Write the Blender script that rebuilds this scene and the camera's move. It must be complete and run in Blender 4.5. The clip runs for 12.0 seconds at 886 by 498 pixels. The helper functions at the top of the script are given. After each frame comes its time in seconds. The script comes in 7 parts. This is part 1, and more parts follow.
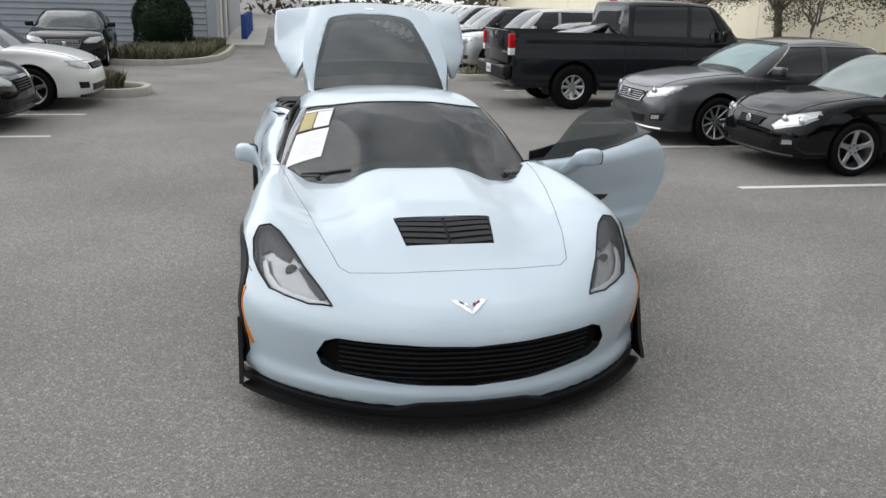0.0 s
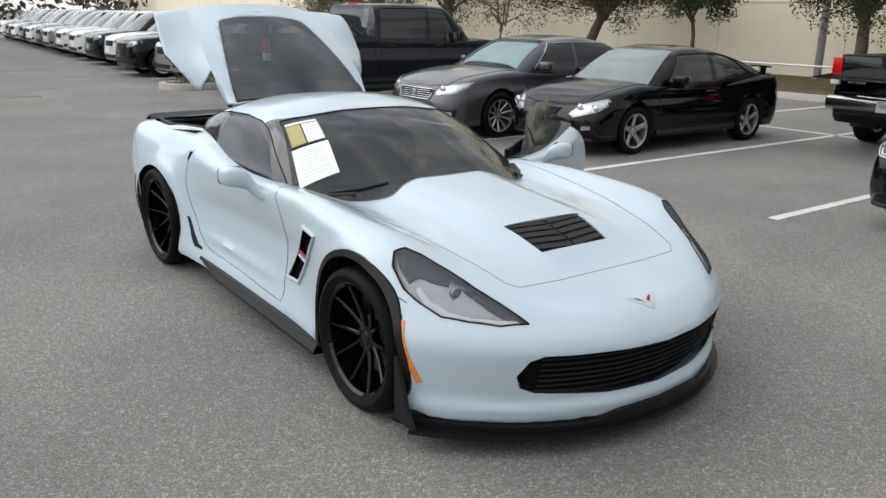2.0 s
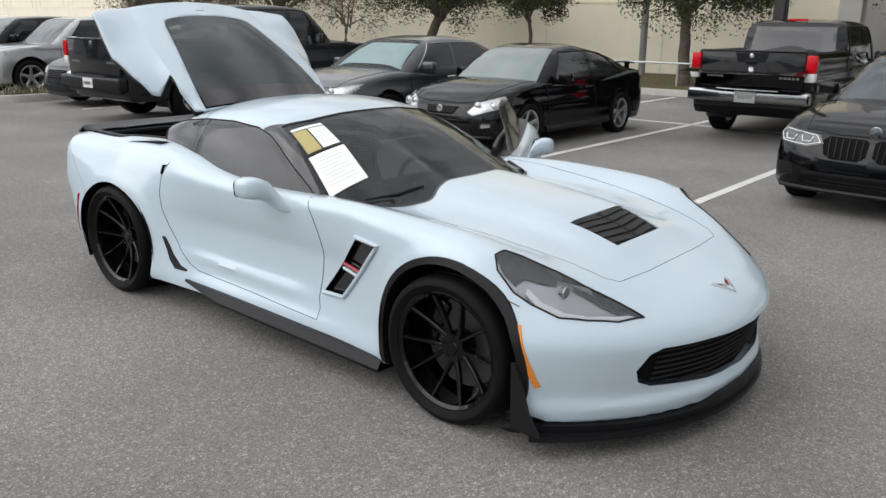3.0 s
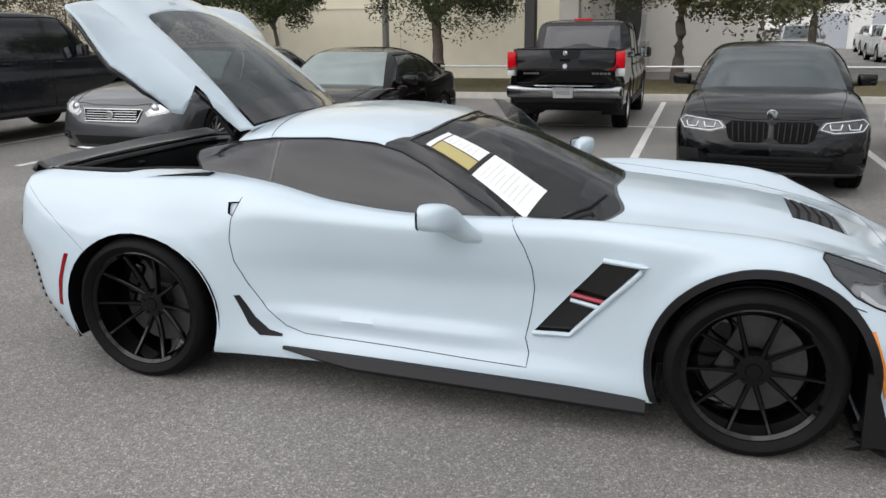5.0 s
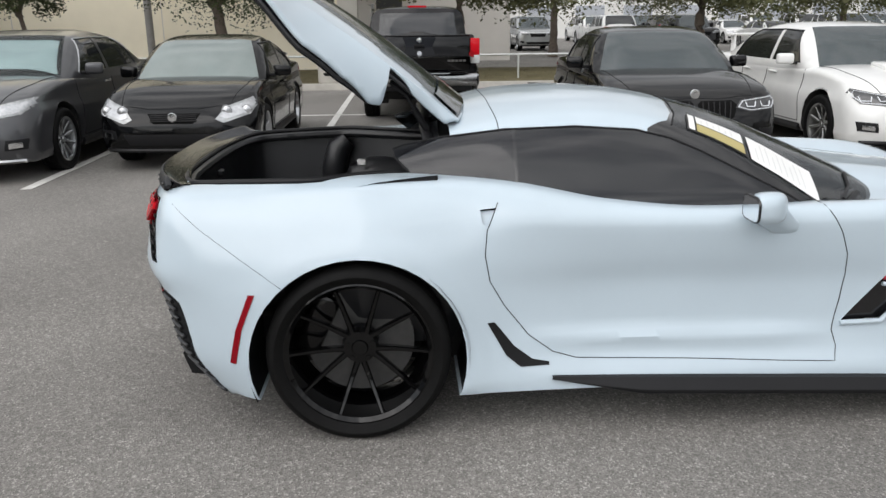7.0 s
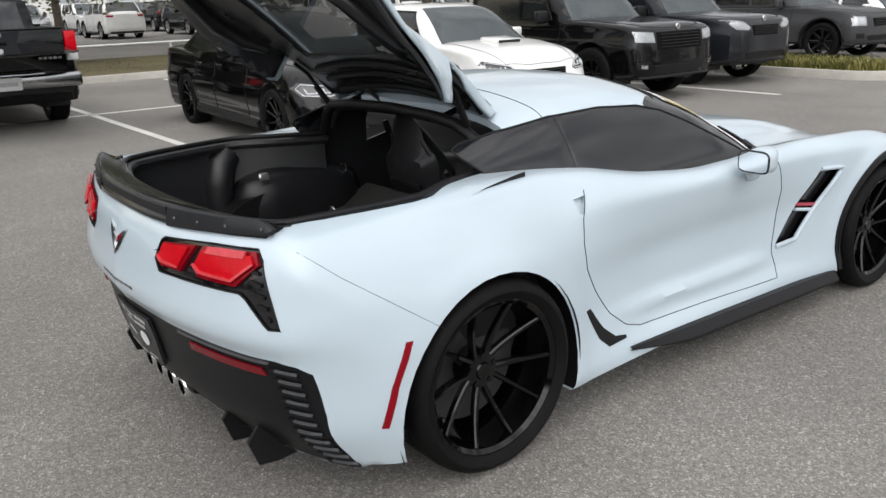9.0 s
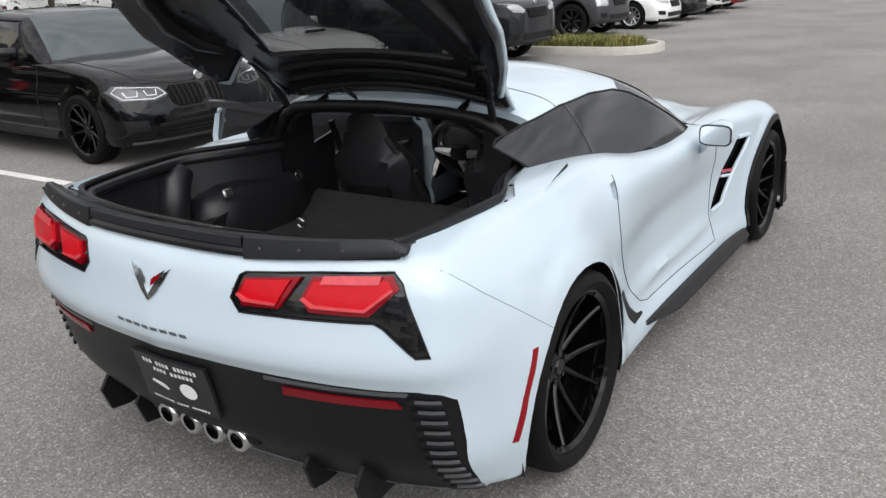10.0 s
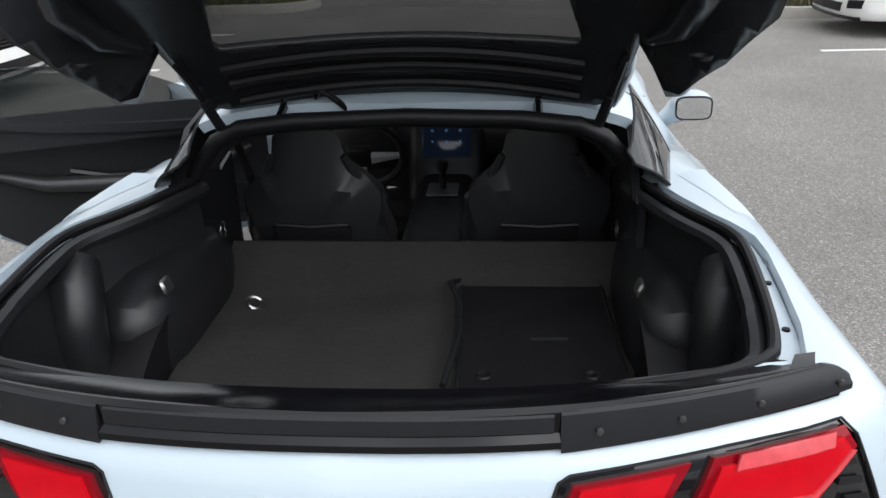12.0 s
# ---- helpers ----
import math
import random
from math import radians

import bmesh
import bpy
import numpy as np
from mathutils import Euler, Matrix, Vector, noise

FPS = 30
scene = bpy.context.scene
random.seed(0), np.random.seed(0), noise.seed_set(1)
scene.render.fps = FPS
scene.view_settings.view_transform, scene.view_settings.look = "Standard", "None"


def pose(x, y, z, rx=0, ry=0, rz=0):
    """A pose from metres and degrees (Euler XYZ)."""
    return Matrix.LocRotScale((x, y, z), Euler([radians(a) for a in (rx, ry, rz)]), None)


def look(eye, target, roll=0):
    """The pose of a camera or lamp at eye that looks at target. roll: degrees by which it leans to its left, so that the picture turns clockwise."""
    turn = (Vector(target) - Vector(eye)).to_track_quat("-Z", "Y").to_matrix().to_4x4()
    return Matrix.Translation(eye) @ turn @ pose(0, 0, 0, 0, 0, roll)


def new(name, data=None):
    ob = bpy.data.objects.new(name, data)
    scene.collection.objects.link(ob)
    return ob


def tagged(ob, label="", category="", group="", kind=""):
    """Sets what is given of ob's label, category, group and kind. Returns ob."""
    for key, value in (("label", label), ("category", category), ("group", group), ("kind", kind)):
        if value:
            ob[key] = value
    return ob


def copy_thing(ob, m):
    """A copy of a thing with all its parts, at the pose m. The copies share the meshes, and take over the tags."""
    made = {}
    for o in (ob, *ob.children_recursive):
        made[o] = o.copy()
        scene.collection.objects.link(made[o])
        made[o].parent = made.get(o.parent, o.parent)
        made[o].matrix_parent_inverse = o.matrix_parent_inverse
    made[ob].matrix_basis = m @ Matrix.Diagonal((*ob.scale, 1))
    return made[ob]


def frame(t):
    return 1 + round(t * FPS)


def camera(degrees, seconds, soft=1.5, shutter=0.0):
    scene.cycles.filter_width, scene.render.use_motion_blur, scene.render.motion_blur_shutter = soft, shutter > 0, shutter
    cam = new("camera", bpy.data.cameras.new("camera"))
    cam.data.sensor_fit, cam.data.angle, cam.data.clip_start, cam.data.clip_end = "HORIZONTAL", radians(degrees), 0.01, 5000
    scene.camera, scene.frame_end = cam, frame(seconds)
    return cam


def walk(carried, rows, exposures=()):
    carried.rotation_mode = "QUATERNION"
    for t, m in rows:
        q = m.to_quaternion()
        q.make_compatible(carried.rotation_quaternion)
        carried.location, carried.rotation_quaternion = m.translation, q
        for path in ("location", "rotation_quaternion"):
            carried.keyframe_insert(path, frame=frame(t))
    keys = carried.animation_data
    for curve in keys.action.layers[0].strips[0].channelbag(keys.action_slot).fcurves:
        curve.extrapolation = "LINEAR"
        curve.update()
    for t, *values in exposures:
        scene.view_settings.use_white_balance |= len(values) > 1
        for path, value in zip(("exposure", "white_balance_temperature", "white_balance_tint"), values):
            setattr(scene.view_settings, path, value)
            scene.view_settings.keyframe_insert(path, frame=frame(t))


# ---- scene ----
cam = camera(57.6, 12.0)
PATH = [
    (0, (-0.792, -5.38, 1.832), (-0.403, -3.508, 1.246), 1.6),
    (0.5, (-1.237, -5.159, 1.806), (-0.674, -3.33, 1.224), 1.4),
    (1, (-1.79, -4.993, 1.788), (-1.025, -3.237, 1.213), 1.3),
    (1.5, (-2.267, -4.709, 1.761), (-1.302, -3.051, 1.195), 1.1),
    (2, (-2.683, -4.307, 1.744), (-1.534, -2.767, 1.188), 1.0),
    (2.5, (-3.118, -3.899, 1.725), (-1.798, -2.5, 1.175), 0.8),
    (4.5, (-3.888, -1.69, 1.599), (-2.101, -0.962, 1.074), -0.4),
    (5, (-3.986, -1.109, 1.595), (-2.146, -0.522, 1.073), -0.6),
    (5.5, (-3.944, -0.52, 1.578), (-2.067, -0.07, 1.056), -0.7),
    (6, (-3.974, 0.075, 1.548), (-2.068, 0.376, 1.021), -0.5),
    (6.5, (-3.879, 0.609, 1.519), (-1.956, 0.741, 0.985), -0.5),
    (8.5, (-3.189, 2.619, 1.588), (-1.496, 1.732, 1.0), -1.2),
    (9, (-2.828, 2.978, 1.577), (-1.315, 1.817, 0.976), -1.7),
    (9.5, (-2.399, 3.322, 1.58), (-1.104, 1.931, 0.959), -2.2),
    (10, (-1.968, 3.588, 1.625), (-0.91, 2.02, 0.974), -2.6),
    (10.5, (-1.463, 3.629, 1.661), (-0.64, 1.942, 0.972), -3.3),
    (11, (-0.97, 3.622, 1.679), (-0.382, 1.857, 0.945), -3.4),
    (11.5, (-0.594, 3.417, 1.658), (-0.225, 1.611, 0.883), -2.9),
    (12, (-0.293, 3.138, 1.643), (-0.121, 1.307, 0.858), -1.9),
]
walk(cam, [(t, look(eye, target, roll)) for t, eye, target, roll in PATH], [(0, -0.03, 6500, 10), (4.5, 0.02, 6550, 11), (6.5, 0.03, 6600, 11), (8.5, 0.1, 6680, 11), (9.5, 0.21, 6650, 11), (11.0, 0.36, 6450, 11), (12.0, 0.42, 6420, 11)])

# ---- light ----
SUN_AZ, SUN_EL = radians(308), radians(40)
world = bpy.data.worlds.new("sky")
scene.world = world
world.use_nodes = True
wt = world.node_tree
wt.nodes.clear()
w_out = wt.nodes.new("ShaderNodeOutputWorld")
w_bg = wt.nodes.new("ShaderNodeBackground")
w_sky = wt.nodes.new("ShaderNodeTexSky")
w_sky.sky_type = 'NISHITA'
w_sky.sun_disc = False
w_sky.sun_elevation, w_sky.sun_rotation = SUN_EL, SUN_AZ
w_sky.air_density, w_sky.dust_density, w_sky.ozone_density = 1.0, 0.8, 1.0
# a cloud sheet over the sky
w_co = wt.nodes.new("ShaderNodeTexCoord")
w_map = wt.nodes.new("ShaderNodeMapping")
w_map.inputs["Scale"].default_value = (1.0, 1.0, 2.6)
w_noise = wt.nodes.new("ShaderNodeTexNoise")
w_noise.inputs["Scale"].default_value = 4.2
w_noise.inputs["Detail"].default_value = 7.0
w_noise.inputs["Roughness"].default_value = 0.58
w_ramp = wt.nodes.new("ShaderNodeValToRGB")
w_ramp.color_ramp.elements[0].position, w_ramp.color_ramp.elements[0].color = 0.36, (5.2, 5.4, 5.6, 1)
w_ramp.color_ramp.elements[1].position, w_ramp.color_ramp.elements[1].color = 0.66, (12.6, 12.7, 12.7, 1)
w_mix = wt.nodes.new("ShaderNodeMixRGB")
w_mix.inputs[0].default_value = 0.82
wt.links.new(w_co.outputs["Generated"], w_map.inputs["Vector"])
wt.links.new(w_map.outputs["Vector"], w_noise.inputs["Vector"])
wt.links.new(w_noise.outputs["Fac"], w_ramp.inputs["Fac"])
wt.links.new(w_sky.outputs["Color"], w_mix.inputs[1])
wt.links.new(w_ramp.outputs["Color"], w_mix.inputs[2])
# the overcast is brightest towards the veiled sun
w_dot = wt.nodes.new("ShaderNodeVectorMath")
w_dot.operation = 'DOT_PRODUCT'
w_dot.inputs[1].default_value = (math.cos(SUN_EL) * math.sin(SUN_AZ), math.cos(SUN_EL) * math.cos(SUN_AZ), math.sin(SUN_EL))
w_glow = wt.nodes.new("ShaderNodeMapRange")
w_glow.interpolation_type = 'SMOOTHSTEP'
w_glow.inputs["From Min"].default_value, w_glow.inputs["From Max"].default_value = -0.2, 1.0
w_glow.inputs["To Min"].default_value, w_glow.inputs["To Max"].default_value = 0.72, 1.9
w_mul = wt.nodes.new("ShaderNodeVectorMath")
w_mul.operation = 'SCALE'
wt.links.new(w_co.outputs["Generated"], w_dot.inputs[0])
wt.links.new(w_dot.outputs["Value"], w_glow.inputs["Value"])
wt.links.new(w_mix.outputs["Color"], w_mul.inputs[0])
wt.links.new(w_glow.outputs["Result"], w_mul.inputs["Scale"])
wt.links.new(w_mul.outputs["Vector"], w_bg.inputs["Color"])
w_bg.inputs["Strength"].default_value = 0.111
wt.links.new(w_bg.outputs["Background"], w_out.inputs["Surface"])

sun = new("sun", bpy.data.lights.new("sun", 'SUN'))
sun.data.energy, sun.data.angle, sun.data.color = 0.95, radians(60), (1.0, 0.98, 0.96)
sun.matrix_world = look((40 * math.cos(SUN_EL) * math.sin(SUN_AZ), 40 * math.cos(SUN_EL) * math.cos(SUN_AZ), 40 * math.sin(SUN_EL)), (0, 0, 0))


# ---- materials ----
def mat(name, color, rough=0.5, metal=0.0, coat=0.0, spec=0.5, vary=0.0, scale=8.0, bump=0.0, bump_scale=60.0, alpha=None, transmission=0.0, emit=0.0, ior=1.45, speck=None):
    """A surface with its colour varied at two scales, fine relief and, if asked, clear coat or glass."""
    m = bpy.data.materials.new(name)
    m.use_nodes = True
    nt = m.node_tree
    b = nt.nodes["Principled BSDF"]
    b.inputs["Base Color"].default_value = (*color, 1)
    b.inputs["Roughness"].default_value = rough
    b.inputs["Metallic"].default_value = metal
    b.inputs["Coat Weight"].default_value = coat
    b.inputs["Coat Roughness"].default_value = 0.04
    b.inputs["Specular IOR Level"].default_value = spec
    b.inputs["IOR"].default_value = ior
    b.inputs["Transmission Weight"].default_value = transmission
    if alpha is not None:
        b.inputs["Alpha"].default_value = alpha
    if emit:
        b.inputs["Emission Color"].default_value = (*color, 1)
        b.inputs["Emission Strength"].default_value = emit
    if vary or bump or speck:
        co = nt.nodes.new("ShaderNodeTexCoord")
    if vary:
        n1 = nt.nodes.new("ShaderNodeTexNoise")
        n1.inputs["Scale"].default_value, n1.inputs["Detail"].default_value = scale, 6.0
        n2 = nt.nodes.new("ShaderNodeTexNoise")
        n2.inputs["Scale"].default_value, n2.inputs["Detail"].default_value = scale * 0.12, 3.0
        ad = nt.nodes.new("ShaderNodeMath")
        ad.operation = 'ADD'
        mr = nt.nodes.new("ShaderNodeMapRange")
        mr.inputs["From Min"].default_value, mr.inputs["From Max"].default_value = 0.6, 1.4
        mr.inputs["To Min"].default_value, mr.inputs["To Max"].default_value = 1.0 - vary, 1.0 + vary
        hsv = nt.nodes.new("ShaderNodeHueSaturation")
        hsv.inputs["Color"].default_value = (*color, 1)
        for n in (n1, n2):
            nt.links.new(co.outputs["Object"], n.inputs["Vector"])
        nt.links.new(n1.outputs["Fac"], ad.inputs[0])
        nt.links.new(n2.outputs["Fac"], ad.inputs[1])
        nt.links.new(ad.outputs[0], mr.inputs["Value"])
        nt.links.new(mr.outputs["Result"], hsv.inputs["Value"])
        nt.links.new(hsv.outputs["Color"], b.inputs["Base Color"])
    if bump:
        n3 = nt.nodes.new("ShaderNodeTexNoise")
        n3.inputs["Scale"].default_value, n3.inputs["Detail"].default_value = bump_scale, 4.0
        bp = nt.nodes.new("ShaderNodeBump")
        bp.inputs["Strength"].default_value, bp.inputs["Distance"].default_value = bump, 0.01
        nt.links.new(co.outputs["Object"], n3.inputs["Vector"])
        nt.links.new(n3.outputs["Fac"], bp.inputs["Height"])
        nt.links.new(bp.outputs["Normal"], b.inputs["Normal"])
    return m


def paint_mat(name, color, rough=0.32, metal=0.0, dust=0.06, coat=1.0, spec=0.4):
    """Car paint: a base with clear coat, faint dust and orange peel."""
    return mat(name, color, rough, metal, coat, spec, vary=dust, scale=5.0, bump=0.015, bump_scale=90.0)


def asphalt_mat():
    m = bpy.data.materials.new("asphalt")
    m.use_nodes = True
    nt = m.node_tree
    L = nt.links.new
    b = nt.nodes["Principled BSDF"]
    b.inputs["Roughness"].default_value = 0.88
    co = nt.nodes.new("ShaderNodeTexCoord")
    vo = nt.nodes.new("ShaderNodeTexVoronoi")
    vo.inputs["Scale"].default_value = 160.0
    vo2 = nt.nodes.new("ShaderNodeTexVoronoi")
    vo2.inputs["Scale"].default_value = 60.0
    nz = nt.nodes.new("ShaderNodeTexNoise")
    nz.inputs["Scale"].default_value, nz.inputs["Detail"].default_value = 0.55, 6.0
    nf = nt.nodes.new("ShaderNodeTexNoise")
    nf.inputs["Scale"].default_value, nf.inputs["Detail"].default_value = 230.0, 3.0
    for n in (vo, vo2, nz, nf):
        L(co.outputs["Object"], n.inputs["Vector"])
    sep = nt.nodes.new("ShaderNodeSeparateColor")
    L(vo.outputs["Color"], sep.inputs["Color"])
    # a few larger pale stones and oil-dark spots
    sep2 = nt.nodes.new("ShaderNodeSeparateColor")
    L(vo2.outputs["Color"], sep2.inputs["Color"])
    big = nt.nodes.new("ShaderNodeMapRange")
    big.inputs["From Min"].default_value, big.inputs["From Max"].default_value = 0.0, 1.0
    big.inputs["To Min"].default_value, big.inputs["To Max"].default_value = -0.12, 0.12
    L(sep2.outputs["Green"], big.inputs["Value"])
    both_ = nt.nodes.new("ShaderNodeMath")
    both_.operation = 'ADD'
    both_.use_clamp = True
    L(sep.outputs["Red"], both_.inputs[0])
    L(big.outputs["Result"], both_.inputs[1])
    rp = nt.nodes.new("ShaderNodeValToRGB")
    e = rp.color_ramp.elements
    e[0].position, e[0].color = 0.0, (0.122, 0.115, 0.106, 1)
    e[1].position, e[1].color = 1.0, (0.385, 0.365, 0.338, 1)
    for p, c in ((0.40, (0.182, 0.173, 0.160, 1)), (0.76, (0.227, 0.215, 0.199, 1)), (0.93, (0.28, 0.266, 0.246, 1))):
        k = e.new(p)
        k.color = c
    L(both_.outputs[0], rp.inputs["Fac"])
    hs = nt.nodes.new("ShaderNodeHueSaturation")
    L(rp.outputs["Color"], hs.inputs["Color"])
    mr = nt.nodes.new("ShaderNodeMapRange")
    mr.inputs["From Min"].default_value, mr.inputs["From Max"].default_value = 0.3, 0.7
    mr.inputs["To Min"].default_value, mr.inputs["To Max"].default_value = 0.8, 1.16
    L(nz.outputs["Fac"], mr.inputs["Value"])
    L(mr.outputs["Result"], hs.inputs["Value"])
    L(hs.outputs["Color"], b.inputs["Base Color"])
    ad = nt.nodes.new("ShaderNodeMath")
    ad.operation = 'MULTIPLY_ADD'
    ad.inputs[1].default_value = 0.7
    L(vo.outputs["Distance"], ad.inputs[0])
    L(nf.outputs["Fac"], ad.inputs[2])
    bp = nt.nodes.new("ShaderNodeBump")
    bp.inputs["Strength"].default_value, bp.inputs["Distance"].default_value = 0.55, 0.006
    L(ad.outputs[0], bp.inputs["Height"])
    L(bp.outputs["Normal"], b.inputs["Normal"])
    return m


WHITE = paint_mat("ice_white_paint", (0.485, 0.572, 0.632), 0.30, 0.0, 0.02, 0.85)
GAP = mat("panel_gap", (0.012, 0.012, 0.013), 0.9)
GLOSS = mat("gloss_black", (0.008, 0.008, 0.009), 0.08, 0, 0.6)
SATIN = mat("satin_black_plastic", (0.009, 0.009, 0.010), 0.42, spec=0.28, bump=0.05, bump_scale=300, vary=0.1)
RUBBER = mat("tyre_rubber", (0.007, 0.007, 0.007), 0.55, spec=0.10, vary=0.25, scale=30, bump=0.1, bump_scale=200)
TRIM = mat("black_interior_trim", (0.0125, 0.013, 0.0145), 0.32, vary=0.12, scale=20, bump=0.12, bump_scale=500)
SEATB = mat("black_seat_leather", (0.021, 0.0215, 0.023), 0.38, spec=0.5, vary=0.15, scale=18, bump=0.12, bump_scale=260)
LINING = mat("hatch_lining_plastic", (0.015, 0.0155, 0.017), 0.25, spec=0.5, vary=0.15, scale=12, bump=0.08, bump_scale=400)
CARPET = mat("dark_carpet", (0.040, 0.0393, 0.0375), 0.97, spec=0.1, vary=0.2, scale=60, bump=0.4, bump_scale=900)
TINT = mat("tinted_glass", (0.012, 0.013, 0.015), 0.05, 0, 0, 0.62, alpha=0.95)
SCREEN = mat("windscreen_glass", (0.016, 0.019, 0.020), 0.04, 0, 0, 0.55, alpha=0.68)
DOORGLASS = mat("door_glass", (0.030, 0.040, 0.040), 0.05, 0, 0, 0.7, alpha=0.6)
DISC = mat("brake_iron", (0.10, 0.10, 0.10), 0.4, 0.8, vary=0.2, scale=30)
LENS = mat("clear_lens", (0.5, 0.52, 0.54), 0.06, 0, 0, 0.5, alpha=0.14)
CHROME = mat("chrome", (0.75, 0.76, 0.77), 0.12, 1.0, vary=0.05)
ALLOY = mat("silver_alloy", (0.52, 0.53, 0.54), 0.28, 0.9, vary=0.06, scale=20)
DARKALLOY = mat("gloss_black_alloy", (0.002, 0.002, 0.0022), 0.07, 0.0, 0.0, 0.42)
STEEL = mat("brushed_steel", (0.42, 0.42, 0.41), 0.35, 1.0, vary=0.15, scale=40)
RED = mat("red_lens", (0.22, 0.002, 0.008), 0.12, 0, 0.15, 0.25, vary=0.05, scale=30)
DARKRED = mat("dark_red_reflector", (0.17, 0.004, 0.010), 0.15, 0, 0.2, 0.25)
AMBER = mat("amber_lens", (0.75, 0.23, 0.02), 0.12, 0, 1.0)
MESHB = mat("grille_black", (0.006, 0.006, 0.006), 0.85, spec=0.1)
PLATE = mat("white_plate", (0.7, 0.71, 0.7), 0.4, vary=0.05)
INK = mat("black_ink", (0.02, 0.02, 0.02), 0.6)
PAPER = mat("white_paper", (0.8, 0.8, 0.78), 0.6, vary=0.03, scale=20)
BRIGHTRED = mat("bright_red_lens", (0.50, 0.003, 0.010), 0.2, 0, 0.12, 0.2, vary=0.12, scale=40, bump=0.08, bump_scale=90)
DARKTRIM = mat("satin_grey_trim", (.10, .105, .11), .35, .3, vary=.1)
PALERED = mat("pale_red_lens", (.55, .05, .06), .25, 0, .3, vary=.2, scale=60)
ASPHALT = asphalt_mat()


# ---- mesh tools ----
def smooth(me, angle=40):
    me.shade_smooth()
    me.set_sharp_from_angle(angle=radians(angle))


def mesh_of(name, bm, material, soft=40):
    me = bpy.data.meshes.new(name)
    bmesh.ops.recalc_face_normals(bm, faces=bm.faces)
    bm.to_mesh(me)
    bm.free()
    if soft:
        smooth(me, soft)
    me.materials.append(material)
    return me


def part(name, bm, material, parent=None, label="", soft=40):
    """One mesh object under a thing, or under a part of it."""
    ob = new(name, mesh_of(name, bm, material, soft))
    if parent is not None:
        ob.parent = parent
    if label:
        ob["label"] = label
    return ob


def share(name, me, parent, m, label=""):
    ob = new(name, me)
    ob.parent = parent
    ob.matrix_basis = m
    if label:
        ob["label"] = label
    return ob


def thing(name, m, label, category, group="", kind=""):
    ob = new(name)
    ob.empty_display_size = 0.1
    ob.matrix_world = m
    return tagged(ob, label, category, group, kind)


def box(size, at=(0, 0, 0), bevel=0.0, seg=2, rot=None, taper=1.0):
    bm = bmesh.new()
    bmesh.ops.create_cube(bm, size=1.0)
    for v in bm.verts:
        k = taper if v.co.z > 0 else 1.0
        v.co = Vector((v.co.x * size[0] * k, v.co.y * size[1] * k, v.co.z * size[2]))
    if bevel:
        bmesh.ops.bevel(bm, geom=list(bm.edges), offset=bevel, segments=seg, affect='EDGES', profile=0.5)
    m = Matrix.Translation(at) @ (rot if rot else Matrix())
    bmesh.ops.transform(bm, matrix=m, verts=bm.verts)
    return bm


def merge(*bms):
    out = bmesh.new()
    for b in bms:
        me = bpy.data.meshes.new("tmp")
        b.to_mesh(me)
        b.free()
        out.from_mesh(me)
        bpy.data.meshes.remove(me)
    return out


def tube(points, r=0.01, sides=8, closed=False, taper=None):
    """A round bar along points."""
    bm = bmesh.new()
    pts = [Vector(p) for p in points]
    n = len(pts)
    rings = []
    up = Vector((0, 0, 1))
    for i, p in enumerate(pts):
        a = pts[(i - 1) % n] if (closed or i > 0) else p
        b = pts[(i + 1) % n] if (closed or i < n - 1) else p
        d = (b - a).normalized() if (b - a).length > 1e-9 else Vector((0, 1, 0))
        u = d.cross(up)
        if u.length < 0.05:
            u = d.cross(Vector((1, 0, 0)))
        u.normalize()
        w = d.cross(u).normalized()
        rr = r if taper is None else r * taper[i]
        rings.append([bm.verts.new(p + rr * (math.cos(2 * math.pi * k / sides) * u + math.sin(2 * math.pi * k / sides) * w)) for k in range(sides)])
    for i in range(n if closed else n - 1):
        A, B = rings[i], rings[(i + 1) % n]
        for k in range(sides):
            bm.faces.new((A[k], A[(k + 1) % sides], B[(k + 1) % sides], B[k]))
    if not closed:
        bm.faces.new(rings[0][::-1])
        bm.faces.new(rings[-1])
    return bm


def lathe(profile, seg=32, axis='X', closed=False):
    """profile: (radius, along) pairs turned about an axis."""
    bm = bmesh.new()
    rings = []
    for r, a in profile:
        ring = []
        for k in range(seg):
            t = 2 * math.pi * k / seg
            c, s = r * math.cos(t), r * math.sin(t)
            ring.append(bm.verts.new((a, c, s) if axis == 'X' else ((c, a, s) if axis == 'Y' else (c, s, a))))
        rings.append(ring)
    n = len(rings)
    for i in range(n if closed else n - 1):
        A, B = rings[i], rings[(i + 1) % n]
        for k in range(seg):
            bm.faces.new((A[k], A[(k + 1) % seg], B[(k + 1) % seg], B[k]))
    return bm


def slab(poly, z0, z1, bevel=0.0):
    """A flat polygon with thickness, in the xy plane."""
    bm = bmesh.new()
    f = bm.faces.new([bm.verts.new((x, y, z0)) for x, y in poly])
    r = bmesh.ops.extrude_face_region(bm, geom=[f])
    vs = [g for g in r["geom"] if isinstance(g, bmesh.types.BMVert)]
    bmesh.ops.translate(bm, verts=vs, vec=(0, 0, z1 - z0))
    if bevel:
        bmesh.ops.bevel(bm, geom=[e for e in bm.edges if all(v in vs for v in e.verts)], offset=bevel, segments=2, affect='EDGES')
    return bm


def xf(bm, m):
    bmesh.ops.transform(bm, matrix=m, verts=bm.verts)
    return bm


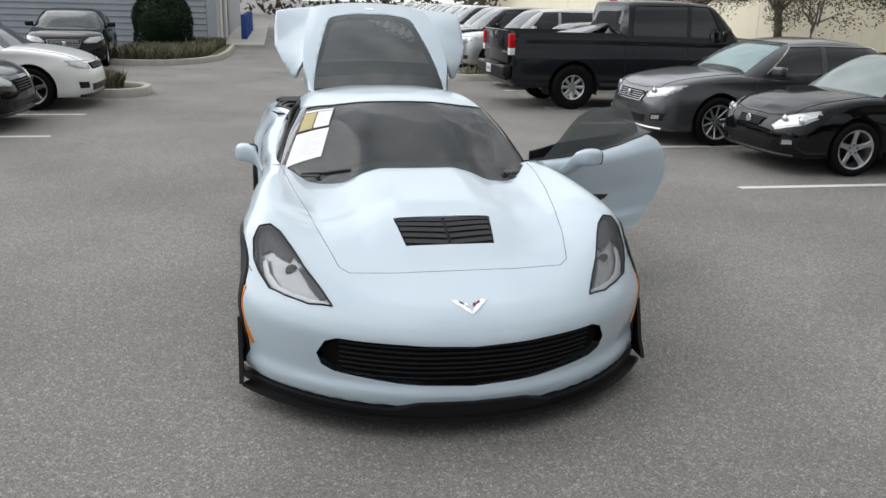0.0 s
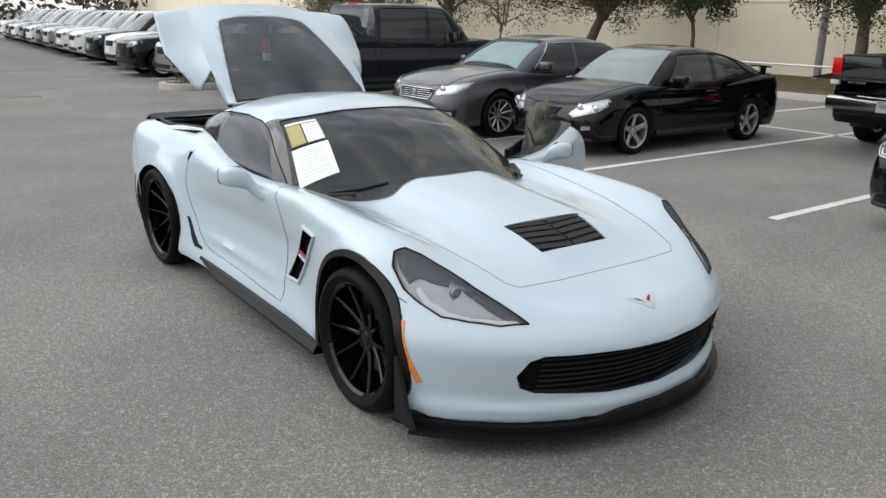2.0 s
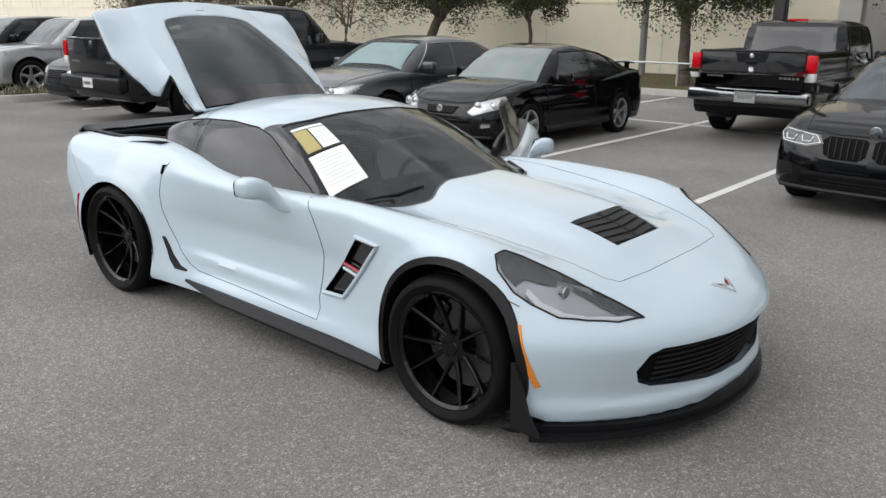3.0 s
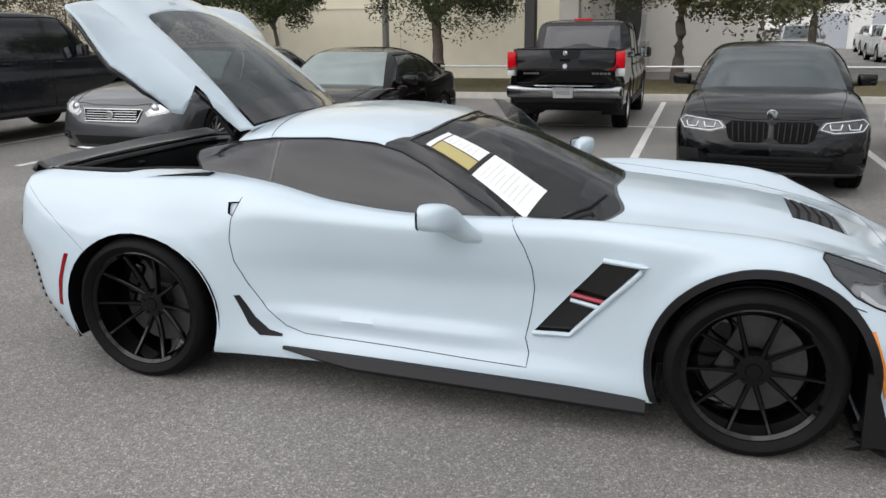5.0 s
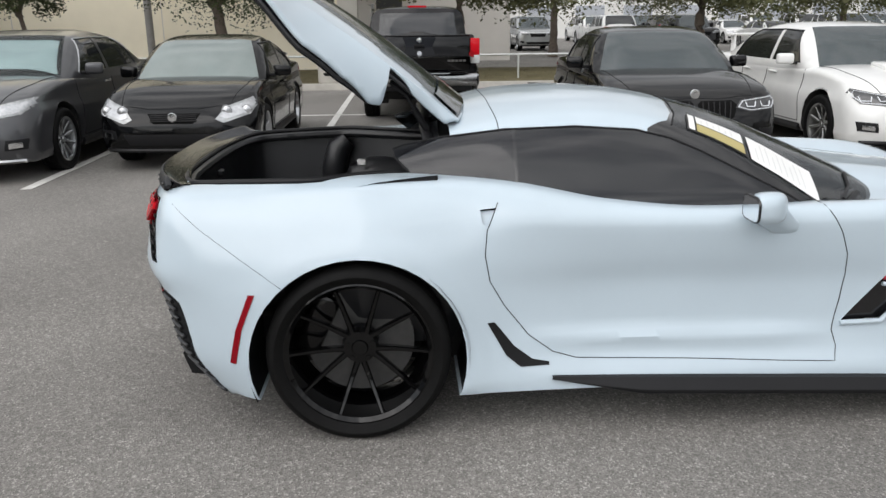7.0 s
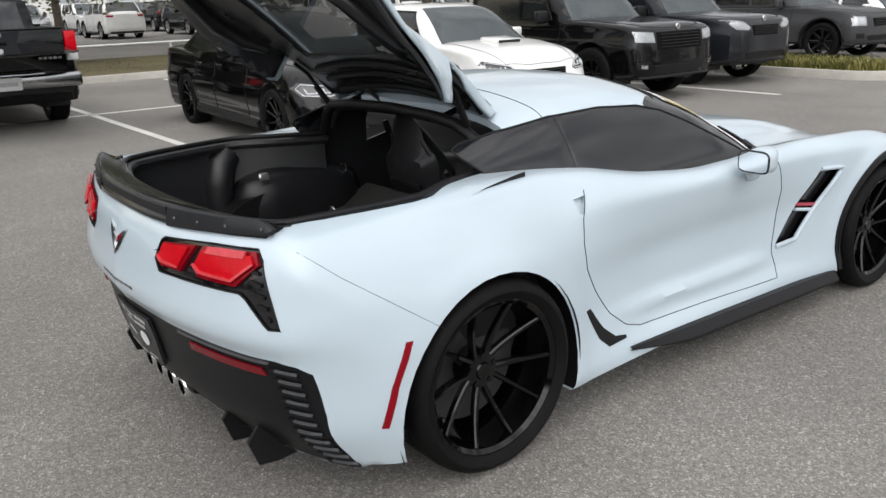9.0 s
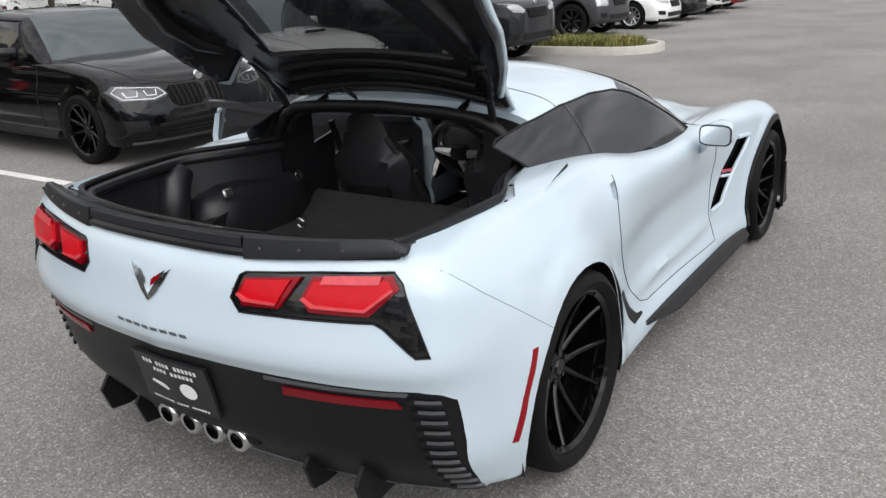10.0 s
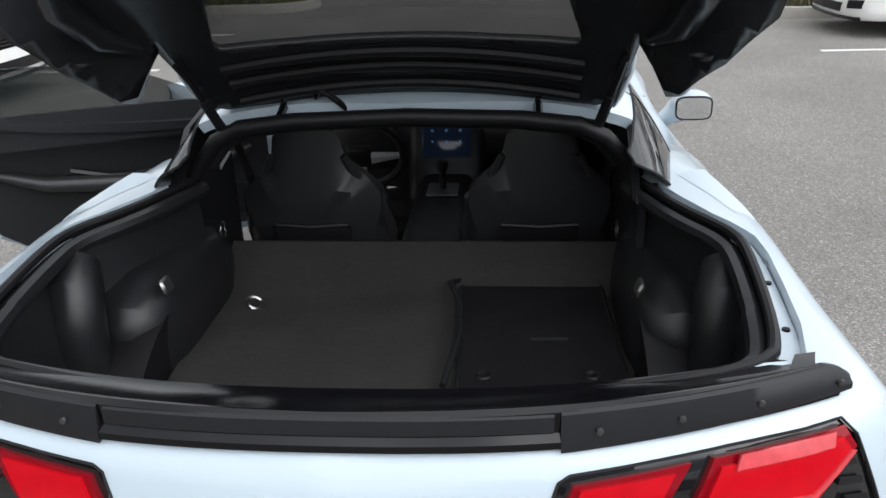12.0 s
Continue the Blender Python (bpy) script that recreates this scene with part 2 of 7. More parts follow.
def pchip(xs, ys, q):
    """Monotone cubic interpolation."""
    xs, ys, q = np.asarray(xs, float), np.asarray(ys, float), np.clip(np.asarray(q, float), xs[0], xs[-1])
    h, d = np.diff(xs), np.diff(ys) / np.diff(xs)
    m = np.zeros(len(xs))
    m[0], m[-1] = d[0], d[-1]
    for i in range(1, len(xs) - 1):
        if d[i - 1] * d[i] > 0:
            w1, w2 = 2 * h[i] + h[i - 1], h[i] + 2 * h[i - 1]
            m[i] = (w1 + w2) / (w1 / d[i - 1] + w2 / d[i])
    i = np.clip(np.searchsorted(xs, q) - 1, 0, len(xs) - 2)
    t = (q - xs[i]) / h[i]
    return ((1 + 2 * t) * (1 - t) ** 2 * ys[i] + t * (1 - t) ** 2 * h[i] * m[i] + t * t * (3 - 2 * t) * ys[i + 1] + t * t * (t - 1) * h[i] * m[i + 1])


class Sheet:
    """A smooth function of two variables from a small table: rows of (v, values at us)."""

    def __init__(self, us, rows, n=90, m=260):
        us = np.asarray(us, float)
        vs = np.array([r[0] for r in rows], float)
        tab = np.array([r[1:] for r in rows], float)
        self.u, self.v = np.linspace(us[0], us[-1], n), np.linspace(vs[0], vs[-1], m)
        mid = np.array([pchip(us, row, self.u) for row in tab])
        self.g = np.array([pchip(vs, mid[:, k], self.v) for k in range(n)]).T

    def __call__(self, u, v):
        a = np.clip((u - self.u[0]) / (self.u[1] - self.u[0]), 0, len(self.u) - 1.001)
        b = np.clip((v - self.v[0]) / (self.v[1] - self.v[0]), 0, len(self.v) - 1.001)
        i, j = a.astype(int), b.astype(int)
        a, b = a - i, b - j
        g = self.g
        return (g[j, i] * (1 - a) + g[j, i + 1] * a) * (1 - b) + (g[j + 1, i] * (1 - a) + g[j + 1, i + 1] * a) * b


def smax(a, b, k):
    h = np.maximum(k - np.abs(a - b), 0) / k
    return np.maximum(a, b) + h * h * k / 4


def shell(F, y0, y1, zc, half, step=0.03, end=0.5, caps=(True, True)):
    """The closed surface F(x, y, z) = 0 round a spine along y, as a grid of quads."""
    hx, hz = half
    nx, nz = max(4, int(2 * hx / step)), max(3, int(2 * hz / step))
    loop = [(-hx + 2 * hx * i / nx, hz) for i in range(nx)] + [(hx, hz - 2 * hz * i / nz) for i in range(nz)]
    loop += [(hx - 2 * hx * i / nx, -hz) for i in range(nx)] + [(-hx, -hz + 2 * hz * i / nz) for i in range(nz)]
    loop = np.array(loop)
    org, way = [], []
    ks = [k / max(3, int(hx / step * 0.8)) for k in range(1, max(3, int(hx / step * 0.8)))]
    ys = list(np.linspace(y0, y1, max(6, int((y1 - y0) / step))))
    for k in ks:
        org.append(np.tile((0, y0, zc), (len(loop), 1)))
        way.append(np.column_stack((loop[:, 0] * k, np.full(len(loop), -end), loop[:, 1] * k)))
    ne = max(2, int(end / step * 0.6))
    for i in range(1, ne):
        org.append(np.tile((0, y0, zc), (len(loop), 1)))
        way.append(np.column_stack((loop[:, 0], np.full(len(loop), -end * (1 - i / ne)), loop[:, 1])))
    for y in ys:
        org.append(np.tile((0, y, zc), (len(loop), 1)))
        way.append(np.column_stack((loop[:, 0], np.zeros(len(loop)), loop[:, 1])))
    for i in range(1, ne):
        org.append(np.tile((0, y1, zc), (len(loop), 1)))
        way.append(np.column_stack((loop[:, 0], np.full(len(loop), end * i / ne), loop[:, 1])))
    for k in reversed(ks):
        org.append(np.tile((0, y1, zc), (len(loop), 1)))
        way.append(np.column_stack((loop[:, 0] * k, np.full(len(loop), end), loop[:, 1] * k)))
    O, D = np.array(org), np.array(way)
    D /= np.linalg.norm(D, axis=2, keepdims=True)
    lo, hi = np.zeros(O.shape[:2]), np.full(O.shape[:2], 3.0)
    for _ in range(26):
        mid = (lo + hi) / 2
        P = O + D * mid[..., None]
        inside = F(P[..., 0], P[..., 1], P[..., 2]) < 0
        lo, hi = np.where(inside, mid, lo), np.where(inside, hi, mid)
    P = O + D * lo[..., None]
    bm = bmesh.new()
    V = [[bm.verts.new(p) for p in row] for row in P]
    n = len(loop)
    for a in range(len(V) - 1):
        for k in range(n):
            bm.faces.new((V[a][k], V[a][(k + 1) % n], V[a + 1][(k + 1) % n], V[a + 1][k]))
    bm.faces.new(V[0])
    bm.faces.new(V[-1][::-1])
    bmesh.ops.recalc_face_normals(bm, faces=bm.faces)
    return bm


def in_poly(poly, x, y):
    r, n = False, len(poly)
    for i in range(n):
        (x1, y1), (x2, y2) = poly[i], poly[i - 1]
        if (y1 > y) != (y2 > y) and x < (x2 - x1) * (y - y1) / (y2 - y1) + x1:
            r = not r
    return r


def cut(bm, poly, ax, cond, keep=None):
    """Cuts the outline poly, seen along the third axis, into the faces that meet cond; returns the faces inside it."""
    a, b = ax
    us, vs = [p[0] for p in poly], [p[1] for p in poly]
    u0, u1, v0, v1 = min(us), max(us), min(vs), max(vs)

    def near(f, lo_u, hi_u, lo_v, hi_v):
        fu, fv = [v.co[a] for v in f.verts], [v.co[b] for v in f.verts]
        return min(fu) <= hi_u and max(fu) >= lo_u and min(fv) <= hi_v and max(fv) >= lo_v

    region = {f for f in bm.faces if near(f, u0, u1, v0, v1) and cond(f.calc_center_median(), f.normal)}
    n = len(poly)
    for i in range(n):
        (p0, q0), (p1, q1) = poly[i - 1], poly[i]
        no = Vector((0, 0, 0))
        no[a], no[b] = -(q1 - q0), p1 - p0
        if no.length < 1e-7:
            continue
        co = Vector((0, 0, 0))
        co[a], co[b] = p0, q0
        e = 0.001
        fs = [f for f in region if near(f, min(p0, p1) - e, max(p0, p1) + e, min(q0, q1) - e, max(q0, q1) + e)]
        if not fs:
            continue
        es, vv = {x for f in fs for x in f.edges}, {x for f in fs for x in f.verts}
        r = bmesh.ops.bisect_plane(bm, geom=list(vv) + list(es) + fs, dist=1e-5, plane_co=co, plane_no=no.normalized())
        region = {f for f in region if f.is_valid}
        for g in r["geom"]:
            if isinstance(g, bmesh.types.BMFace) and g.is_valid:
                region.add(g)
        for g in r["geom_cut"]:
            if isinstance(g, bmesh.types.BMEdge):
                for f in g.link_faces:
                    region.add(f)
    out = []
    for f in region:
        if f.is_valid:
            c = f.calc_center_median()
            if in_poly(poly, c[a], c[b]):
                out.append(f)
    return out


def lift(bm, faces, depth=0.0, shift=0.0):
    """Takes faces out of bm into a bmesh of their own; depth: thickness given inwards."""
    new_bm = bmesh.new()
    ids = {}
    for f in faces:
        vs = []
        for v in f.verts:
            if v not in ids:
                ids[v] = new_bm.verts.new(v.co + v.normal * shift)
            vs.append(ids[v])
        new_bm.faces.new(vs)
    bmesh.ops.delete(bm, geom=faces, context='FACES')
    new_bm.normal_update()
    if depth:
        new_bm.verts.ensure_lookup_table()
        src = list(new_bm.faces)
        nor = {v: v.normal.copy() for v in new_bm.verts}
        edge = [e for e in new_bm.edges if len(e.link_faces) == 1]
        low = {v: new_bm.verts.new(v.co - nor[v] * depth) for v in list(new_bm.verts)}
        for f in src:
            new_bm.faces.new([low[v] for v in reversed(f.verts)])
        for e in edge:
            a, b = e.verts
            new_bm.faces.new((a, b, low[b], low[a]))
    return new_bm


def circle(cx, cy, r, n=28, sx=1.0):
    return [(cx + sx * r * math.cos(2 * math.pi * k / n), cy + r * math.sin(2 * math.pi * k / n)) for k in range(n)]


def tree_of(bm):
    from mathutils.bvhtree import BVHTree
    return BVHTree.FromBMesh(bm)


def drape(bvh, pts, ax, side, off=0.001, step=0.02, closed=False):
    """Lays an outline, seen along the third axis from the given side, on a surface."""
    c = 3 - ax[0] - ax[1]
    pl = list(pts) + ([pts[0]] if closed else [])
    out = []
    for (u0, v0), (u1, v1) in zip(pl, pl[1:]):
        n = max(1, int(math.hypot(u1 - u0, v1 - v0) / step))
        for k in range(n):
            out.append((u0 + (u1 - u0) * k / n, v0 + (v1 - v0) * k / n))
    out.append(pl[-1])
    res = []
    d = Vector((0, 0, 0))
    d[c] = -side
    for u, v in out:
        o = Vector((0, 0, 0))
        o[ax[0]], o[ax[1]], o[c] = u, v, 5 * side
        hit, no, _, _ = bvh.ray_cast(o, d)
        if hit is not None:
            res.append(hit + no * off)
    return res


def patch(bvh, poly, ax, side, off=0.003, depth=0.0, step=0.02):
    """A sheet cut to an outline and laid on a surface."""
    bm = bmesh.new()
    us, vs = [p[0] for p in poly], [p[1] for p in poly]
    u0, v0 = min(us) - step, min(vs) - step
    nu, nv = int((max(us) - u0) / step) + 2, int((max(vs) - v0) / step) + 2
    g = [[bm.verts.new((u0 + i * step, v0 + j * step, 0)) for j in range(nv + 1)] for i in range(nu + 1)]
    for i in range(nu):
        for j in range(nv):
            bm.faces.new((g[i][j], g[i + 1][j], g[i + 1][j + 1], g[i][j + 1]))
    ins = cut(bm, poly, (0, 1), lambda c, n: True)
    keep = set(ins)
    bmesh.ops.delete(bm, geom=[f for f in bm.faces if f not in keep], context='FACES')
    c = 3 - ax[0] - ax[1]
    d = Vector((0, 0, 0))
    d[c] = -side
    bad = []
    for v in bm.verts:
        o = Vector((0, 0, 0))
        o[ax[0]], o[ax[1]], o[c] = v.co.x, v.co.y, 5 * side
        hit, no, _, _ = bvh.ray_cast(o, d)
        if hit is None:
            bad.append(v)
        else:
            v.co = hit + no * off
    if bad:
        bmesh.ops.delete(bm, geom=bad, context='VERTS')
    bmesh.ops.recalc_face_normals(bm, faces=bm.faces)
    bm.normal_update()
    if depth:
        fs = list(bm.faces)
        tot = sum((f.normal[c] * f.calc_area() for f in fs))
        if tot * side < 0:
            bmesh.ops.reverse_faces(bm, faces=fs)
            bm.normal_update()
        return lift(bm, list(bm.faces), depth)
    return bm


# ---- wheels ----
def tyre_bm(r, w, rim):
    h = w / 2
    prof = [(rim - 0.012, -h * 0.80), (rim + 0.006, -h * 0.92), (rim + (r - rim) * 0.45, -h), (r - 0.022, -h * 0.97), (r - 0.006, -h * 0.86), (r, -h * 0.7)]
    g = 0.008
    for k in (-0.42, 0.0, 0.42):
        prof += [(r, h * k - 0.010), (r - g, h * k - 0.006), (r - g, h * k + 0.006), (r, h * k + 0.010)]
    prof += [(rr, -a) for rr, a in reversed(prof[:6])]
    return lathe(prof, 48, 'X', closed=False)


def barrel_bm(rim, w, dish):
    h = w / 2
    return lathe([(rim + 0.004, -h * 0.86), (rim - 0.008, -h * 0.88), (rim - 0.022, -h * 0.80), (rim - 0.03, -h * 0.3), (rim - 0.04, h * 0.5), (rim - 0.02, h * 0.84), (rim + 0.004, h * 0.86)], 48, 'X')


def spokes_bm(rim, w, face, style):
    """Spokes of a wheel whose outer face looks towards -x."""
    h = w / 2
    bm = bmesh.new()
    x_out, x_hub = -h * 0.82, -h * 0.82 + face

    def blade(a0, a1, r0, r1, w0, w1, d0, d1, t=0.03, line=None):
        n = 5
        rows = []
        for i in range(n + 1):
            s = i / n
            a, r = a0 + (a1 - a0) * s, r0 + (r1 - r0) * s
            ww, x = (w0 + (w1 - w0) * s) / 2, d0 + (d1 - d0) * s ** 1.6
            c, sn = math.cos(a), math.sin(a)
            p, q = Vector((0, c, sn)), Vector((0, -sn, c))
            if line:
                v = line[0].lerp(line[1], s)
                r, p = v.length, v.normalized()
                q = Vector((0, -p.z, p.y))
            rows.append([bm.verts.new(Vector((x + dx, 0, 0)) + p * r + q * k) for dx, k in ((0.006, -ww), (0, -ww * 0.55), (0, ww * 0.55), (0.006, ww), (t, ww * 0.8), (t, -ww * 0.8))])
        for i in range(n):
            for k in range(6):
                bm.faces.new((rows[i][k], rows[i][(k + 1) % 6], rows[i + 1][(k + 1) % 6], rows[i + 1][k]))
        bm.faces.new(rows[0][::-1])
        bm.faces.new(rows[-1])

    def straight(a, q0, q1, r0, r1, w0, w1, d0, d1):
        p, q = Vector((0, math.cos(a), math.sin(a))), Vector((0, -math.sin(a), math.cos(a)))
        A, B = p * r0 + q * q0, p * r1 + q * q1
        blade(math.atan2(A.z, A.y), math.atan2(A.z, A.y) + (math.atan2(B.z, B.y) - math.atan2(A.z, A.y) + math.pi) % (2 * math.pi) - math.pi, A.length, B.length, w0, w1, d0, d1, 0.028, (A, B))

    if style == "split":
        for k in range(5):
            a = 2 * math.pi * k / 5 + math.pi / 2
            for s in (-1, 1):
                straight(a, s * 0.022, s * (rim - .012) * .309, 0.040, (rim - .012) * .951, 0.024, 0.015, x_hub, x_out + 0.004)
    elif style == "five":
        for k in range(5):
            a = 2 * math.pi * k / 5 + math.pi / 2
            blade(a, a, 0.03, rim - 0.012, 0.07, 0.05, x_hub, x_out + 0.004)
            for s in (-1, 1):
                blade(a + s * 0.05, a + s * 0.12, rim * 0.6, rim - 0.012, 0.028, 0.034, x_hub + (x_out - x_hub) * 0.45, x_out + 0.004)
    elif style == "multi":
        for k in range(10):
            a = 2 * math.pi * k / 10 + math.pi / 2
            blade(a, a + 0.05, 0.04, rim - 0.012, 0.032, 0.028, x_hub, x_out + 0.004)
    else:
        for k in range(8):
            a = 2 * math.pi * k / 8
            blade(a, a, 0.05, rim - 0.012, 0.05, 0.062, x_hub, x_out + 0.012)
    hub = lathe([(0.0, x_hub - 0.012), (0.028, x_hub - 0.012), (0.032, x_hub - 0.006), (0.062, x_hub - 0.002), (0.07, x_hub + 0.03), (0.0, x_hub + 0.03)], 24, 'X')
    return merge(bm, hub)


def wheel_set(r, w, rim, face, style, metal, disc=True):
    """Meshes of one wheel: tyre, barrel, spokes, nuts, disc and caliper."""
    nuts = bmesh.new()
    h = w / 2
    xh = -h * 0.82 + face
    for k in range(5):
        a = 2 * math.pi * k / 5 + 0.3
        nuts = merge(nuts, xf(lathe([(0.0, -0.008), (0.010, -0.008), (0.010, 0.01), (0.0, 0.01)], 6, 'X'), pose(xh, 0.052 * math.cos(a), 0.052 * math.sin(a))))
    out = {"tyre": mesh_of("wheel", tyre_bm(r, w, rim), RUBBER), "barrel": mesh_of("rim", barrel_bm(rim, w, face), metal),
           "spokes": mesh_of("spokes", spokes_bm(rim, w, face, style), metal, 30), "nuts": mesh_of("lug_nuts", nuts, DARKALLOY), "hub": xh,
           "nut": mesh_of("lug_nut", lathe([(0.0, -0.008), (0.010, -0.008), (0.010, 0.01), (0.0, 0.01)], 6, 'X'), DARKALLOY)}
    if disc:
        xd = xh + 0.075
        rd = rim * 0.74
        out["disc"] = mesh_of("brake_disc", lathe([(0.07, xd), (rd, xd), (rd, xd + 0.03), (0.07, xd + 0.03)], 40, 'X', True), DISC)
        cal = box((0.07, 0.10, 0.24), (0, rd * 0.86, 0), 0.02)
        out["caliper"] = mesh_of("brake_caliper", xf(cal, pose(xd + 0.01, 0, 0, 25)), DARKALLOY)
    return out


def put_wheel(ws, parent, x, y, z, flip=False, steer=0.0):
    m = pose(x, y, z, 0, 0, 180 if flip else 0)
    w = share("wheel", ws["tyre"], parent, m)
    share("rim", ws["barrel"], w, Matrix())
    share("spokes", ws["spokes"], w, Matrix())
    if "disc" not in ws:
        share("lug_nuts", ws["nuts"], w, Matrix())
    else:
        for k in range(5):
            a = 2 * math.pi * k / 5 + 0.3
            share("lug_nut", ws["nut"], w, pose(ws["hub"], 0.052 * math.cos(a), 0.052 * math.sin(a)))
        share("brake_disc", ws["disc"], w, Matrix())
        share("brake_caliper", ws["caliper"], w, Matrix())
    return w


# ---- the white sports car in the middle of the lane ----
car = thing("sports_car", Matrix.Translation((0, -2.2, 0)) @ pose(0, 0, 0, 0, 0, .24) @ Matrix.Translation((0, 2.2, 0)), "ice-white two-door sports coupe with raised hatch and open driver door", "sports car")

TOP = Sheet([0, .2, .3, .45, .6, .75, .85, .95, 1.05], [
    (-2.38, .42, .42, .42, .41, .40, .38, .36, .33, .29), (-2.24, .55, .55, .545, .535, .52, .50, .47, .43, .38),
    (-2.08, .605, .605, .602, .596, .588, .572, .545, .50, .45), (-1.90, .662, .662, .660, .660, .662, .664, .650, .60, .52),
    (-1.74, .728, .727, .718, .706, .712, .728, .722, .68, .59), (-1.56, .79, .788, .775, .748, .748, .786, .800, .77, .67),
    (-1.355, .832, .83, .812, .778, .772, .818, .838, .81, .72), (-1.05, .868, .865, .846, .802, .79, .832, .856, .83, .74),
    (-.75, .896, .893, .874, .822, .80, .842, .866, .83, .74), (-.45, .91, .907, .89, .832, .81, .845, .855, .81, .72),
    (0, .91, .90, .88, .85, .84, .848, .845, .80, .71), (.4, .92, .91, .90, .89, .885, .882, .868, .815, .72),
    (.75, .95, .95, .95, .95, .948, .94, .915, .85, .76), (1.0, .96, .96, .96, .96, .962, .960, .928, .86, .77),
    (1.355, .965, .965, .965, .966, .968, .972, .948, .88, .79), (1.75, .95, .95, .95, .955, .96, .962, .936, .865, .775),
    (2.0, .945, .945, .946, .948, .951, .95, .932, .868, .775), (2.2, .922, .922, .922, .922, .92, .91, .88, .82, .72), (2.38, .85, .85, .85, .85, .84, .82, .79, .73, .65)])
WID = Sheet([.1, .2, .3, .42, .55, .68, .8, .92], [
    (-2.0, 1.03, 1.03, 1.03, 1.02, 1.0, .97, .94, .88), (-1.75, .99, .995, .995, .995, .985, .965, .935, .87), (-1.355, .99, 1.0, 1.005, 1.005, 1.0, .985, .955, .89),
    (-1.0, .955, .955, .945, .945, .947, .95, .945, .88), (-.6, .93, .93, .90, .882, .878, .897, .905, .86), (-.2, .935, .932, .892, .864, .858, .882, .895, .84),
    (.3, .945, .94, .895, .866, .86, .885, .898, .84), (.7, .955, .95, .925, .90, .893, .904, .905, .85), (.95, .96, .965, .955, .945, .937, .927, .90, .84),
    (1.355, .98, .99, 1.0, 1.004, 1.002, .985, .942, .868), (1.7, .955, .97, .983, .992, .994, .98, .94, .872), (2.0, .885, .905, .925, .937, .942, .944, .93, .88), (2.25, .80, .83, .86, .87, .88, .88, .87, .83)])
FZ, FY = (.0, .16, .2, .24, .35, .45, .5, .56, .65, .8, 1.0), (-2.26, -2.30, -2.31, -2.292, -2.315, -2.33, -2.31, -2.25, -2.15, -2.0, -1.8)
FX, FB = (0, .2, .4, .6, .7, .8, .88, .94, 1.0, 1.05, 1.2), (0, .015, .07, .165, .235, .32, .405, .48, .57, .68, 1.3)
RZ, RY = (.0, .1, .2, .35, .5, .59, .645, .665, .75, .85, .93, 1.0, 1.2), (1.9, 2.0, 2.08, 2.185, 2.215, 2.240, 2.267, 2.268, 2.252, 2.228, 2.187, 2.10, 1.85)
RX, RB = (0, .3, .5, .7, .8, .88, .94, 1.0, 1.2), (0, .02, .05, .10, .14, .19, .28, .42, 1.0)


def sports_body(x, y, z):
    ax = np.abs(x)
    door = np.clip((y + .50) / .25, 0, 1) * np.clip((.80 - y) / .35, 0, 1)
    fold = .351 + .012 * y + .03 * y * y
    above = .020 * np.clip(1 - (z - fold) / .055, 0, 1) ** 1.7
    crease = np.where(z > fold, above, np.maximum(.020 - .42 * (fold - z), 0)) * door
    rear_r, front_r = np.hypot(y - 1.352, z - .312), np.hypot(y + 1.375, z - .335)
    ease = lambda r, r0, w: (lambda k: k * k * (3 - 2 * k))(np.clip(1 - (r - r0) / w, 0, 1))
    flare = .008 * ease(rear_r, .43, .075) + .010 * ease(front_r, .42, .06)
    f = smax(z - TOP(ax, y), ax - WID(z, y) - crease - flare, 0.05)
    f = smax(f, pchip(FZ, FY, z) + pchip(FX, FB, ax) - y, 0.05)
    f = smax(f, y - pchip(RZ, RY, z) + pchip(RX, RB, ax), 0.035)
    return smax(f, 0.165 - .028 * np.clip((-1.75 - y) / .12, 0, 1) - z, 0.015)


body = shell(sports_body, -1.5, 1.6, 0.5, (0.8, 0.3), 0.021, 0.7)
body_bvh = tree_of(body)
sides = (-1, 1)
grooves = []


def mirror(poly, s):
    return [(s * p[0], p[1]) for p in poly]


def drop(bm, faces):
    bmesh.ops.delete(bm, geom=faces, context='FACES')


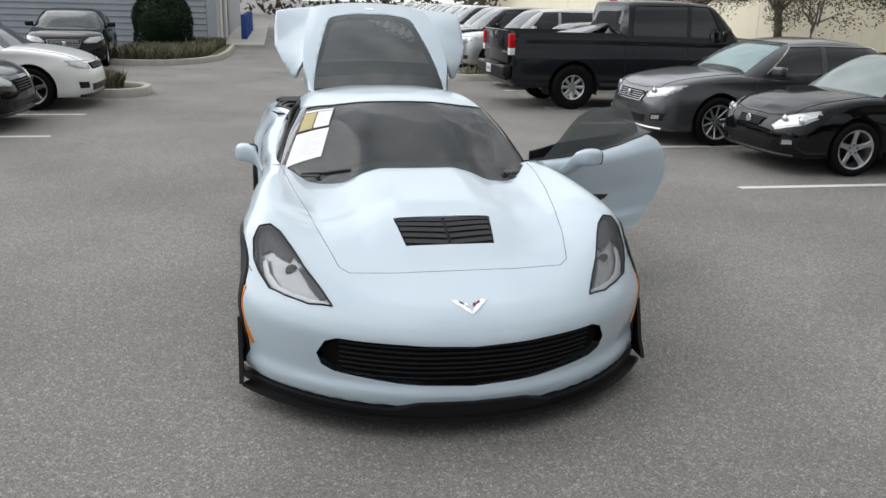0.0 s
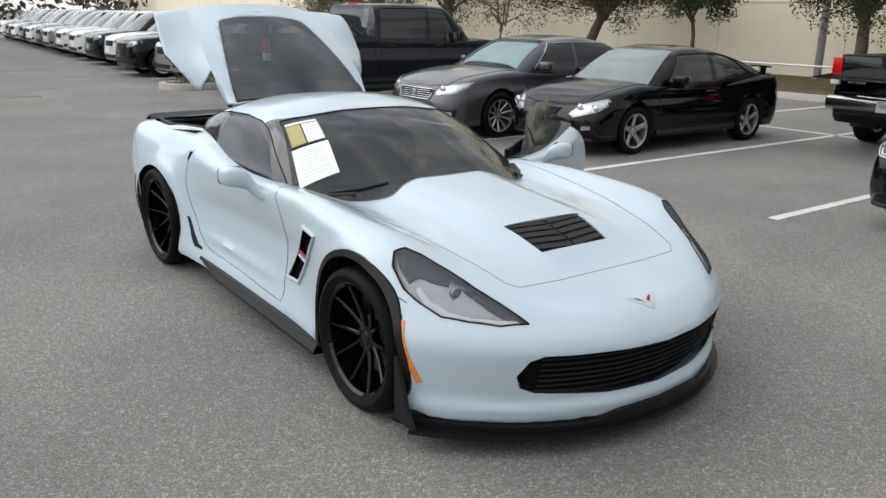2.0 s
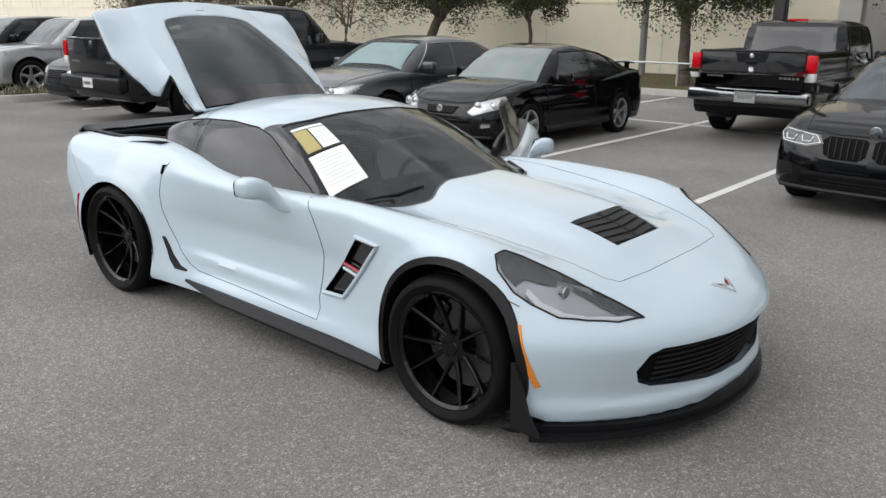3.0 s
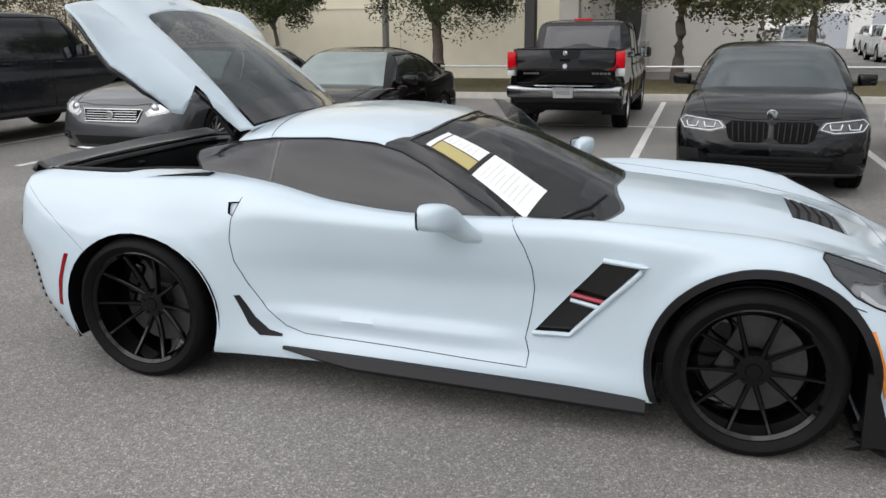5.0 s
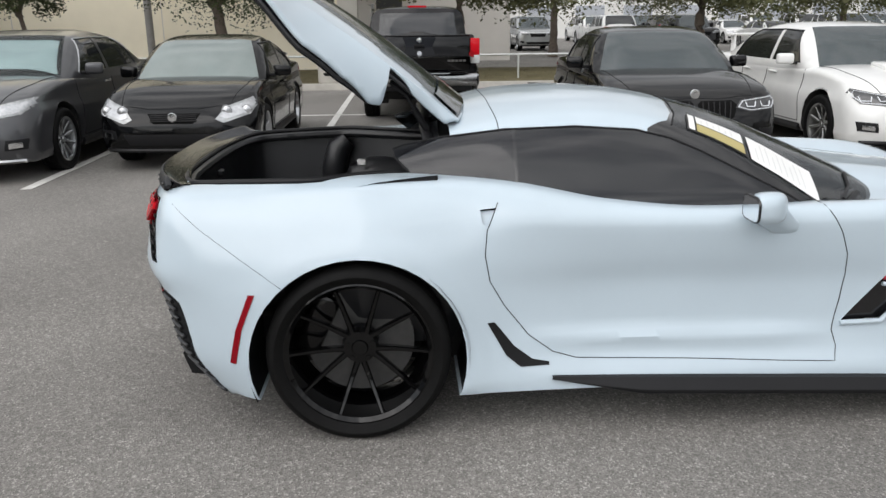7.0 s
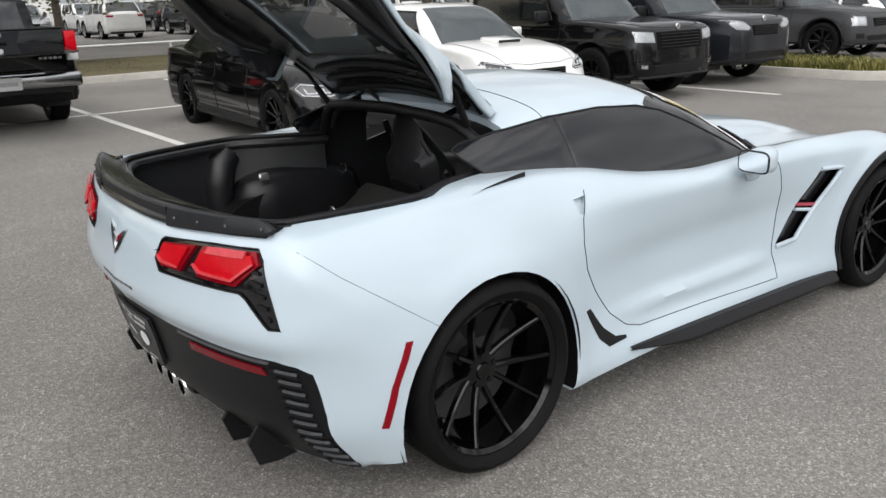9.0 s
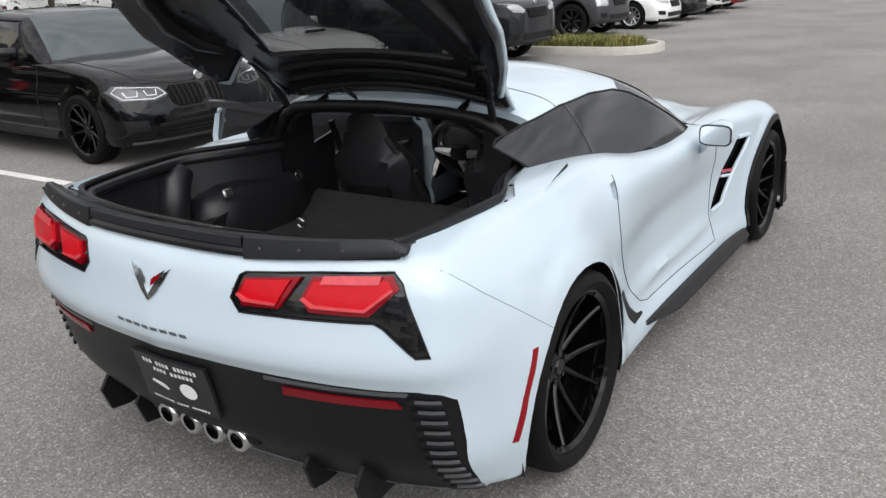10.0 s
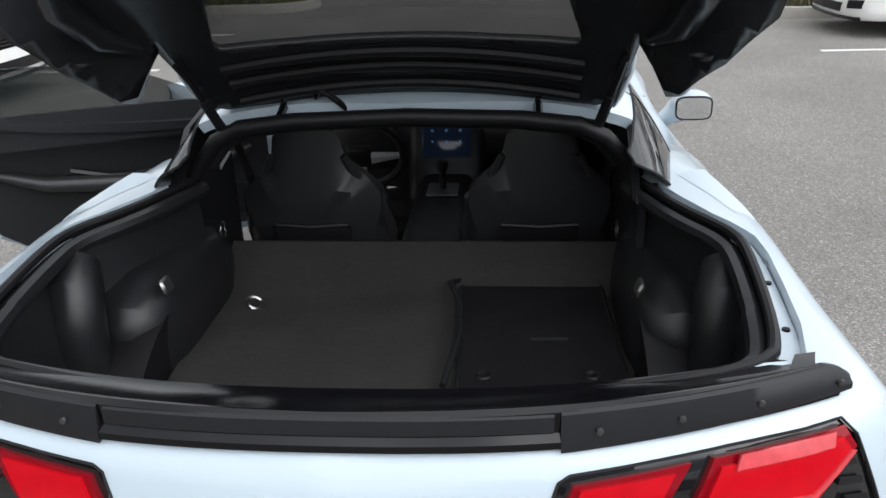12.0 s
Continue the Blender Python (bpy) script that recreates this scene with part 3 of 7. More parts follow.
# wheel arches with a dark lip in front
for s in sides:
    on_side = lambda c, n, s=s: c.x * s > 0.55 and n.x * s > -0.2
    ring = cut(body, circle(-1.375, .335, .412, 40), (1, 2), on_side)
    inner = cut(body, circle(-1.375, .335, .384, 40), (1, 2), on_side)
    ins = set(inner)
    ring = [f for f in ring if f.is_valid and f not in ins and math.hypot(f.calc_center_median().y + 1.375, f.calc_center_median().z - .335) > .384]
    drop(body, [f for f in inner if f.is_valid])
    ring = [f for f in ring if f.is_valid]
    drop(body, ring)
    drop(body, [f for f in body.faces if on_side(f.calc_center_median(), f.normal) and math.hypot(f.calc_center_median().y + 1.375, f.calc_center_median().z - .335) < .408])
    arc = [(-1.375 + .414 * math.cos(math.pi * (1.16 - 1.32 * k / 40)), .335 + .414 * math.sin(math.pi * (1.16 - 1.32 * k / 40))) for k in range(41)]
    lip = bmesh.new()
    rows = []
    for (ya, za), (yb_, zb_) in zip([(-1.375 + .386 * math.cos(math.pi * (1.16 - 1.32 * k / 40)), .335 + .386 * math.sin(math.pi * (1.16 - 1.32 * k / 40))) for k in range(41)], [(-1.375 + .416 * math.cos(math.pi * (1.16 - 1.32 * k / 40)), .335 + .416 * math.sin(math.pi * (1.16 - 1.32 * k / 40))) for k in range(41)]):
        q = drape(body_bvh, [(ya, max(za, .18)), (yb_, max(zb_, .18))], (1, 2), s, .009, 1)
        if len(q) == 2:
            a_, b_ = q
            rows.append([lip.verts.new(p) for p in (b_, a_, a_ - Vector((s * .05, 0, 0)), b_ - Vector((s * .03, 0, 0)))])
    for a_, b_ in zip(rows, rows[1:]):
        for k in range(4):
            lip.faces.new((a_[k], a_[(k + 1) % 4], b_[(k + 1) % 4], b_[k]))
    part("arch_lip", lip, SATIN, car, "matt black wheel arch trim")
    drop(body, [f for f in cut(body, circle(1.352, .312, .402, 40), (1, 2), on_side) if f.is_valid])
    for yc, zc, rr in ((-1.375, .335, .405), (1.352, .312, .414)):
        n = 24
        bmw = bmesh.new()
        rows = [[bmw.verts.new((s * xx, yc + rr * math.cos(math.pi * (k / n * 1.24 - .12)), zc + rr * math.sin(math.pi * (k / n * 1.24 - .12)))) for k in range(n + 1)] for xx in (0.965, 0.58)]
        for k in range(n):
            bmw.faces.new((rows[0][k], rows[0][k + 1], rows[1][k + 1], rows[1][k]))
        bmw.faces.new(rows[1])
        part("wheel_well", bmw, SATIN, car)

# front: grille, splitter, lamps
front = lambda c, n: n.y < -0.1 and c.y < -1.6
GR = [(-.665, .355), (-.63, .425), (-.58, .447), (-.3, .447), (0, .437), (.3, .447), (.58, .447), (.63, .425), (.665, .355), (.645, .30), (.59, .275), (.3, .247), (0, .236), (-.3, .247), (-.59, .275), (-.645, .30)]
gr = lift(body, cut(body, GR, (0, 2), front), 0.0, -0.035)
grl = part("grille", gr, MESHB, car, "black mesh front grille")
for k in range(7):
    z = .262 + .026 * k
    q = drape(body_bvh, [(-.58, z), (.58, z)], (0, 2), -1, -.026, .05)
    part("grille_bar", tube(q, .004, 5), GAP, grl)
up = lambda c, n: n.z > 0.15 and c.z > 0.42
HL = [(.59, -2.088), (.64, -1.985), (.70, -1.87), (.76, -1.72), (.80, -1.63), (.845, -1.575), (.895, -1.565), (.925, -1.60), (.925, -1.68), (.902, -1.755), (.858, -1.855), (.785, -1.94), (.69, -2.03)]
HOOD = [(-.50, -1.925), (-.25, -1.94), (.25, -1.94), (.50, -1.925), (.545, -1.88), (.60, -1.65), (.655, -1.35), (.715, -1.0), (.765, -.62), (.78, -.42), (-.78, -.42), (-.765, -.62), (-.715, -1.0), (-.655, -1.35), (-.60, -1.65), (-.545, -1.88)]
VENT = [(-.218, -1.758), (.218, -1.758), (.248, -1.52), (-.248, -1.52)]
lamp_parts = []
for s in sides:
    fs = cut(body, mirror(HL, s), (0, 1), up)
    lamp_parts.append((s, lift(body, fs)))
    grooves.append((drape(body_bvh, mirror(HL, s), (0, 1), 1, 0.0015, closed=True), 0.005))
vent_bm = lift(body, cut(body, VENT, (0, 1), up), 0.0, -0.012)
HOLE = [(.5, -.62), (.68, -.45), (.72, -.2), (.72, .4), (.66, .85), (.61, 1.02), (.632, 1.14), (.688, 1.33), (.772, 1.475), (.774, 1.56), (.758, 1.72), (.732, 1.90), (.70, 1.99), (.46, 2.06), (.2, 2.078)]
HOLE = HOLE + [(-x, y) for x, y in reversed(HOLE)]
for _ in range(2):
    HOLE = [(a[0] * k + b[0] * (1 - k), a[1] * k + b[1] * (1 - k)) for a, b in zip(HOLE, HOLE[1:] + HOLE[:1]) for k in (.75, .25)]
drop(body, cut(body, HOLE, (0, 1), lambda c, n: n.z > 0.3 and c.z > 0.6))
FLANGE = [(.655, 1.12), (.69, 1.24), (.735, 1.36), (.802, 1.475), (.806, 1.56), (.794, 1.70), (.776, 1.86), (.75, 1.975)]
for s in sides:
    q_ = FLANGE + [(.60, 2.0), (.55, 1.12)]
    fl = cut(body, mirror(q_, s), (0, 1), lambda c, n: n.z > 0.3 and c.z > 0.6)
    part("gutter", lift(body, [f for f in fl if f.is_valid], .004, -.022), WHITE, car, "white painted gutter beside the hatch opening")
    wall_ = bmesh.new()
    line_ = drape(body_bvh, mirror(FLANGE, s), (0, 1), 1, 0)
    pair = [(wall_.verts.new(p), wall_.verts.new(p + Vector((-s * .004, 0, -.027)))) for p in line_]
    for a_, b_ in zip(pair, pair[1:]):
        wall_.faces.new((a_[0], b_[0], b_[1], a_[1]))
    part("gutter_step", wall_, WHITE, car)
hood_bm = lift(body, cut(body, HOOD, (0, 1), up), 0.01, 0.0)
grooves.append((drape(body_bvh, HOOD[10:] + HOOD[:10], (0, 1), 1, -0.0004), 0.0018))
part("hood", hood_bm, WHITE, car, "white bonnet with a central raised section")
hv = part("hood_vent", vent_bm, GAP, car, "black louvred bonnet vent")
for k in range(5):
    yy = -1.735 + k * 0.047
    for e in sides:
        q = drape(body_bvh, [(e * .008, yy), (e * (.215 + .006 * k), yy + .022)], (0, 1), 1, -0.004, 0.05)
        fin = bmesh.new()
        rows = [[fin.verts.new(p + Vector(o)) for o in ((0, -.016, -.006), (0, .016, .004), (0, .017, .0), (0, -.015, -.010))] for p in q]
        for a, b in zip(rows, rows[1:]):
            for m in range(4):
                fin.faces.new((a[m], a[(m + 1) % 4], b[(m + 1) % 4], b[m]))
        part("louvre", fin, SATIN, hv)

# lamps under clear lenses
for s, lb in lamp_parts:
    hl = part("headlight", lb, LENS, car, "clear headlamp cover over a dark housing")
    part("housing", patch(body_bvh, mirror(HL, s), (0, 1), 1, -0.035), mat("lamp_housing", (0.30, 0.31, 0.325), 0.25, 0.6, vary=0.35, scale=14), hl)
    part("light_bar", patch(body_bvh, mirror([(.60, -2.078), (.69, -2.038), (.785, -1.956), (.850, -1.875), (.888, -1.78), (.895, -1.72), (.878, -1.72), (.866, -1.785), (.825, -1.868), (.765, -1.94), (.68, -2.012), (.615, -2.055)], s), (0, 1), 1, -0.018, 0.008), mat("lamp_reflector", (0.5, 0.52, 0.54), 0.25, 0.2), hl)
    part("bezel", patch(body_bvh, mirror([(.745, -1.775), (.77, -1.71), (.805, -1.635), (.845, -1.585), (.89, -1.575), (.912, -1.62), (.905, -1.68), (.86, -1.70), (.82, -1.76), (.775, -1.80)], s), (0, 1), 1, -0.026, 0.006), SATIN, hl)
    part("bezel", patch(body_bvh, mirror([(.62, -2.03), (.66, -1.955), (.715, -1.845), (.735, -1.85), (.69, -1.96), (.65, -2.03)], s), (0, 1), 1, -0.026, 0.006), SATIN, hl)
    for yy, xx in ((-1.84, .77),):
        q = drape(body_bvh, [(s * xx, yy), (s * xx, yy + .01)], (0, 1), 1, -0.03)[0]
        part("projector", xf(lathe([(0.0, -0.010), (0.018, -0.006), (0.024, 0.0), (0.024, 0.02)], 20, 'Y'), Matrix.Translation(q)), GLOSS, hl)
        part("projector_ring", xf(tube([(.027 * math.cos(a), 0, .027 * math.sin(a)) for a in [k * math.pi / 10 for k in range(20)]], .0035, 6, True), Matrix.Translation(q)), STEEL, hl)

# doors
DOOR = [(-.40, .875), (-.405, .85), (-.463, .755), (-.497, .667), (-.507, .58), (-.497, .485), (-.474, .36), (-.492, .30), (-.485, .243), (-.27, .25), (.06, .266), (.40, .278), (.53, .286), (.62, .314), (.715, .385), (.805, .50), (.862, .60), (.88, .70), (.872, .79), (.83, .885), (.72, .96), (.70, 1.1), (-.40, 1.1)]
door_bm = {}
for s in sides:
    fs = cut(body, DOOR, (1, 2), lambda c, n, s=s: c.x * s > 0.55 and (n.x * s > 0.05 or c.z > .8))
    door_bm[s] = lift(body, fs)
    if s < 0:
        grooves.append((drape(body_bvh, DOOR[:20], (1, 2), s, 0.0005, closed=False), 0.0022))
    FV = [(-.785, .722), (-.935, .712), (-.665, .40), (-.505, .39)]
    fv = part("fender_vent", lift(body, cut(body, FV, (1, 2), lambda c, n, s=s: c.x * s > 0.55), 0, -0.03), GLOSS, car, "black front fender side vent")
    rim = tube(drape(body_bvh, [(-.785, .728), (-.95, .718), (-.935, .70), (-.66, .395), (-.505, .386)], (1, 2), s, 0.004), 0.011, 8)
    part("vent_frame", rim, WHITE, fv)
    for k, dz in enumerate((.0, -.024)):
        part("vent_bar", tube(drape(body_bvh, [(-.655, .566 + dz), (-.795 + k * .02, .548 + dz)], (1, 2), s, -0.004), 0.009, 6), WHITE if k else mat("red_badge", (.35, .02, .04), .3), fv)
    part("crease_shadow_vent", patch(body_bvh, [(.872, .440), (.845, .442), (.77, .345), (.70, .292), (.635, .278), (.635, .266), (.745, .264), (.80, .31)], (1, 2), s, 0.003, 0.006), SATIN, car).name = "brake_vent"
    nt_ = lift(body, cut(body, [(.835, .868), (.895, .862), (.89, .815), (.865, .805), (.85, .80)], (1, 2), lambda c, n, s=s: c.x * s > 0.55 and n.x * s > 0.2), 0, -.018)
    part("side_notch", nt_, WHITE, car)
    blister, mouth = bmesh.new(), bmesh.new()
    tops, slot = [], []
    for k in range(13):
        q = k / 12
        y, xi, xo, h = 1.045 + .30 * q, .715 + .075 * q, .785 + .055 * q, .020 * (1 - q) ** .8
        pi_, po = (drape(body_bvh, [(s * xx, y), (s * xx, y + .001)], (0, 1), 1, .001)[0] for xx in (xi, xo))
        mid_ = (pi_ + po) / 2 + Vector((0, 0, h * .75))
        tops.append([blister.verts.new(p) for p in (pi_, mid_, po + Vector((0, 0, h)))])
        slot.append([mouth.verts.new(p) for p in (po + Vector((-s * .006, 0, h - .001)), po + Vector((-s * .004, 0, -.004)), pi_ + Vector((0, .004, -.004)), mid_ + Vector((0, .004, -.002)))])
    for a, b in zip(tops, tops[1:]):
        for k in range(2):
            blister.faces.new((a[k], a[k + 1], b[k + 1], b[k]))
    for a, b in zip(slot, slot[1:]):
        mouth.faces.new((a[0], a[1], b[1], b[0]))
    mouth.faces.new(slot[0])
    scoop_ = part("haunch_intake", mouth, GAP, car, "black air intake slot on the rear haunch")
    part("scoop_lid", blister, WHITE, scoop_)
    part("side_marker", patch(body_bvh, [(-1.722, .548), (-1.75, .548), (-1.785, .45), (-1.832, .30), (-1.812, .29), (-1.762, .45)], (1, 2), s, 0.004, 0.006), AMBER, car, "amber front side marker lamp")
    part("side_marker", patch(body_bvh, [(1.712, .595), (1.735, .595), (1.79, .46), (1.822, .33), (1.80, .325), (1.768, .46)], (1, 2), s, 0.004, 0.006), RED, car, "red rear side marker lamp")
    grooves.append((drape(body_bvh, [(-1.60, .66), (-1.72, .61)], (1, 2), s, 0.0005), 0.0025))
    grooves.append((drape(body_bvh, [(2.02, .92), (1.90, .82), (1.60, .605)], (1, 2), s, -0.0002), 0.0011))
    # sill skirt
    sk = bmesh.new()
    rows = []
    for k in range(25):
        y = -.975 + 1.60 * k / 24
        e = min(1.0, (0.63 - y) / 0.35)
        z1 = .165 + .05 * (y + .97) / 1.6
        rows.append([sk.verts.new((s * xx, y, zz)) for xx, zz in ((.86, z1 + .02), (.952 + .006 * e, z1 + .012), (.985 - .03 * (1 - e), z1 - .03 * e), (.982 - .03 * (1 - e), z1 - .045 * e), (.86, z1 - .045 * e))])
    for a, b in zip(rows, rows[1:]):
        for k in range(5):
            sk.faces.new((a[k], a[(k + 1) % 5], b[(k + 1) % 5], b[k]))
    part("side_skirt", sk, SATIN, car, "black carbon side skirt")
    # upright plate in front of the wheel
    part("end_plate", xf(slab([(-1.738, .40), (-1.745, .12), (-1.88, .115), (-1.86, .15), (-1.825, .20), (-1.79, .31), (-1.758, .40)], 0, .02, .003), Matrix.Translation((s * 1.0 - .01, 0, 0)) @ pose(0, 0, 0, 90, 0, 90)), SATIN, car)

# splitter blade
sp = []
for k in range(41):
    x = -1.0 + 2.0 * k / 40
    ax = abs(x)
    y = -2.300 + float(pchip(FX, FB, min(ax, 1.0) * 0.955)) - 0.03
    sp.append((x, y))
sp += [(.9, -1.75), (-.9, -1.75)]
part("splitter", slab(sp, .080, .100, .004), SATIN, car, "black front splitter lip")
chin = bmesh.new()
rows = []
for k in range(83):
    x = -1.0 + 2.0 * k / 82
    ax = abs(x)
    zt = .134 + .034 * max(0, min(1, (.345 - ax) / .11))
    yb_ = float(pchip(FX, FB, ax))
    rows.append([chin.verts.new(p) for p in ((x, -2.305 + yb_ + .04, zt + .004), (x, -2.322 + yb_, zt), (x, -2.314 + yb_, .095), (x, -2.25 + yb_, .095))])
for a, b in zip(rows, rows[1:]):
    for k in range(3):
        chin.faces.new((a[k], a[k + 1], b[k + 1], b[k]))
part("chin_spoiler", chin, SATIN, car)

# tail: lamps, lower bumper, plate, exhausts
rear = lambda c, n: n.y > 0.1 and c.y > 1.8
TL = [(.317, .809), (.341, .871), (.358, .88), (.588, .900), (.773, .909), (.800, .882), (.838, .79), (.876, .692), (.845, .692), (.763, .769), (.740, .781), (.348, .772)]
BUMP = [(-.905, .545), (-.88, .57), (-.83, .584), (-.42, .592), (-.33, .594), (.33, .594), (.42, .592), (.83, .584), (.88, .57), (.905, .545), (.908, .40), (.885, .10), (-.885, .10), (-.908, .40)]
bump = part("rear_bumper", lift(body, cut(body, BUMP, (0, 2), lambda c, n: c.y > 1.8 and n.z > -.7 and n.y > 0.02), 0.012, -0.004), mat("dark_grey_plastic", (.0075, .008, .009), .4, spec=.25, vary=.1), car, "dark grey lower rear bumper")
for s in sides:
    hs = part("tail_light", lift(body, cut(body, mirror(TL, s), (0, 2), rear), 0.02, -0.006), GLOSS, car, "twin red rear lamp in a gloss black housing")
    part("lens", patch(body_bvh, mirror([(.341, .822), (.362, .866), (.534, .884), (.477, .798), (.361, .793)], s), (0, 2), 1, .006, .014), RED, hs)
    part("lens", patch(body_bvh, mirror([(.540, .83), (.568, .887), (.774, .900), (.795, .868), (.728, .799), (.568, .798)], s), (0, 2), 1, .006, .014), RED, hs)
    for q in ([(.354, .824), (.372, .862), (.508, .874), (.470, .808), (.368, .806)], [(.554, .832), (.576, .876), (.766, .888), (.780, .868), (.720, .811), (.578, .811)]):
        part("lens_core", patch(body_bvh, mirror(q, s), (0, 2), 1, .013, .008), BRIGHTRED, hs)
    for q in ([(.344, .822), (.373, .806), (.470, .806), (.474, .812), (.380, .815), (.354, .828)], [(.544, .831), (.576, .811), (.720, .811), (.785, .866), (.776, .868), (.716, .818), (.583, .820), (.554, .836)]):
        part("lens_band", patch(body_bvh, mirror(q, s), (0, 2), 1, .017, .004, .01), PALERED, hs)
    part("reverse_lens", patch(body_bvh, mirror([(.596, .870), (.603, .890), (.751, .898), (.747, .878)], s), (0, 2), 1, .018, .006), PALERED, hs)
    for k in range(5):
        z = .715 + .032 * k
        xo = .866 - .40 * (z - .70)
        xi = max(xo - .055, .860 - 1.065 * (z - .692))
        part("slat", patch(body_bvh, mirror([(xi, z + .004), (xo - .010, z - .004), (xo - .012, z + .006), (xi + .003, z + .014)], s), (0, 2), 1, .003, .006, .01), SATIN, hs)
    part("reflector", patch(body_bvh, mirror([(.44, .525), (.445, .552), (.77, .550), (.782, .526)], s), (0, 2), 1, .004, .006), DARKRED, bump)
    part("reflector_trim", patch(body_bvh, mirror([(.39, .570), (.393, .582), (.807, .578), (.80, .568)], s), (0, 2), 1, .003, .005), DARKTRIM, bump)
    for k in range(11):
        z = .545 - .035 * k
        x0 = .80 + .002 * k
        part("slat", patch(body_bvh, mirror([(x0, z), (x0 + .075, z - .012), (x0 + .075, z - .001), (x0, z + .012)], s), (0, 2), 1, .008, .012), SATIN, bump)
        # paler grey strip paints the highlight along the top of each slat
        part("slat_glint", patch(body_bvh, mirror([(x0 + .018, z + .006), (x0 + .075, z - .001), (x0 + .075, z + .005), (x0 + .018, z + .011)], s), (0, 2), 1, .009, .008), DARKTRIM, bump)
    for k in (0, 1):
        x = s * (.40 + .20 * k)
        part("diffuser_fin", xf(slab([(0, .03), (.10, .02), (.17, .03), (.20, .12), (.16, .17), (0, .12)], -.007, .007), Matrix.Translation((x, 1.90, .10)) @ pose(0, 0, 0, 90, 0, 90)), SATIN, bump)
    # the flat underside behind the wheel
    grooves.append((drape(body_bvh, mirror(TL, s), (0, 2), 1, .001, closed=True), .003))
plate = part("number_plate", patch(body_bvh, [(-.165, .372), (.165, .372), (.165, .552), (-.165, .552)], (0, 2), 1, .012, .012), mat("black_plate", (.015, .016, .018), .3), car, "black dealer plate with light lettering bars")
for z0, z1, x0, n, w in ((.520, .536, -.125, 15, .0165), (.494, .508, -.10, 12, .0165), (.384, .391, -.13, 20, .013)):
    for k in range(n):
        if k not in (6, 11):
            part("lettering", patch(body_bvh, [(x0 + w * k, z0), (x0 + w * (k + .68), z0), (x0 + w * (k + .68), z1), (x0 + w * k, z1)], (0, 2), 1, .0135), PLATE, plate)
part("lettering", patch(body_bvh, [(.02, .437), (.035, .43), (.11, .446), (.10, .456), (.05, .45)], (0, 2), 1, .0135), PLATE, plate)
part("badge", patch(body_bvh, circle(.055 - .12, .45, .028, 16, 1.3), (0, 2), 1, .015), PLATE, plate)
for x in (-.165, -.055, .055, .165):
    part("exhaust_tip", xf(lathe([(.028, .07), (.040, .07), (.044, .065), (.044, -.12), (.038, -.12), (.034, .05)], 24, 'Y'), pose(x, 2.075, .272, -4)), CHROME, bump, "polished exhaust outlet")
    part("exhaust_bore", xf(lathe([(0, -.02), (.037, -.02)], 20, 'Y'), pose(x, 2.03, .274)), GAP, bump)
part("exhaust_valance", box((.52, .1, .09), (0, 2.09, .30), .03, 2), SATIN, bump)

DECK = [(-.73, 1.97), (-.71, 2.01), (-.46, 2.075), (0, 2.095), (.46, 2.075), (.71, 2.01), (.73, 1.97), (.765, 1.96), (.745, 2.025), (.5, 2.11), (0, 2.16), (-.5, 2.11), (-.745, 2.025), (-.765, 1.96)]
part("deck_trim", patch(body_bvh, DECK, (0, 1), 1, .006, .01), GLOSS, car, "gloss black trim behind the load opening")
# badges
for s, sgn in ((-1, "front"), (1, "rear")):
    if sgn == "front":
        for e in (-1, 1):
            q = [(e * .001, -2.238), (e * .001, -2.222), (e * .036, -2.178), (e * .086, -2.150), (e * .062, -2.180), (e * .026, -2.218)]
            part("badge", patch(body_bvh, q, (0, 1), 1, .004, .004, .01), CHROME, car, "chrome winged emblem")
            for j in range(3):
                q = [(e * (.010 + .017 * j), -2.198 + .012 * j), (e * (.024 + .019 * j), -2.190 + .012 * j), (e * (.026 + .021 * j), -2.172 + .011 * j), (e * (.012 + .019 * j), -2.181 + .011 * j)]
                part("badge_flag", patch(body_bvh, q, (0, 1), 1, .005, .003, .01), (RED if e > 0 and j < 2 else DARKTRIM if j % 2 else CHROME), car)
    else:
        for e in (-1, 1):
            q = [(e * .001, .752), (e * .001, .772), (e * .040, .822), (e * .088, .854), (e * .066, .818), (e * .030, .776)]
            part("badge", patch(body_bvh, q, (0, 2), 1, .005, .006, .01), CHROME, car, "chrome winged emblem")
            for j in range(3):
                q = [(e * (.010 + .016 * j), .797 + .012 * j), (e * (.024 + .018 * j), .806 + .013 * j), (e * (.026 + .02 * j), .826 + .011 * j), (e * (.012 + .018 * j), .815 + .011 * j)]
                part("badge_flag", patch(body_bvh, q, (0, 2), 1, .006, .004, .01), (RED if e < 0 and j < 2 else DARKTRIM if j % 2 else CHROME), car)
for k in range(8):
    x = -.14 + .04 * k
    part("badge", patch(body_bvh, [(x - .016, .664), (x + .012, .664), (x + .017, .673), (x - .011, .673)], (0, 2), 1, .002, .002, .01), DARKTRIM, car)

part("body", body, WHITE, car, "smooth ice-white painted body shell")

# rear lip along the tail edge: a low centre blade between two taller bolted plates
def lip_line(ax):
    return 2.185 - .165 * (ax / .82) ** 2.4


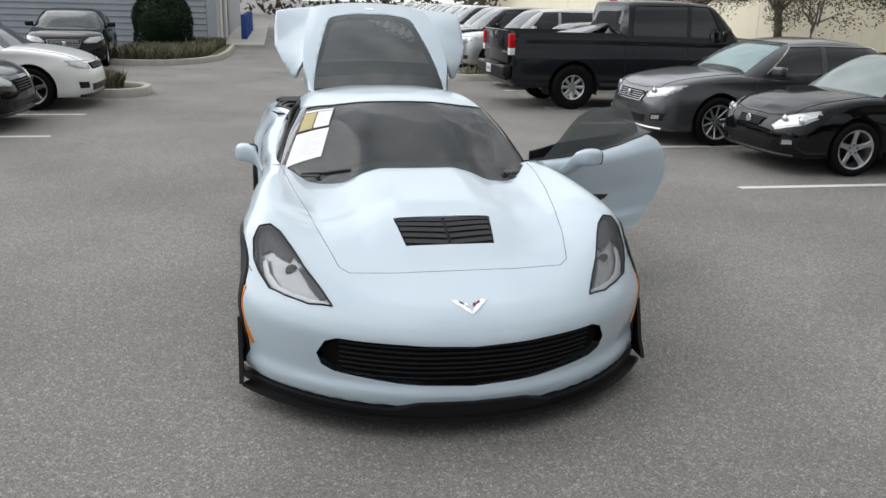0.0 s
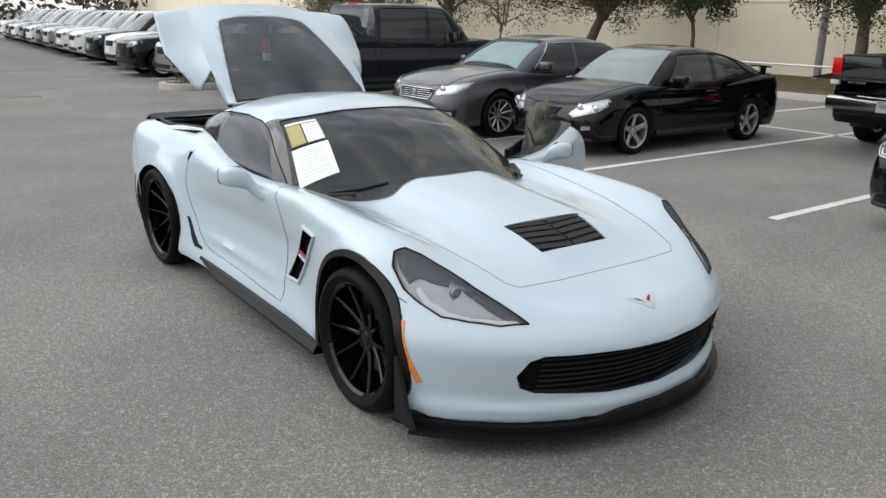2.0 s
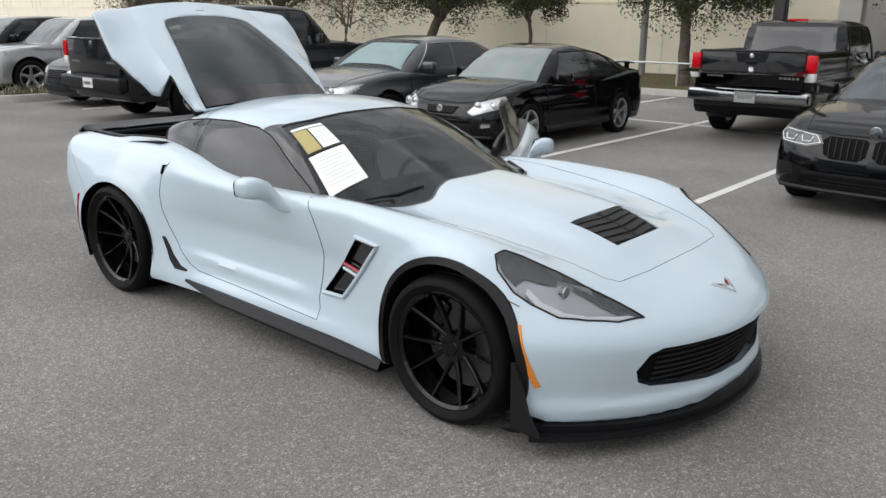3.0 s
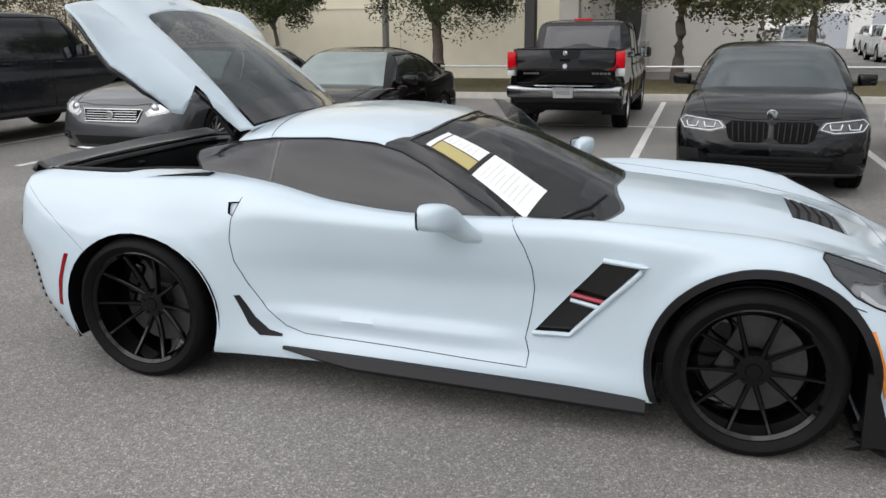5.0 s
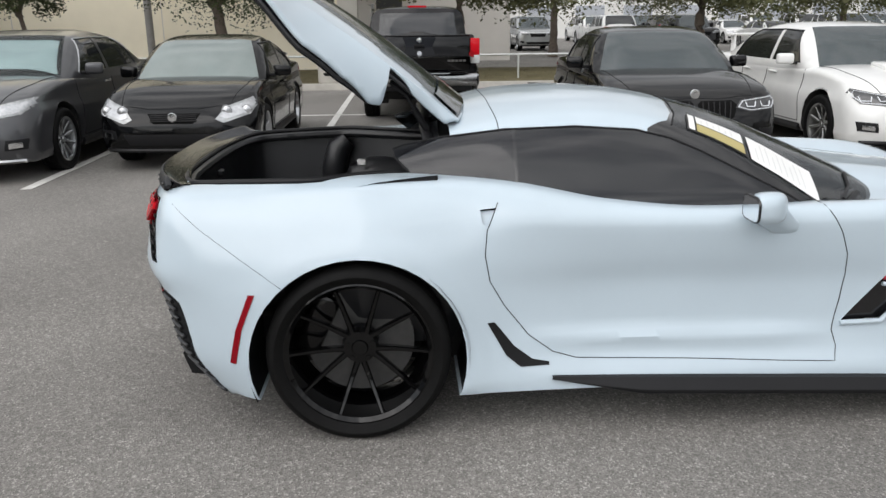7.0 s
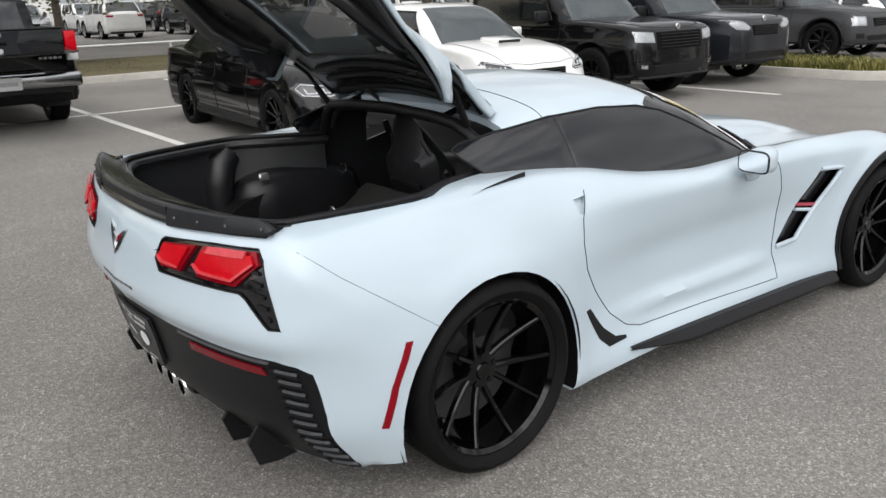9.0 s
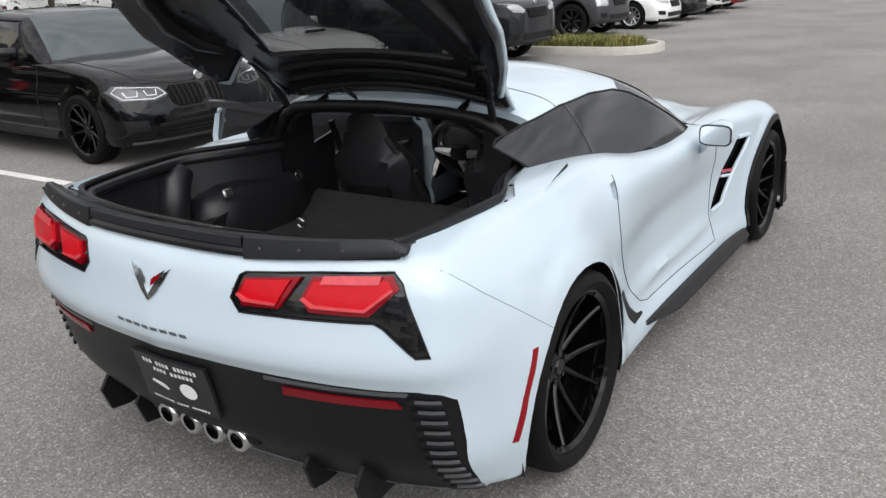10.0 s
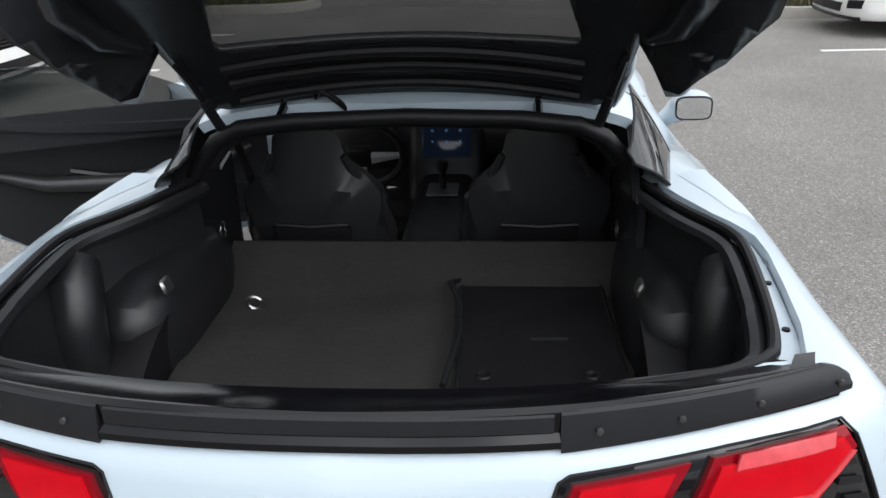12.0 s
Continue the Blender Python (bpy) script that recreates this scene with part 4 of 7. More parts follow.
wing = bmesh.new()
rows = []
for k in range(57):
    x = -.772 + 1.544 * k / 56
    ax = abs(x)
    y = lip_line(ax)
    top_ = .974 + .012 * min(1, ax / .8) - .026 * (max(0, ax - .74) / .05) ** 2
    low = .918 + .022 * max(0, (ax - .36) / .46)
    fade = 1.0 if ax < .70 else 1 - (ax - .70) * 9
    rows.append([wing.verts.new(p) for p in ((x, y - .11 * fade, .948), (x, y - .055, .955), (x, y - .018, top_ - .002), (x, y - .008, top_), (x, y + .002, top_ - .006), (x, y + .004, low + .022), (x, y + .014, low + .012), (x, y + .014, low), (x, y - .02, low - .012))])
for a, b in zip(rows, rows[1:]):
    for k in range(9):
        wing.faces.new((a[k], a[(k + 1) % 9], b[(k + 1) % 9], b[k]))
wing.faces.new(rows[0])
wing.faces.new(rows[-1][::-1])
wing_ob = part("rear_spoiler", wing, mat("spoiler_black", (.004, .004, .005), .14, 0, 0, .4), car, "gloss black rear lip spoiler")
LIPB = mat("matt_lip_plastic", (.014, .015, .017), .42, spec=.35, vary=.15, scale=20, bump=.06, bump_scale=300)
blade_bm = bmesh.new()
rows = [[blade_bm.verts.new((-.335 + .67 * k / 24, lip_line(abs(-.335 + .67 * k / 24)) + d, z)) for d, z in ((.008, .944), (.006, .968), (.000, .972), (.0, .944))] for k in range(25)]
for a, b in zip(rows, rows[1:]):
    for k in range(4):
        blade_bm.faces.new((a[k], a[(k + 1) % 4], b[(k + 1) % 4], b[k]))
part("lip_centre", blade_bm, LIPB, wing_ob)
for s in sides:
    flap = bmesh.new()
    rows = []
    for k in range(25):
        q = k / 24
        ax = .345 + .447 * q
        y = lip_line(min(ax, .83)) + .010
        lo = .912 + .034 * q
        hi = .974 + .014 * q
        if q > .88:
            hi -= .026 * ((q - .88) / .12) ** 2
        rows.append([flap.verts.new((s * ax, y + d, z)) for d, z in ((.006, lo), (.006, lo + .010), (-.004, hi - .004), (-.010, hi), (-.022, hi - .002), (-.010, lo))])
    for a, b in zip(rows, rows[1:]):
        for k in range(6):
            flap.faces.new((a[k], a[(k + 1) % 6], b[(k + 1) % 6], b[k]))
    flap.faces.new(rows[0])
    flap.faces.new(rows[-1][::-1])
    part("lip_plate", flap, LIPB, wing_ob, "matt black bolted lip plate")
for ax in (.40, .52, .64, .77):
    for s in sides:
        part("bolt", xf(lathe([(0, .006), (.005, .005), (.006, 0)], 8, 'Y'), pose(s * ax, lip_line(ax) + .014, .945 + .018 * (ax - .4) / .4)), DISC, wing_ob)

# canopy
ROOF = Sheet([0, .2, .35, .5, .6, .7, .85], [
    (-1.1, .76, .755, .73, .69, .65, .6, .5), (-.8, .885, .876, .852, .805, .765, .715, .62), (-.5, 1.015, 1.006, .978, .925, .885, .838, .75), (-.25, 1.115, 1.107, 1.083, 1.038, 1.0, .953, .84),
    (0, 1.185, 1.178, 1.155, 1.125, 1.095, 1.045, .92), (.2, 1.222, 1.216, 1.20, 1.172, 1.142, 1.075, .93), (.45, 1.24, 1.234, 1.22, 1.194, 1.162, 1.09, .93), (.7, 1.23, 1.225, 1.212, 1.185, 1.152, 1.075, .92),
    (.93, 1.188, 1.183, 1.17, 1.143, 1.112, 1.035, .89), (1.2, 1.10, 1.10, 1.092, 1.068, 1.042, .98, .85), (1.5, 1.0, 1.0, .99, .975, .955, .91, .8)])
CANW = Sheet([.7, .85, .95, 1.05, 1.12, 1.2], [
    (-1.0, .84, .80, .74, .66, .6, .5), (-.4, .845, .805, .748, .68, .625, .54), (.2, .85, .81, .755, .692, .642, .56), (.7, .835, .80, .748, .688, .642, .57), (1.0, .79, .76, .712, .658, .618, .55), (1.35, .72, .70, .65, .60, .565, .51)])
canopy = shell(lambda x, y, z: smax(smax(smax(z - ROOF(np.abs(x), y), np.abs(x) - CANW(z, y), 0.05), y - 1.38, 0.03), np.maximum(0.72 - z, -1.02 - y), 0.01), -.55, 1.15, .86, (.6, .2), .02, .4)
can_bvh = tree_of(canopy)
drop(canopy, [f for f in canopy.faces if f.calc_center_median().z < .765])
GLASS_SIDE = [(-.52, .70), (-.42, .80), (-.30, .875), (-.14, .955), (.02, 1.035), (.14, 1.085), (.27, 1.115), (.5, 1.13), (.78, 1.122), (1.02, 1.092), (1.17, 1.062), (1.215, 1.045), (1.205, 1.02), (1.15, .97), (1.02, .90), (.95, .70)]
SPLIT = .742
for s in sides:
    side_on = lambda c, n, s=s: c.x * s > 0.3 and n.x * s > 0.25
    fs = cut(canopy, GLASS_SIDE, (1, 2), side_on)
    keep = set(fs)
    wide = [(SPLIT - .004, .6), (SPLIT + .009, .6), (SPLIT + .009, 1.3), (SPLIT - .004, 1.3)]
    bp = [f for f in cut(canopy, wide, (1, 2), side_on) if f.is_valid]
    # glass faces again, after the pillar was cut
    fs = [f for f in canopy.faces if side_on(f.calc_center_median(), f.normal) and in_poly(GLASS_SIDE, f.calc_center_median().y, f.calc_center_median().z)]
    pil = [f for f in fs if SPLIT - .004 < f.calc_center_median().y < SPLIT + .009]
    win = [f for f in fs if f.calc_center_median().y < SPLIT - .004]
    qua = [f for f in fs if f.calc_center_median().y > SPLIT + .009]
    part("door_pillar", lift(canopy, pil, .01, .002), GLOSS, car)
    door_bm[s, "glass"] = lift(canopy, win, .004)
    part("quarter_window", lift(canopy, qua, .004), TINT, car, "black tinted rear quarter window")
    grooves.append((drape(can_bvh, GLASS_SIDE[1:-2], (1, 2), s, .001), .005))
HEAD = [(-.60, .115), (-.45, .06), (-.2, .02), (0, .01), (.2, .02), (.45, .06), (.60, .115), (.665, -.10), (.74, -.30), (.80, -.45), (.80, -1.2), (-.80, -1.2), (-.80, -.45), (-.74, -.30), (-.665, -.10)]
ws_bm = lift(canopy, cut(canopy, HEAD, (0, 1), lambda c, n: n.z > 0.1), .005)
part("windscreen", ws_bm, SCREEN, car, "clear raked windscreen with stickers")
grooves.append((drape(can_bvh, HEAD[:7], (0, 1), 1, .001), .005))
drop(canopy, [f for f in cut(canopy, [(-.9, .985), (-.5, .99), (0, 1.03), (.5, .99), (.9, .985), (.9, 1.7), (-.9, 1.7)], (0, 1), lambda c, n: True) if f.is_valid])
fp = [f for f in cut(canopy, [(-.95, .30), (-.63, .22), (-.57, .125), (-.45, .075), (-.2, .035), (0, .025), (.2, .035), (.45, .075), (.57, .125), (.63, .22), (.95, .30), (.95, -1.3), (-.95, -1.3)], (0, 1), lambda c, n: True) if f.is_valid]
part("windscreen_pillar", lift(canopy, fp, .02, .001), GLOSS, car, "gloss black windscreen pillars")
part("roof", lift(canopy, list(canopy.faces), .03), WHITE, car, "white removable roof panel")
canopy.free()
grooves.append((drape(can_bvh, [(-.63, .80), (-.4, .815), (0, .82), (.4, .815), (.63, .80)], (0, 1), 1, .0005), .002))

# closed passenger door, and the driver's door swung open on its front hinge
HINGE = Vector((.90, -.48, 0))
dm = {-1: Matrix(), 1: Matrix.Translation(HINGE) @ pose(0, 0, 0, 0, 0, -61) @ Matrix.Translation((0, -.05, 0)) @ Matrix.Translation(-HINGE)}
for s in sides:
    d = part("door", lift(door_bm[s], list(door_bm[s].faces), .03), WHITE, car, "closed white passenger door" if s < 0 else "white driver door standing wide open")
    door_bm[s].free()
    d.matrix_basis = dm[s]
    part("window", door_bm[s, "glass"], TINT if s < 0 else DOORGLASS, d, "black tinted door window")
    pod = bmesh.new()
    rows = []
    for px, py, pz, ry, rz in ((.842, -.262, .762, .066, .022), (.872, -.252, .768, .064, .024), (.895, -.235, .782, .058, .028), (.912, -.205, .806, .052, .036), (.925, -.172, .836, .056, .046), (.945, -.145, .862, .064, .054), (.985, -.127, .876, .070, .058), (1.02, -.115, .879, .068, .057), (1.046, -.105, .879, .058, .050), (1.060, -.097, .878, .042, .038), (1.067, -.09, .876, .018, .018)):
        ring_ = []
        for k in range(20):
            a = 2 * math.pi * k / 20
            c, sn = math.cos(a), math.sin(a)
            c, sn = math.copysign(abs(c) ** .62, c), math.copysign(abs(sn) ** .62, sn)
            yy = py + ry * c
            if px > .92:
                yy = min(yy, -.066)
            ring_.append(pod.verts.new((s * px, yy, pz + rz * sn)))
        rows.append(ring_)
    for a_, b_ in zip(rows, rows[1:]):
        for k in range(20):
            pod.faces.new((a_[k], a_[(k + 1) % 20], b_[(k + 1) % 20], b_[k]))
    pod.faces.new(rows[0])
    pod.faces.new(rows[-1])
    m = part("mirror", pod, WHITE, d, "white door mirror on a sculpted stalk", soft=55)
    oval = [(.068 * math.copysign(abs(math.cos(a)) ** .45, math.cos(a)) + s * .004, .044 * math.copysign(abs(math.sin(a)) ** .45, math.sin(a))) for a in [k * math.pi / 16 + .05 for k in range(32)]]
    gl = slab(oval, 0, .004, 0)
    part("mirror_glass", xf(gl, pose(s * .990, -.064, .876, -90, 0, 0)), mat("mirror_glass", (.8, .82, .84), .02, 1.0), m)
    part("mirror_rim", xf(tube([(x, y, 0) for x, y in oval], .005, 6, True), pose(s * .990, -.064, .876, -90, 0, 0)), GLOSS, m)
    # inside of the door
    dp = slab([(-.44, .30), (.55, .30), (.76, .46), (.82, .66), (.78, .80), (.69, .868), (-.34, .83), (-.44, .72)], 0, .06, .02)
    part("door_panel", xf(dp, Matrix.Translation((s * .80, 0, 0)) @ pose(0, 0, 0, 90, 0, 90)), TRIM, d, "black door inner panel")
    part("door_cap", xf(slab([(-.36, .78), (.70, .80), (.73, .86), (.70, .935), (.4, .935), (-.1, .925), (-.36, .895)], 0, .022, .006), Matrix.Translation((s * .688 - .011, 0, 0)) @ pose(0, 0, 0, 90, 0, 90)), TRIM, d)
    if s > 0:
        part("door_top", patch(body_bvh, [(.655, -.40), (.80, -.40), (.81, .2), (.81, .70), (.80, .82), (.655, .82)], (0, 1), 1, .007, .036), TRIM, d, "black padded top of the open door")
        part("arm_rest", tube([(.775, -.36, .66), (.765, -.1, .60), (.76, .2, .585), (.765, .5, .62), (.785, .72, .70)], .035, 10, False, (.5, .9, 1.2, 1, .5)), SEATB, d)
        part("jamb", xf(slab([(.74, .40), (.80, .50), (.855, .62), (.865, .72), (.83, .86), (.80, .86), (.83, .72), (.82, .63), (.76, .52), (.71, .42)], 0, .075, .004), Matrix.Translation((.80, 0, 0)) @ pose(0, 0, 0, 90, 0, 90)), WHITE, d, "white painted rear edge of the open door")
    part("door_pull", tube([(s * .79, -.1, .62), (s * .765, .05, .60), (s * .765, .25, .62), (s * .79, .4, .66)], .018, 8), TRIM, d)
    part("door_speaker", xf(lathe([(0, .0), (.075, .0), (.08, .006)], 24, 'X'), pose(s * .80 - s * .008, -.28, .42)), SATIN, d)

for p, r in grooves:
    if len(p) > 1:
        part("panel_gap", tube(p, r * .8, 6), GAP, car)

# wheels
ws_f = wheel_set(.334, .29, .268, .055, "split", DARKALLOY)
ws_r = wheel_set(.345, .335, .280, .075, "split", DARKALLOY)
for s in sides:
    put_wheel(ws_f, car, s * .85, -1.365, .332, s > 0)
    put_wheel(ws_r, car, s * .826, 1.352, .342, s > 0)

# ---- raised hatch ----
HO, HU, HN = Vector((0, .955, 1.155)), Vector((0, .82, .572)), Vector((0, -.572, .82))
SLAB = ((-.1, .0, .31, .7, 1.1), (.52, .525, .575, .545, .48))
WOUT = ((.2, .285, .45, .62, .85, .95, 1.1), (.61, .64, .73, .79, .785, .764, .70))
WLOW = ((.2, .285, .45, .62, .94, 1.1), (-.122, -.116, -.092, -.07, .015, .0))


def hatch_point(x, u, low=0.0):
    ax = abs(x)
    s = float(pchip(*SLAB, u))
    n = .055 * (1 - min(1, ax / s) ** 2) + .03 * math.sin(math.pi * max(0, min(1, u / 1.06)))
    edge = .03 * math.sin(math.pi * max(0, min(1, u / 1.06)))
    if ax > s:
        t = (ax - s) / max(.03, float(pchip(*WOUT, u)) - s)
        n = edge + (float(pchip(*WLOW, u)) - edge) * t
    return HO + HU * u + HN * (n - low) + Vector((x, 0, 0))


def both(half):
    return half + [(-x, y) for x, y in reversed(half)]


def hatch_sheet(poly, low=0.0, holes=(), step=.03):
    bm = bmesh.new()
    nu, nv = int(1.7 / step), int(1.22 / step)
    g = [[bm.verts.new((-.85 + 1.7 * i / nu, -.08 + 1.2 * j / nv, 0)) for j in range(nv + 1)] for i in range(nu + 1)]
    for i in range(nu):
        for j in range(nv):
            bm.faces.new((g[i][j], g[i + 1][j], g[i + 1][j + 1], g[i][j + 1]))
    keep = set(cut(bm, poly, (0, 1), lambda c, n: True))
    bmesh.ops.delete(bm, geom=[f for f in bm.faces if f not in keep], context='FACES')
    for h in holes:
        drop(bm, cut(bm, h, (0, 1), lambda c, n: True))
    cut(bm, both([(float(pchip(*SLAB, u)), u) for u in (1.11, .95, .8, .65, .5, .4, .31, .2, .1, 0, -.08)]), (0, 1), lambda c, n: True)
    for v in bm.verts:
        v.co = hatch_point(v.co.x, v.co.y, low)
    bm.normal_update()
    return bm


OUTL = both([(0.001, 1.062), (.30, 1.062), (.487, 1.058), (.60, 1.040), (.755, .990), (.768, .972), (.787, .80), (.79, .63), (.735, .46), (.668, .322), (.640, .285), (.630, .287), (.60, .312), (.578, .33), (.574, .20), (.555, .03), (.52, -.01), (.25, -.03)])
GLS = both([(0.001, .885), (.20, .88), (.30, .865), (.335, .845), (.36, .79), (.44, .45), (.485, .22), (.505, .06), (.508, .0), (.25, -.022)])
hatch = part("hatch", hatch_sheet(OUTL, 0, (GLS,)), WHITE, car, "raised white rear hatch with side wings", soft=12)
sol = hatch.modifiers.new("thickness", 'SOLIDIFY')
sol.thickness, sol.offset = .014, -1
part("hatch_glass", hatch_sheet(GLS, .002), mat("dark_hatch_glass", (.030, .040, .042), .03, 0, 0, .6, alpha=.87), hatch, "dark tinted rear window in the hatch")
part("glass_band", hatch_sheet(both([(0.001, .115), (.45, .12), (.494, .125), (.505, .005), (.25, -.018)]), -.010), GLOSS, hatch, "black glass lower strip")
INL = both([(0.001, 1.03), (.45, 1.02), (.60, 1.0), (.735, .968), (.766, .90), (.779, .79), (.781, .63), (.727, .465), (.660, .335), (.632, .31), (.568, .35), (.560, .20), (.545, .06), (.50, .03), (.25, .012)])
GLI = both([(0.001, .86), (.20, .855), (.30, .835), (.33, .78), (.41, .45), (.44, .33), (.43, .31), (.25, .30)])
lin = part("hatch_lining", hatch_sheet(INL, .028, (GLI,)), LINING, hatch, "black moulded inner hatch lining")
sol = lin.modifiers.new("thickness", 'SOLIDIFY')
sol.thickness, sol.offset = .018, -1
for uu in (.075, .165, .235):
    part("lining_rib", tube([hatch_point(x / 20, uu + .015 * math.cos(x / 5), .052) for x in range(-9, 10)], .014, 8), SATIN, hatch)
for s in sides:
    part("lining_pod", tube([hatch_point(s * x, u, .06) for x, u in ((.58, .42), (.62, .52), (.635, .66), (.60, .80), (.52, .92))], .035, 10, False, (.5, .9, 1, .9, .4)), LINING, hatch)
    part("clip", xf(lathe([(0, 0), (.02, 0), (.025, .01)], 14, 'Z'), Matrix.Translation(hatch_point(s * .66, .5, .10))), SATIN, hatch)
    part("strut", merge(tube([(s * .50, 1.075, 1.11), hatch_point(s * .535, .22, .06), hatch_point(s * .54, .30, .06)], .009, 8), tube([(s * .50, 1.075, 1.11), Vector((s * .50, 1.075, 1.11)).lerp(hatch_point(s * .535, .24, .06), .55)], .014, 8)), SATIN, hatch, "black gas strut")
    part("hinge", tube([(s * .345, 1.065, 1.128), (s * .345, 1.02, 1.142), (s * .345, .99, 1.15), hatch_point(s * .345, .03, .04), hatch_point(s * .345, .08, .05)], .013, 6), GLOSS, hatch)
part("wiring", tube([(.17, 1.0, 1.14), (.19, 1.03, 1.17), (.23, 1.03, 1.20), hatch_point(.25, .05, .06), hatch_point(.27, .10, .04)], .009, 8), SATIN, hatch)
part("badge", hatch_sheet([(-.03, .95), (.03, .95), (.03, .97), (-.03, .97)], -.004), CHROME, hatch)

# ---- load space ----
TR = [(.61, 1.05), (.632, 1.14), (.688, 1.33), (.772, 1.475), (.774, 1.56), (.758, 1.72), (.732, 1.90), (.70, 1.99), (.46, 2.06), (.2, 2.078), (0, 2.08)]
ring = TR + [(-x, y) for x, y in reversed(TR[:-1])]
for _ in range(2):
    ring = [ring[0]] + [(a[0] * k + b[0] * (1 - k), a[1] * k + b[1] * (1 - k)) for a, b in zip(ring, ring[1:]) for k in (.75, .25)] + [ring[-1]]
fine = []
for (xa, ya), (xb, yb_) in zip(ring, ring[1:]):
    for k in range(2):
        fine.append((xa + (xb - xa) * k / 2, ya + (yb_ - ya) * k / 2))
fine.append(ring[-1])
rim3 = []
for x, y in fine:
    q = drape(body_bvh, [(x, y), (x, y + .001)], (0, 1), 1, .0)
    rim3.append(q[0] if q else Vector((x, y, .95)))
part("opening_seal", tube([p + Vector((-p.x * .012, -.004, -.004)) for p in rim3], .011, 8), SATIN, car, "black rubber seal round the hatch opening")
part("opening_flange", tube([p + Vector((-p.x * .04, -.016 if p.y > 1.8 else 0, -.032)) for p in rim3], .02, 8), TRIM, car)
front_arch = [(.61, 1.05, rim3[0].z), (.575, 1.06, 1.01), (.52, 1.075, 1.075), (.45, 1.085, 1.112), (.30, 1.08, 1.128), (0, 1.075, 1.136), (-.30, 1.08, 1.128), (-.45, 1.085, 1.112), (-.52, 1.075, 1.075), (-.575, 1.06, 1.01), (-.61, 1.05, rim3[-1].z)]
part("roof_seal", tube(front_arch, .022, 10), SATIN, car)
part("roof_hoop", merge(tube([(p[0] * .98, p[1] - .035, p[2] - .016) for p in front_arch[1:-1]], .02, 10)), TRIM, car)
liner = bmesh.new()
rows = []
for p in rim3:
    c = Vector((0, 1.45, 0))
    d = Vector((p.x, (p.y - 1.45) * .9, 0))
    rows.append([liner.verts.new(q) for q in ((p.x, p.y, p.z - .004), (p.x * .985, 1.45 + (p.y - 1.45) * .985, .86), (p.x * .96, 1.45 + (p.y - 1.45) * .97, .72), (p.x * .93, 1.45 + (p.y - 1.45) * .955, .58))])
for a, b in zip(rows, rows[1:]):
    for k in range(3):
        liner.faces.new((a[k], a[k + 1], b[k + 1], b[k]))
part("load_liner", liner, TRIM, car, "moulded black load bay side trim")
floor_bm = bmesh.new()
rows = [[floor_bm.verts.new((x * w, y, z + dz)) for x in (-1, -.5, 0, .5, 1)] for y, z, w, dz in ((.80, .55, .61, 0), (.805, .672, .61, 0), (.83, .678, .605, 0), (1.0, .592, .60, 0), (1.06, .586, .595, 0), (1.5, .585, .57, 0), (1.9, .585, .57, 0), (2.0, .585, .45, 0))]
for a_, b_ in zip(rows, rows[1:]):
    for k in range(4):
        floor_bm.faces.new((a_[k], a_[k + 1], b_[k + 1], b_[k]))
part("load_floor", floor_bm, CARPET, car, "dark grey carpeted load floor")
part("floor_front", box((1.2, .03, .36), (0, .785, .45), .01), CARPET, car)
for s in sides:
    bulge = shell(lambda x, y, z, s=s: (np.abs(x / .135) ** 3.2 + np.abs((y - 1.18) / .33) ** 4.5 + np.abs((z - .56) / .26) ** 4) - 1, 1.0, 1.36, .66, (.06, .05), .022, .1)
    for v in bulge.verts:
        v.co.x += s * .695
    part("wheel_bulge", bulge, TRIM, car, "moulded black wheel housing")
    part("side_bin", tube([(s * .735, 1.57, .58), (s * .735, 1.56, .75), (s * .735, 1.53, .86), (s * .74, 1.48, .90)], .07, 12, False, (1, 1, .95, .7)), TRIM, car)
    part("bin_latch", xf(tube([(.022 * math.cos(a), .03 * math.sin(a), 0) for a in [k * .5236 for k in range(12)]], .004, 6, True), pose(s * .715, 1.50, .905)), SATIN, car)
    # small pale steel block on the inner face of the wheel housing
    part("pale_block", box((.012, .05, .04), (s * .575, 1.40, .80), .006, 1, pose(0, 0, 0, 0, s * 20)), STEEL, car)
    part("sail_trim", xf(slab([(.80, .84), (1.18, .93), (1.10, 1.0), (.98, 1.09), (.80, 1.12)], 0, .02, .006), Matrix.Translation((s * .615 + .01, 0, 0)) @ pose(0, 0, 0, 90, 0, 90)), TRIM, car)
    part("quarter_trim", xf(slab([(.64, .40), (1.15, .50), (1.17, .93), (.82, .88), (.64, .92)], 0, .02, .006), Matrix.Translation((s * .63 + .01, 0, 0)) @ pose(0, 0, 0, 90, 0, 90)), TRIM, car)
    part("tie_ring", tube([(s * .575 + .0, .98 + .02 * math.cos(a), .78 + .024 * math.sin(a)) for a in [k * .6283 for k in range(10)]], .004, 6, True), CHROME, car)
part("tie_ring", tube([(.46 + .022 * math.cos(a), 1.117 + .006 * math.sin(a), .607 + .022 * math.sin(a)) for a in [k * .5236 for k in range(12)]], .005, 6, True), STEEL, car, "steel floor tie-down ring")
for x, y in ((-.782, 1.49), (-.778, 1.67), (-.757, 1.85), (-.708, 1.33), (.782, 1.49), (.778, 1.67), (.757, 1.85), (.708, 1.33)):
    q = drape(body_bvh, [(x, y), (x, y + .001)], (0, 1), 1, -.022)
    part("bolt", xf(lathe([(0, .005), (.007, .004), (.008, 0)], 8, 'Z'), Matrix.Translation(q[0])), SATIN, car)
part("latch", box((.05, .03, .03), (0, 2.02, .86), .008, 2), SATIN, car)
MATL = both([(0.001, .64), (.18, .64), (.20, .61), (.205, .05), (.18, .02), (.10, .0)])
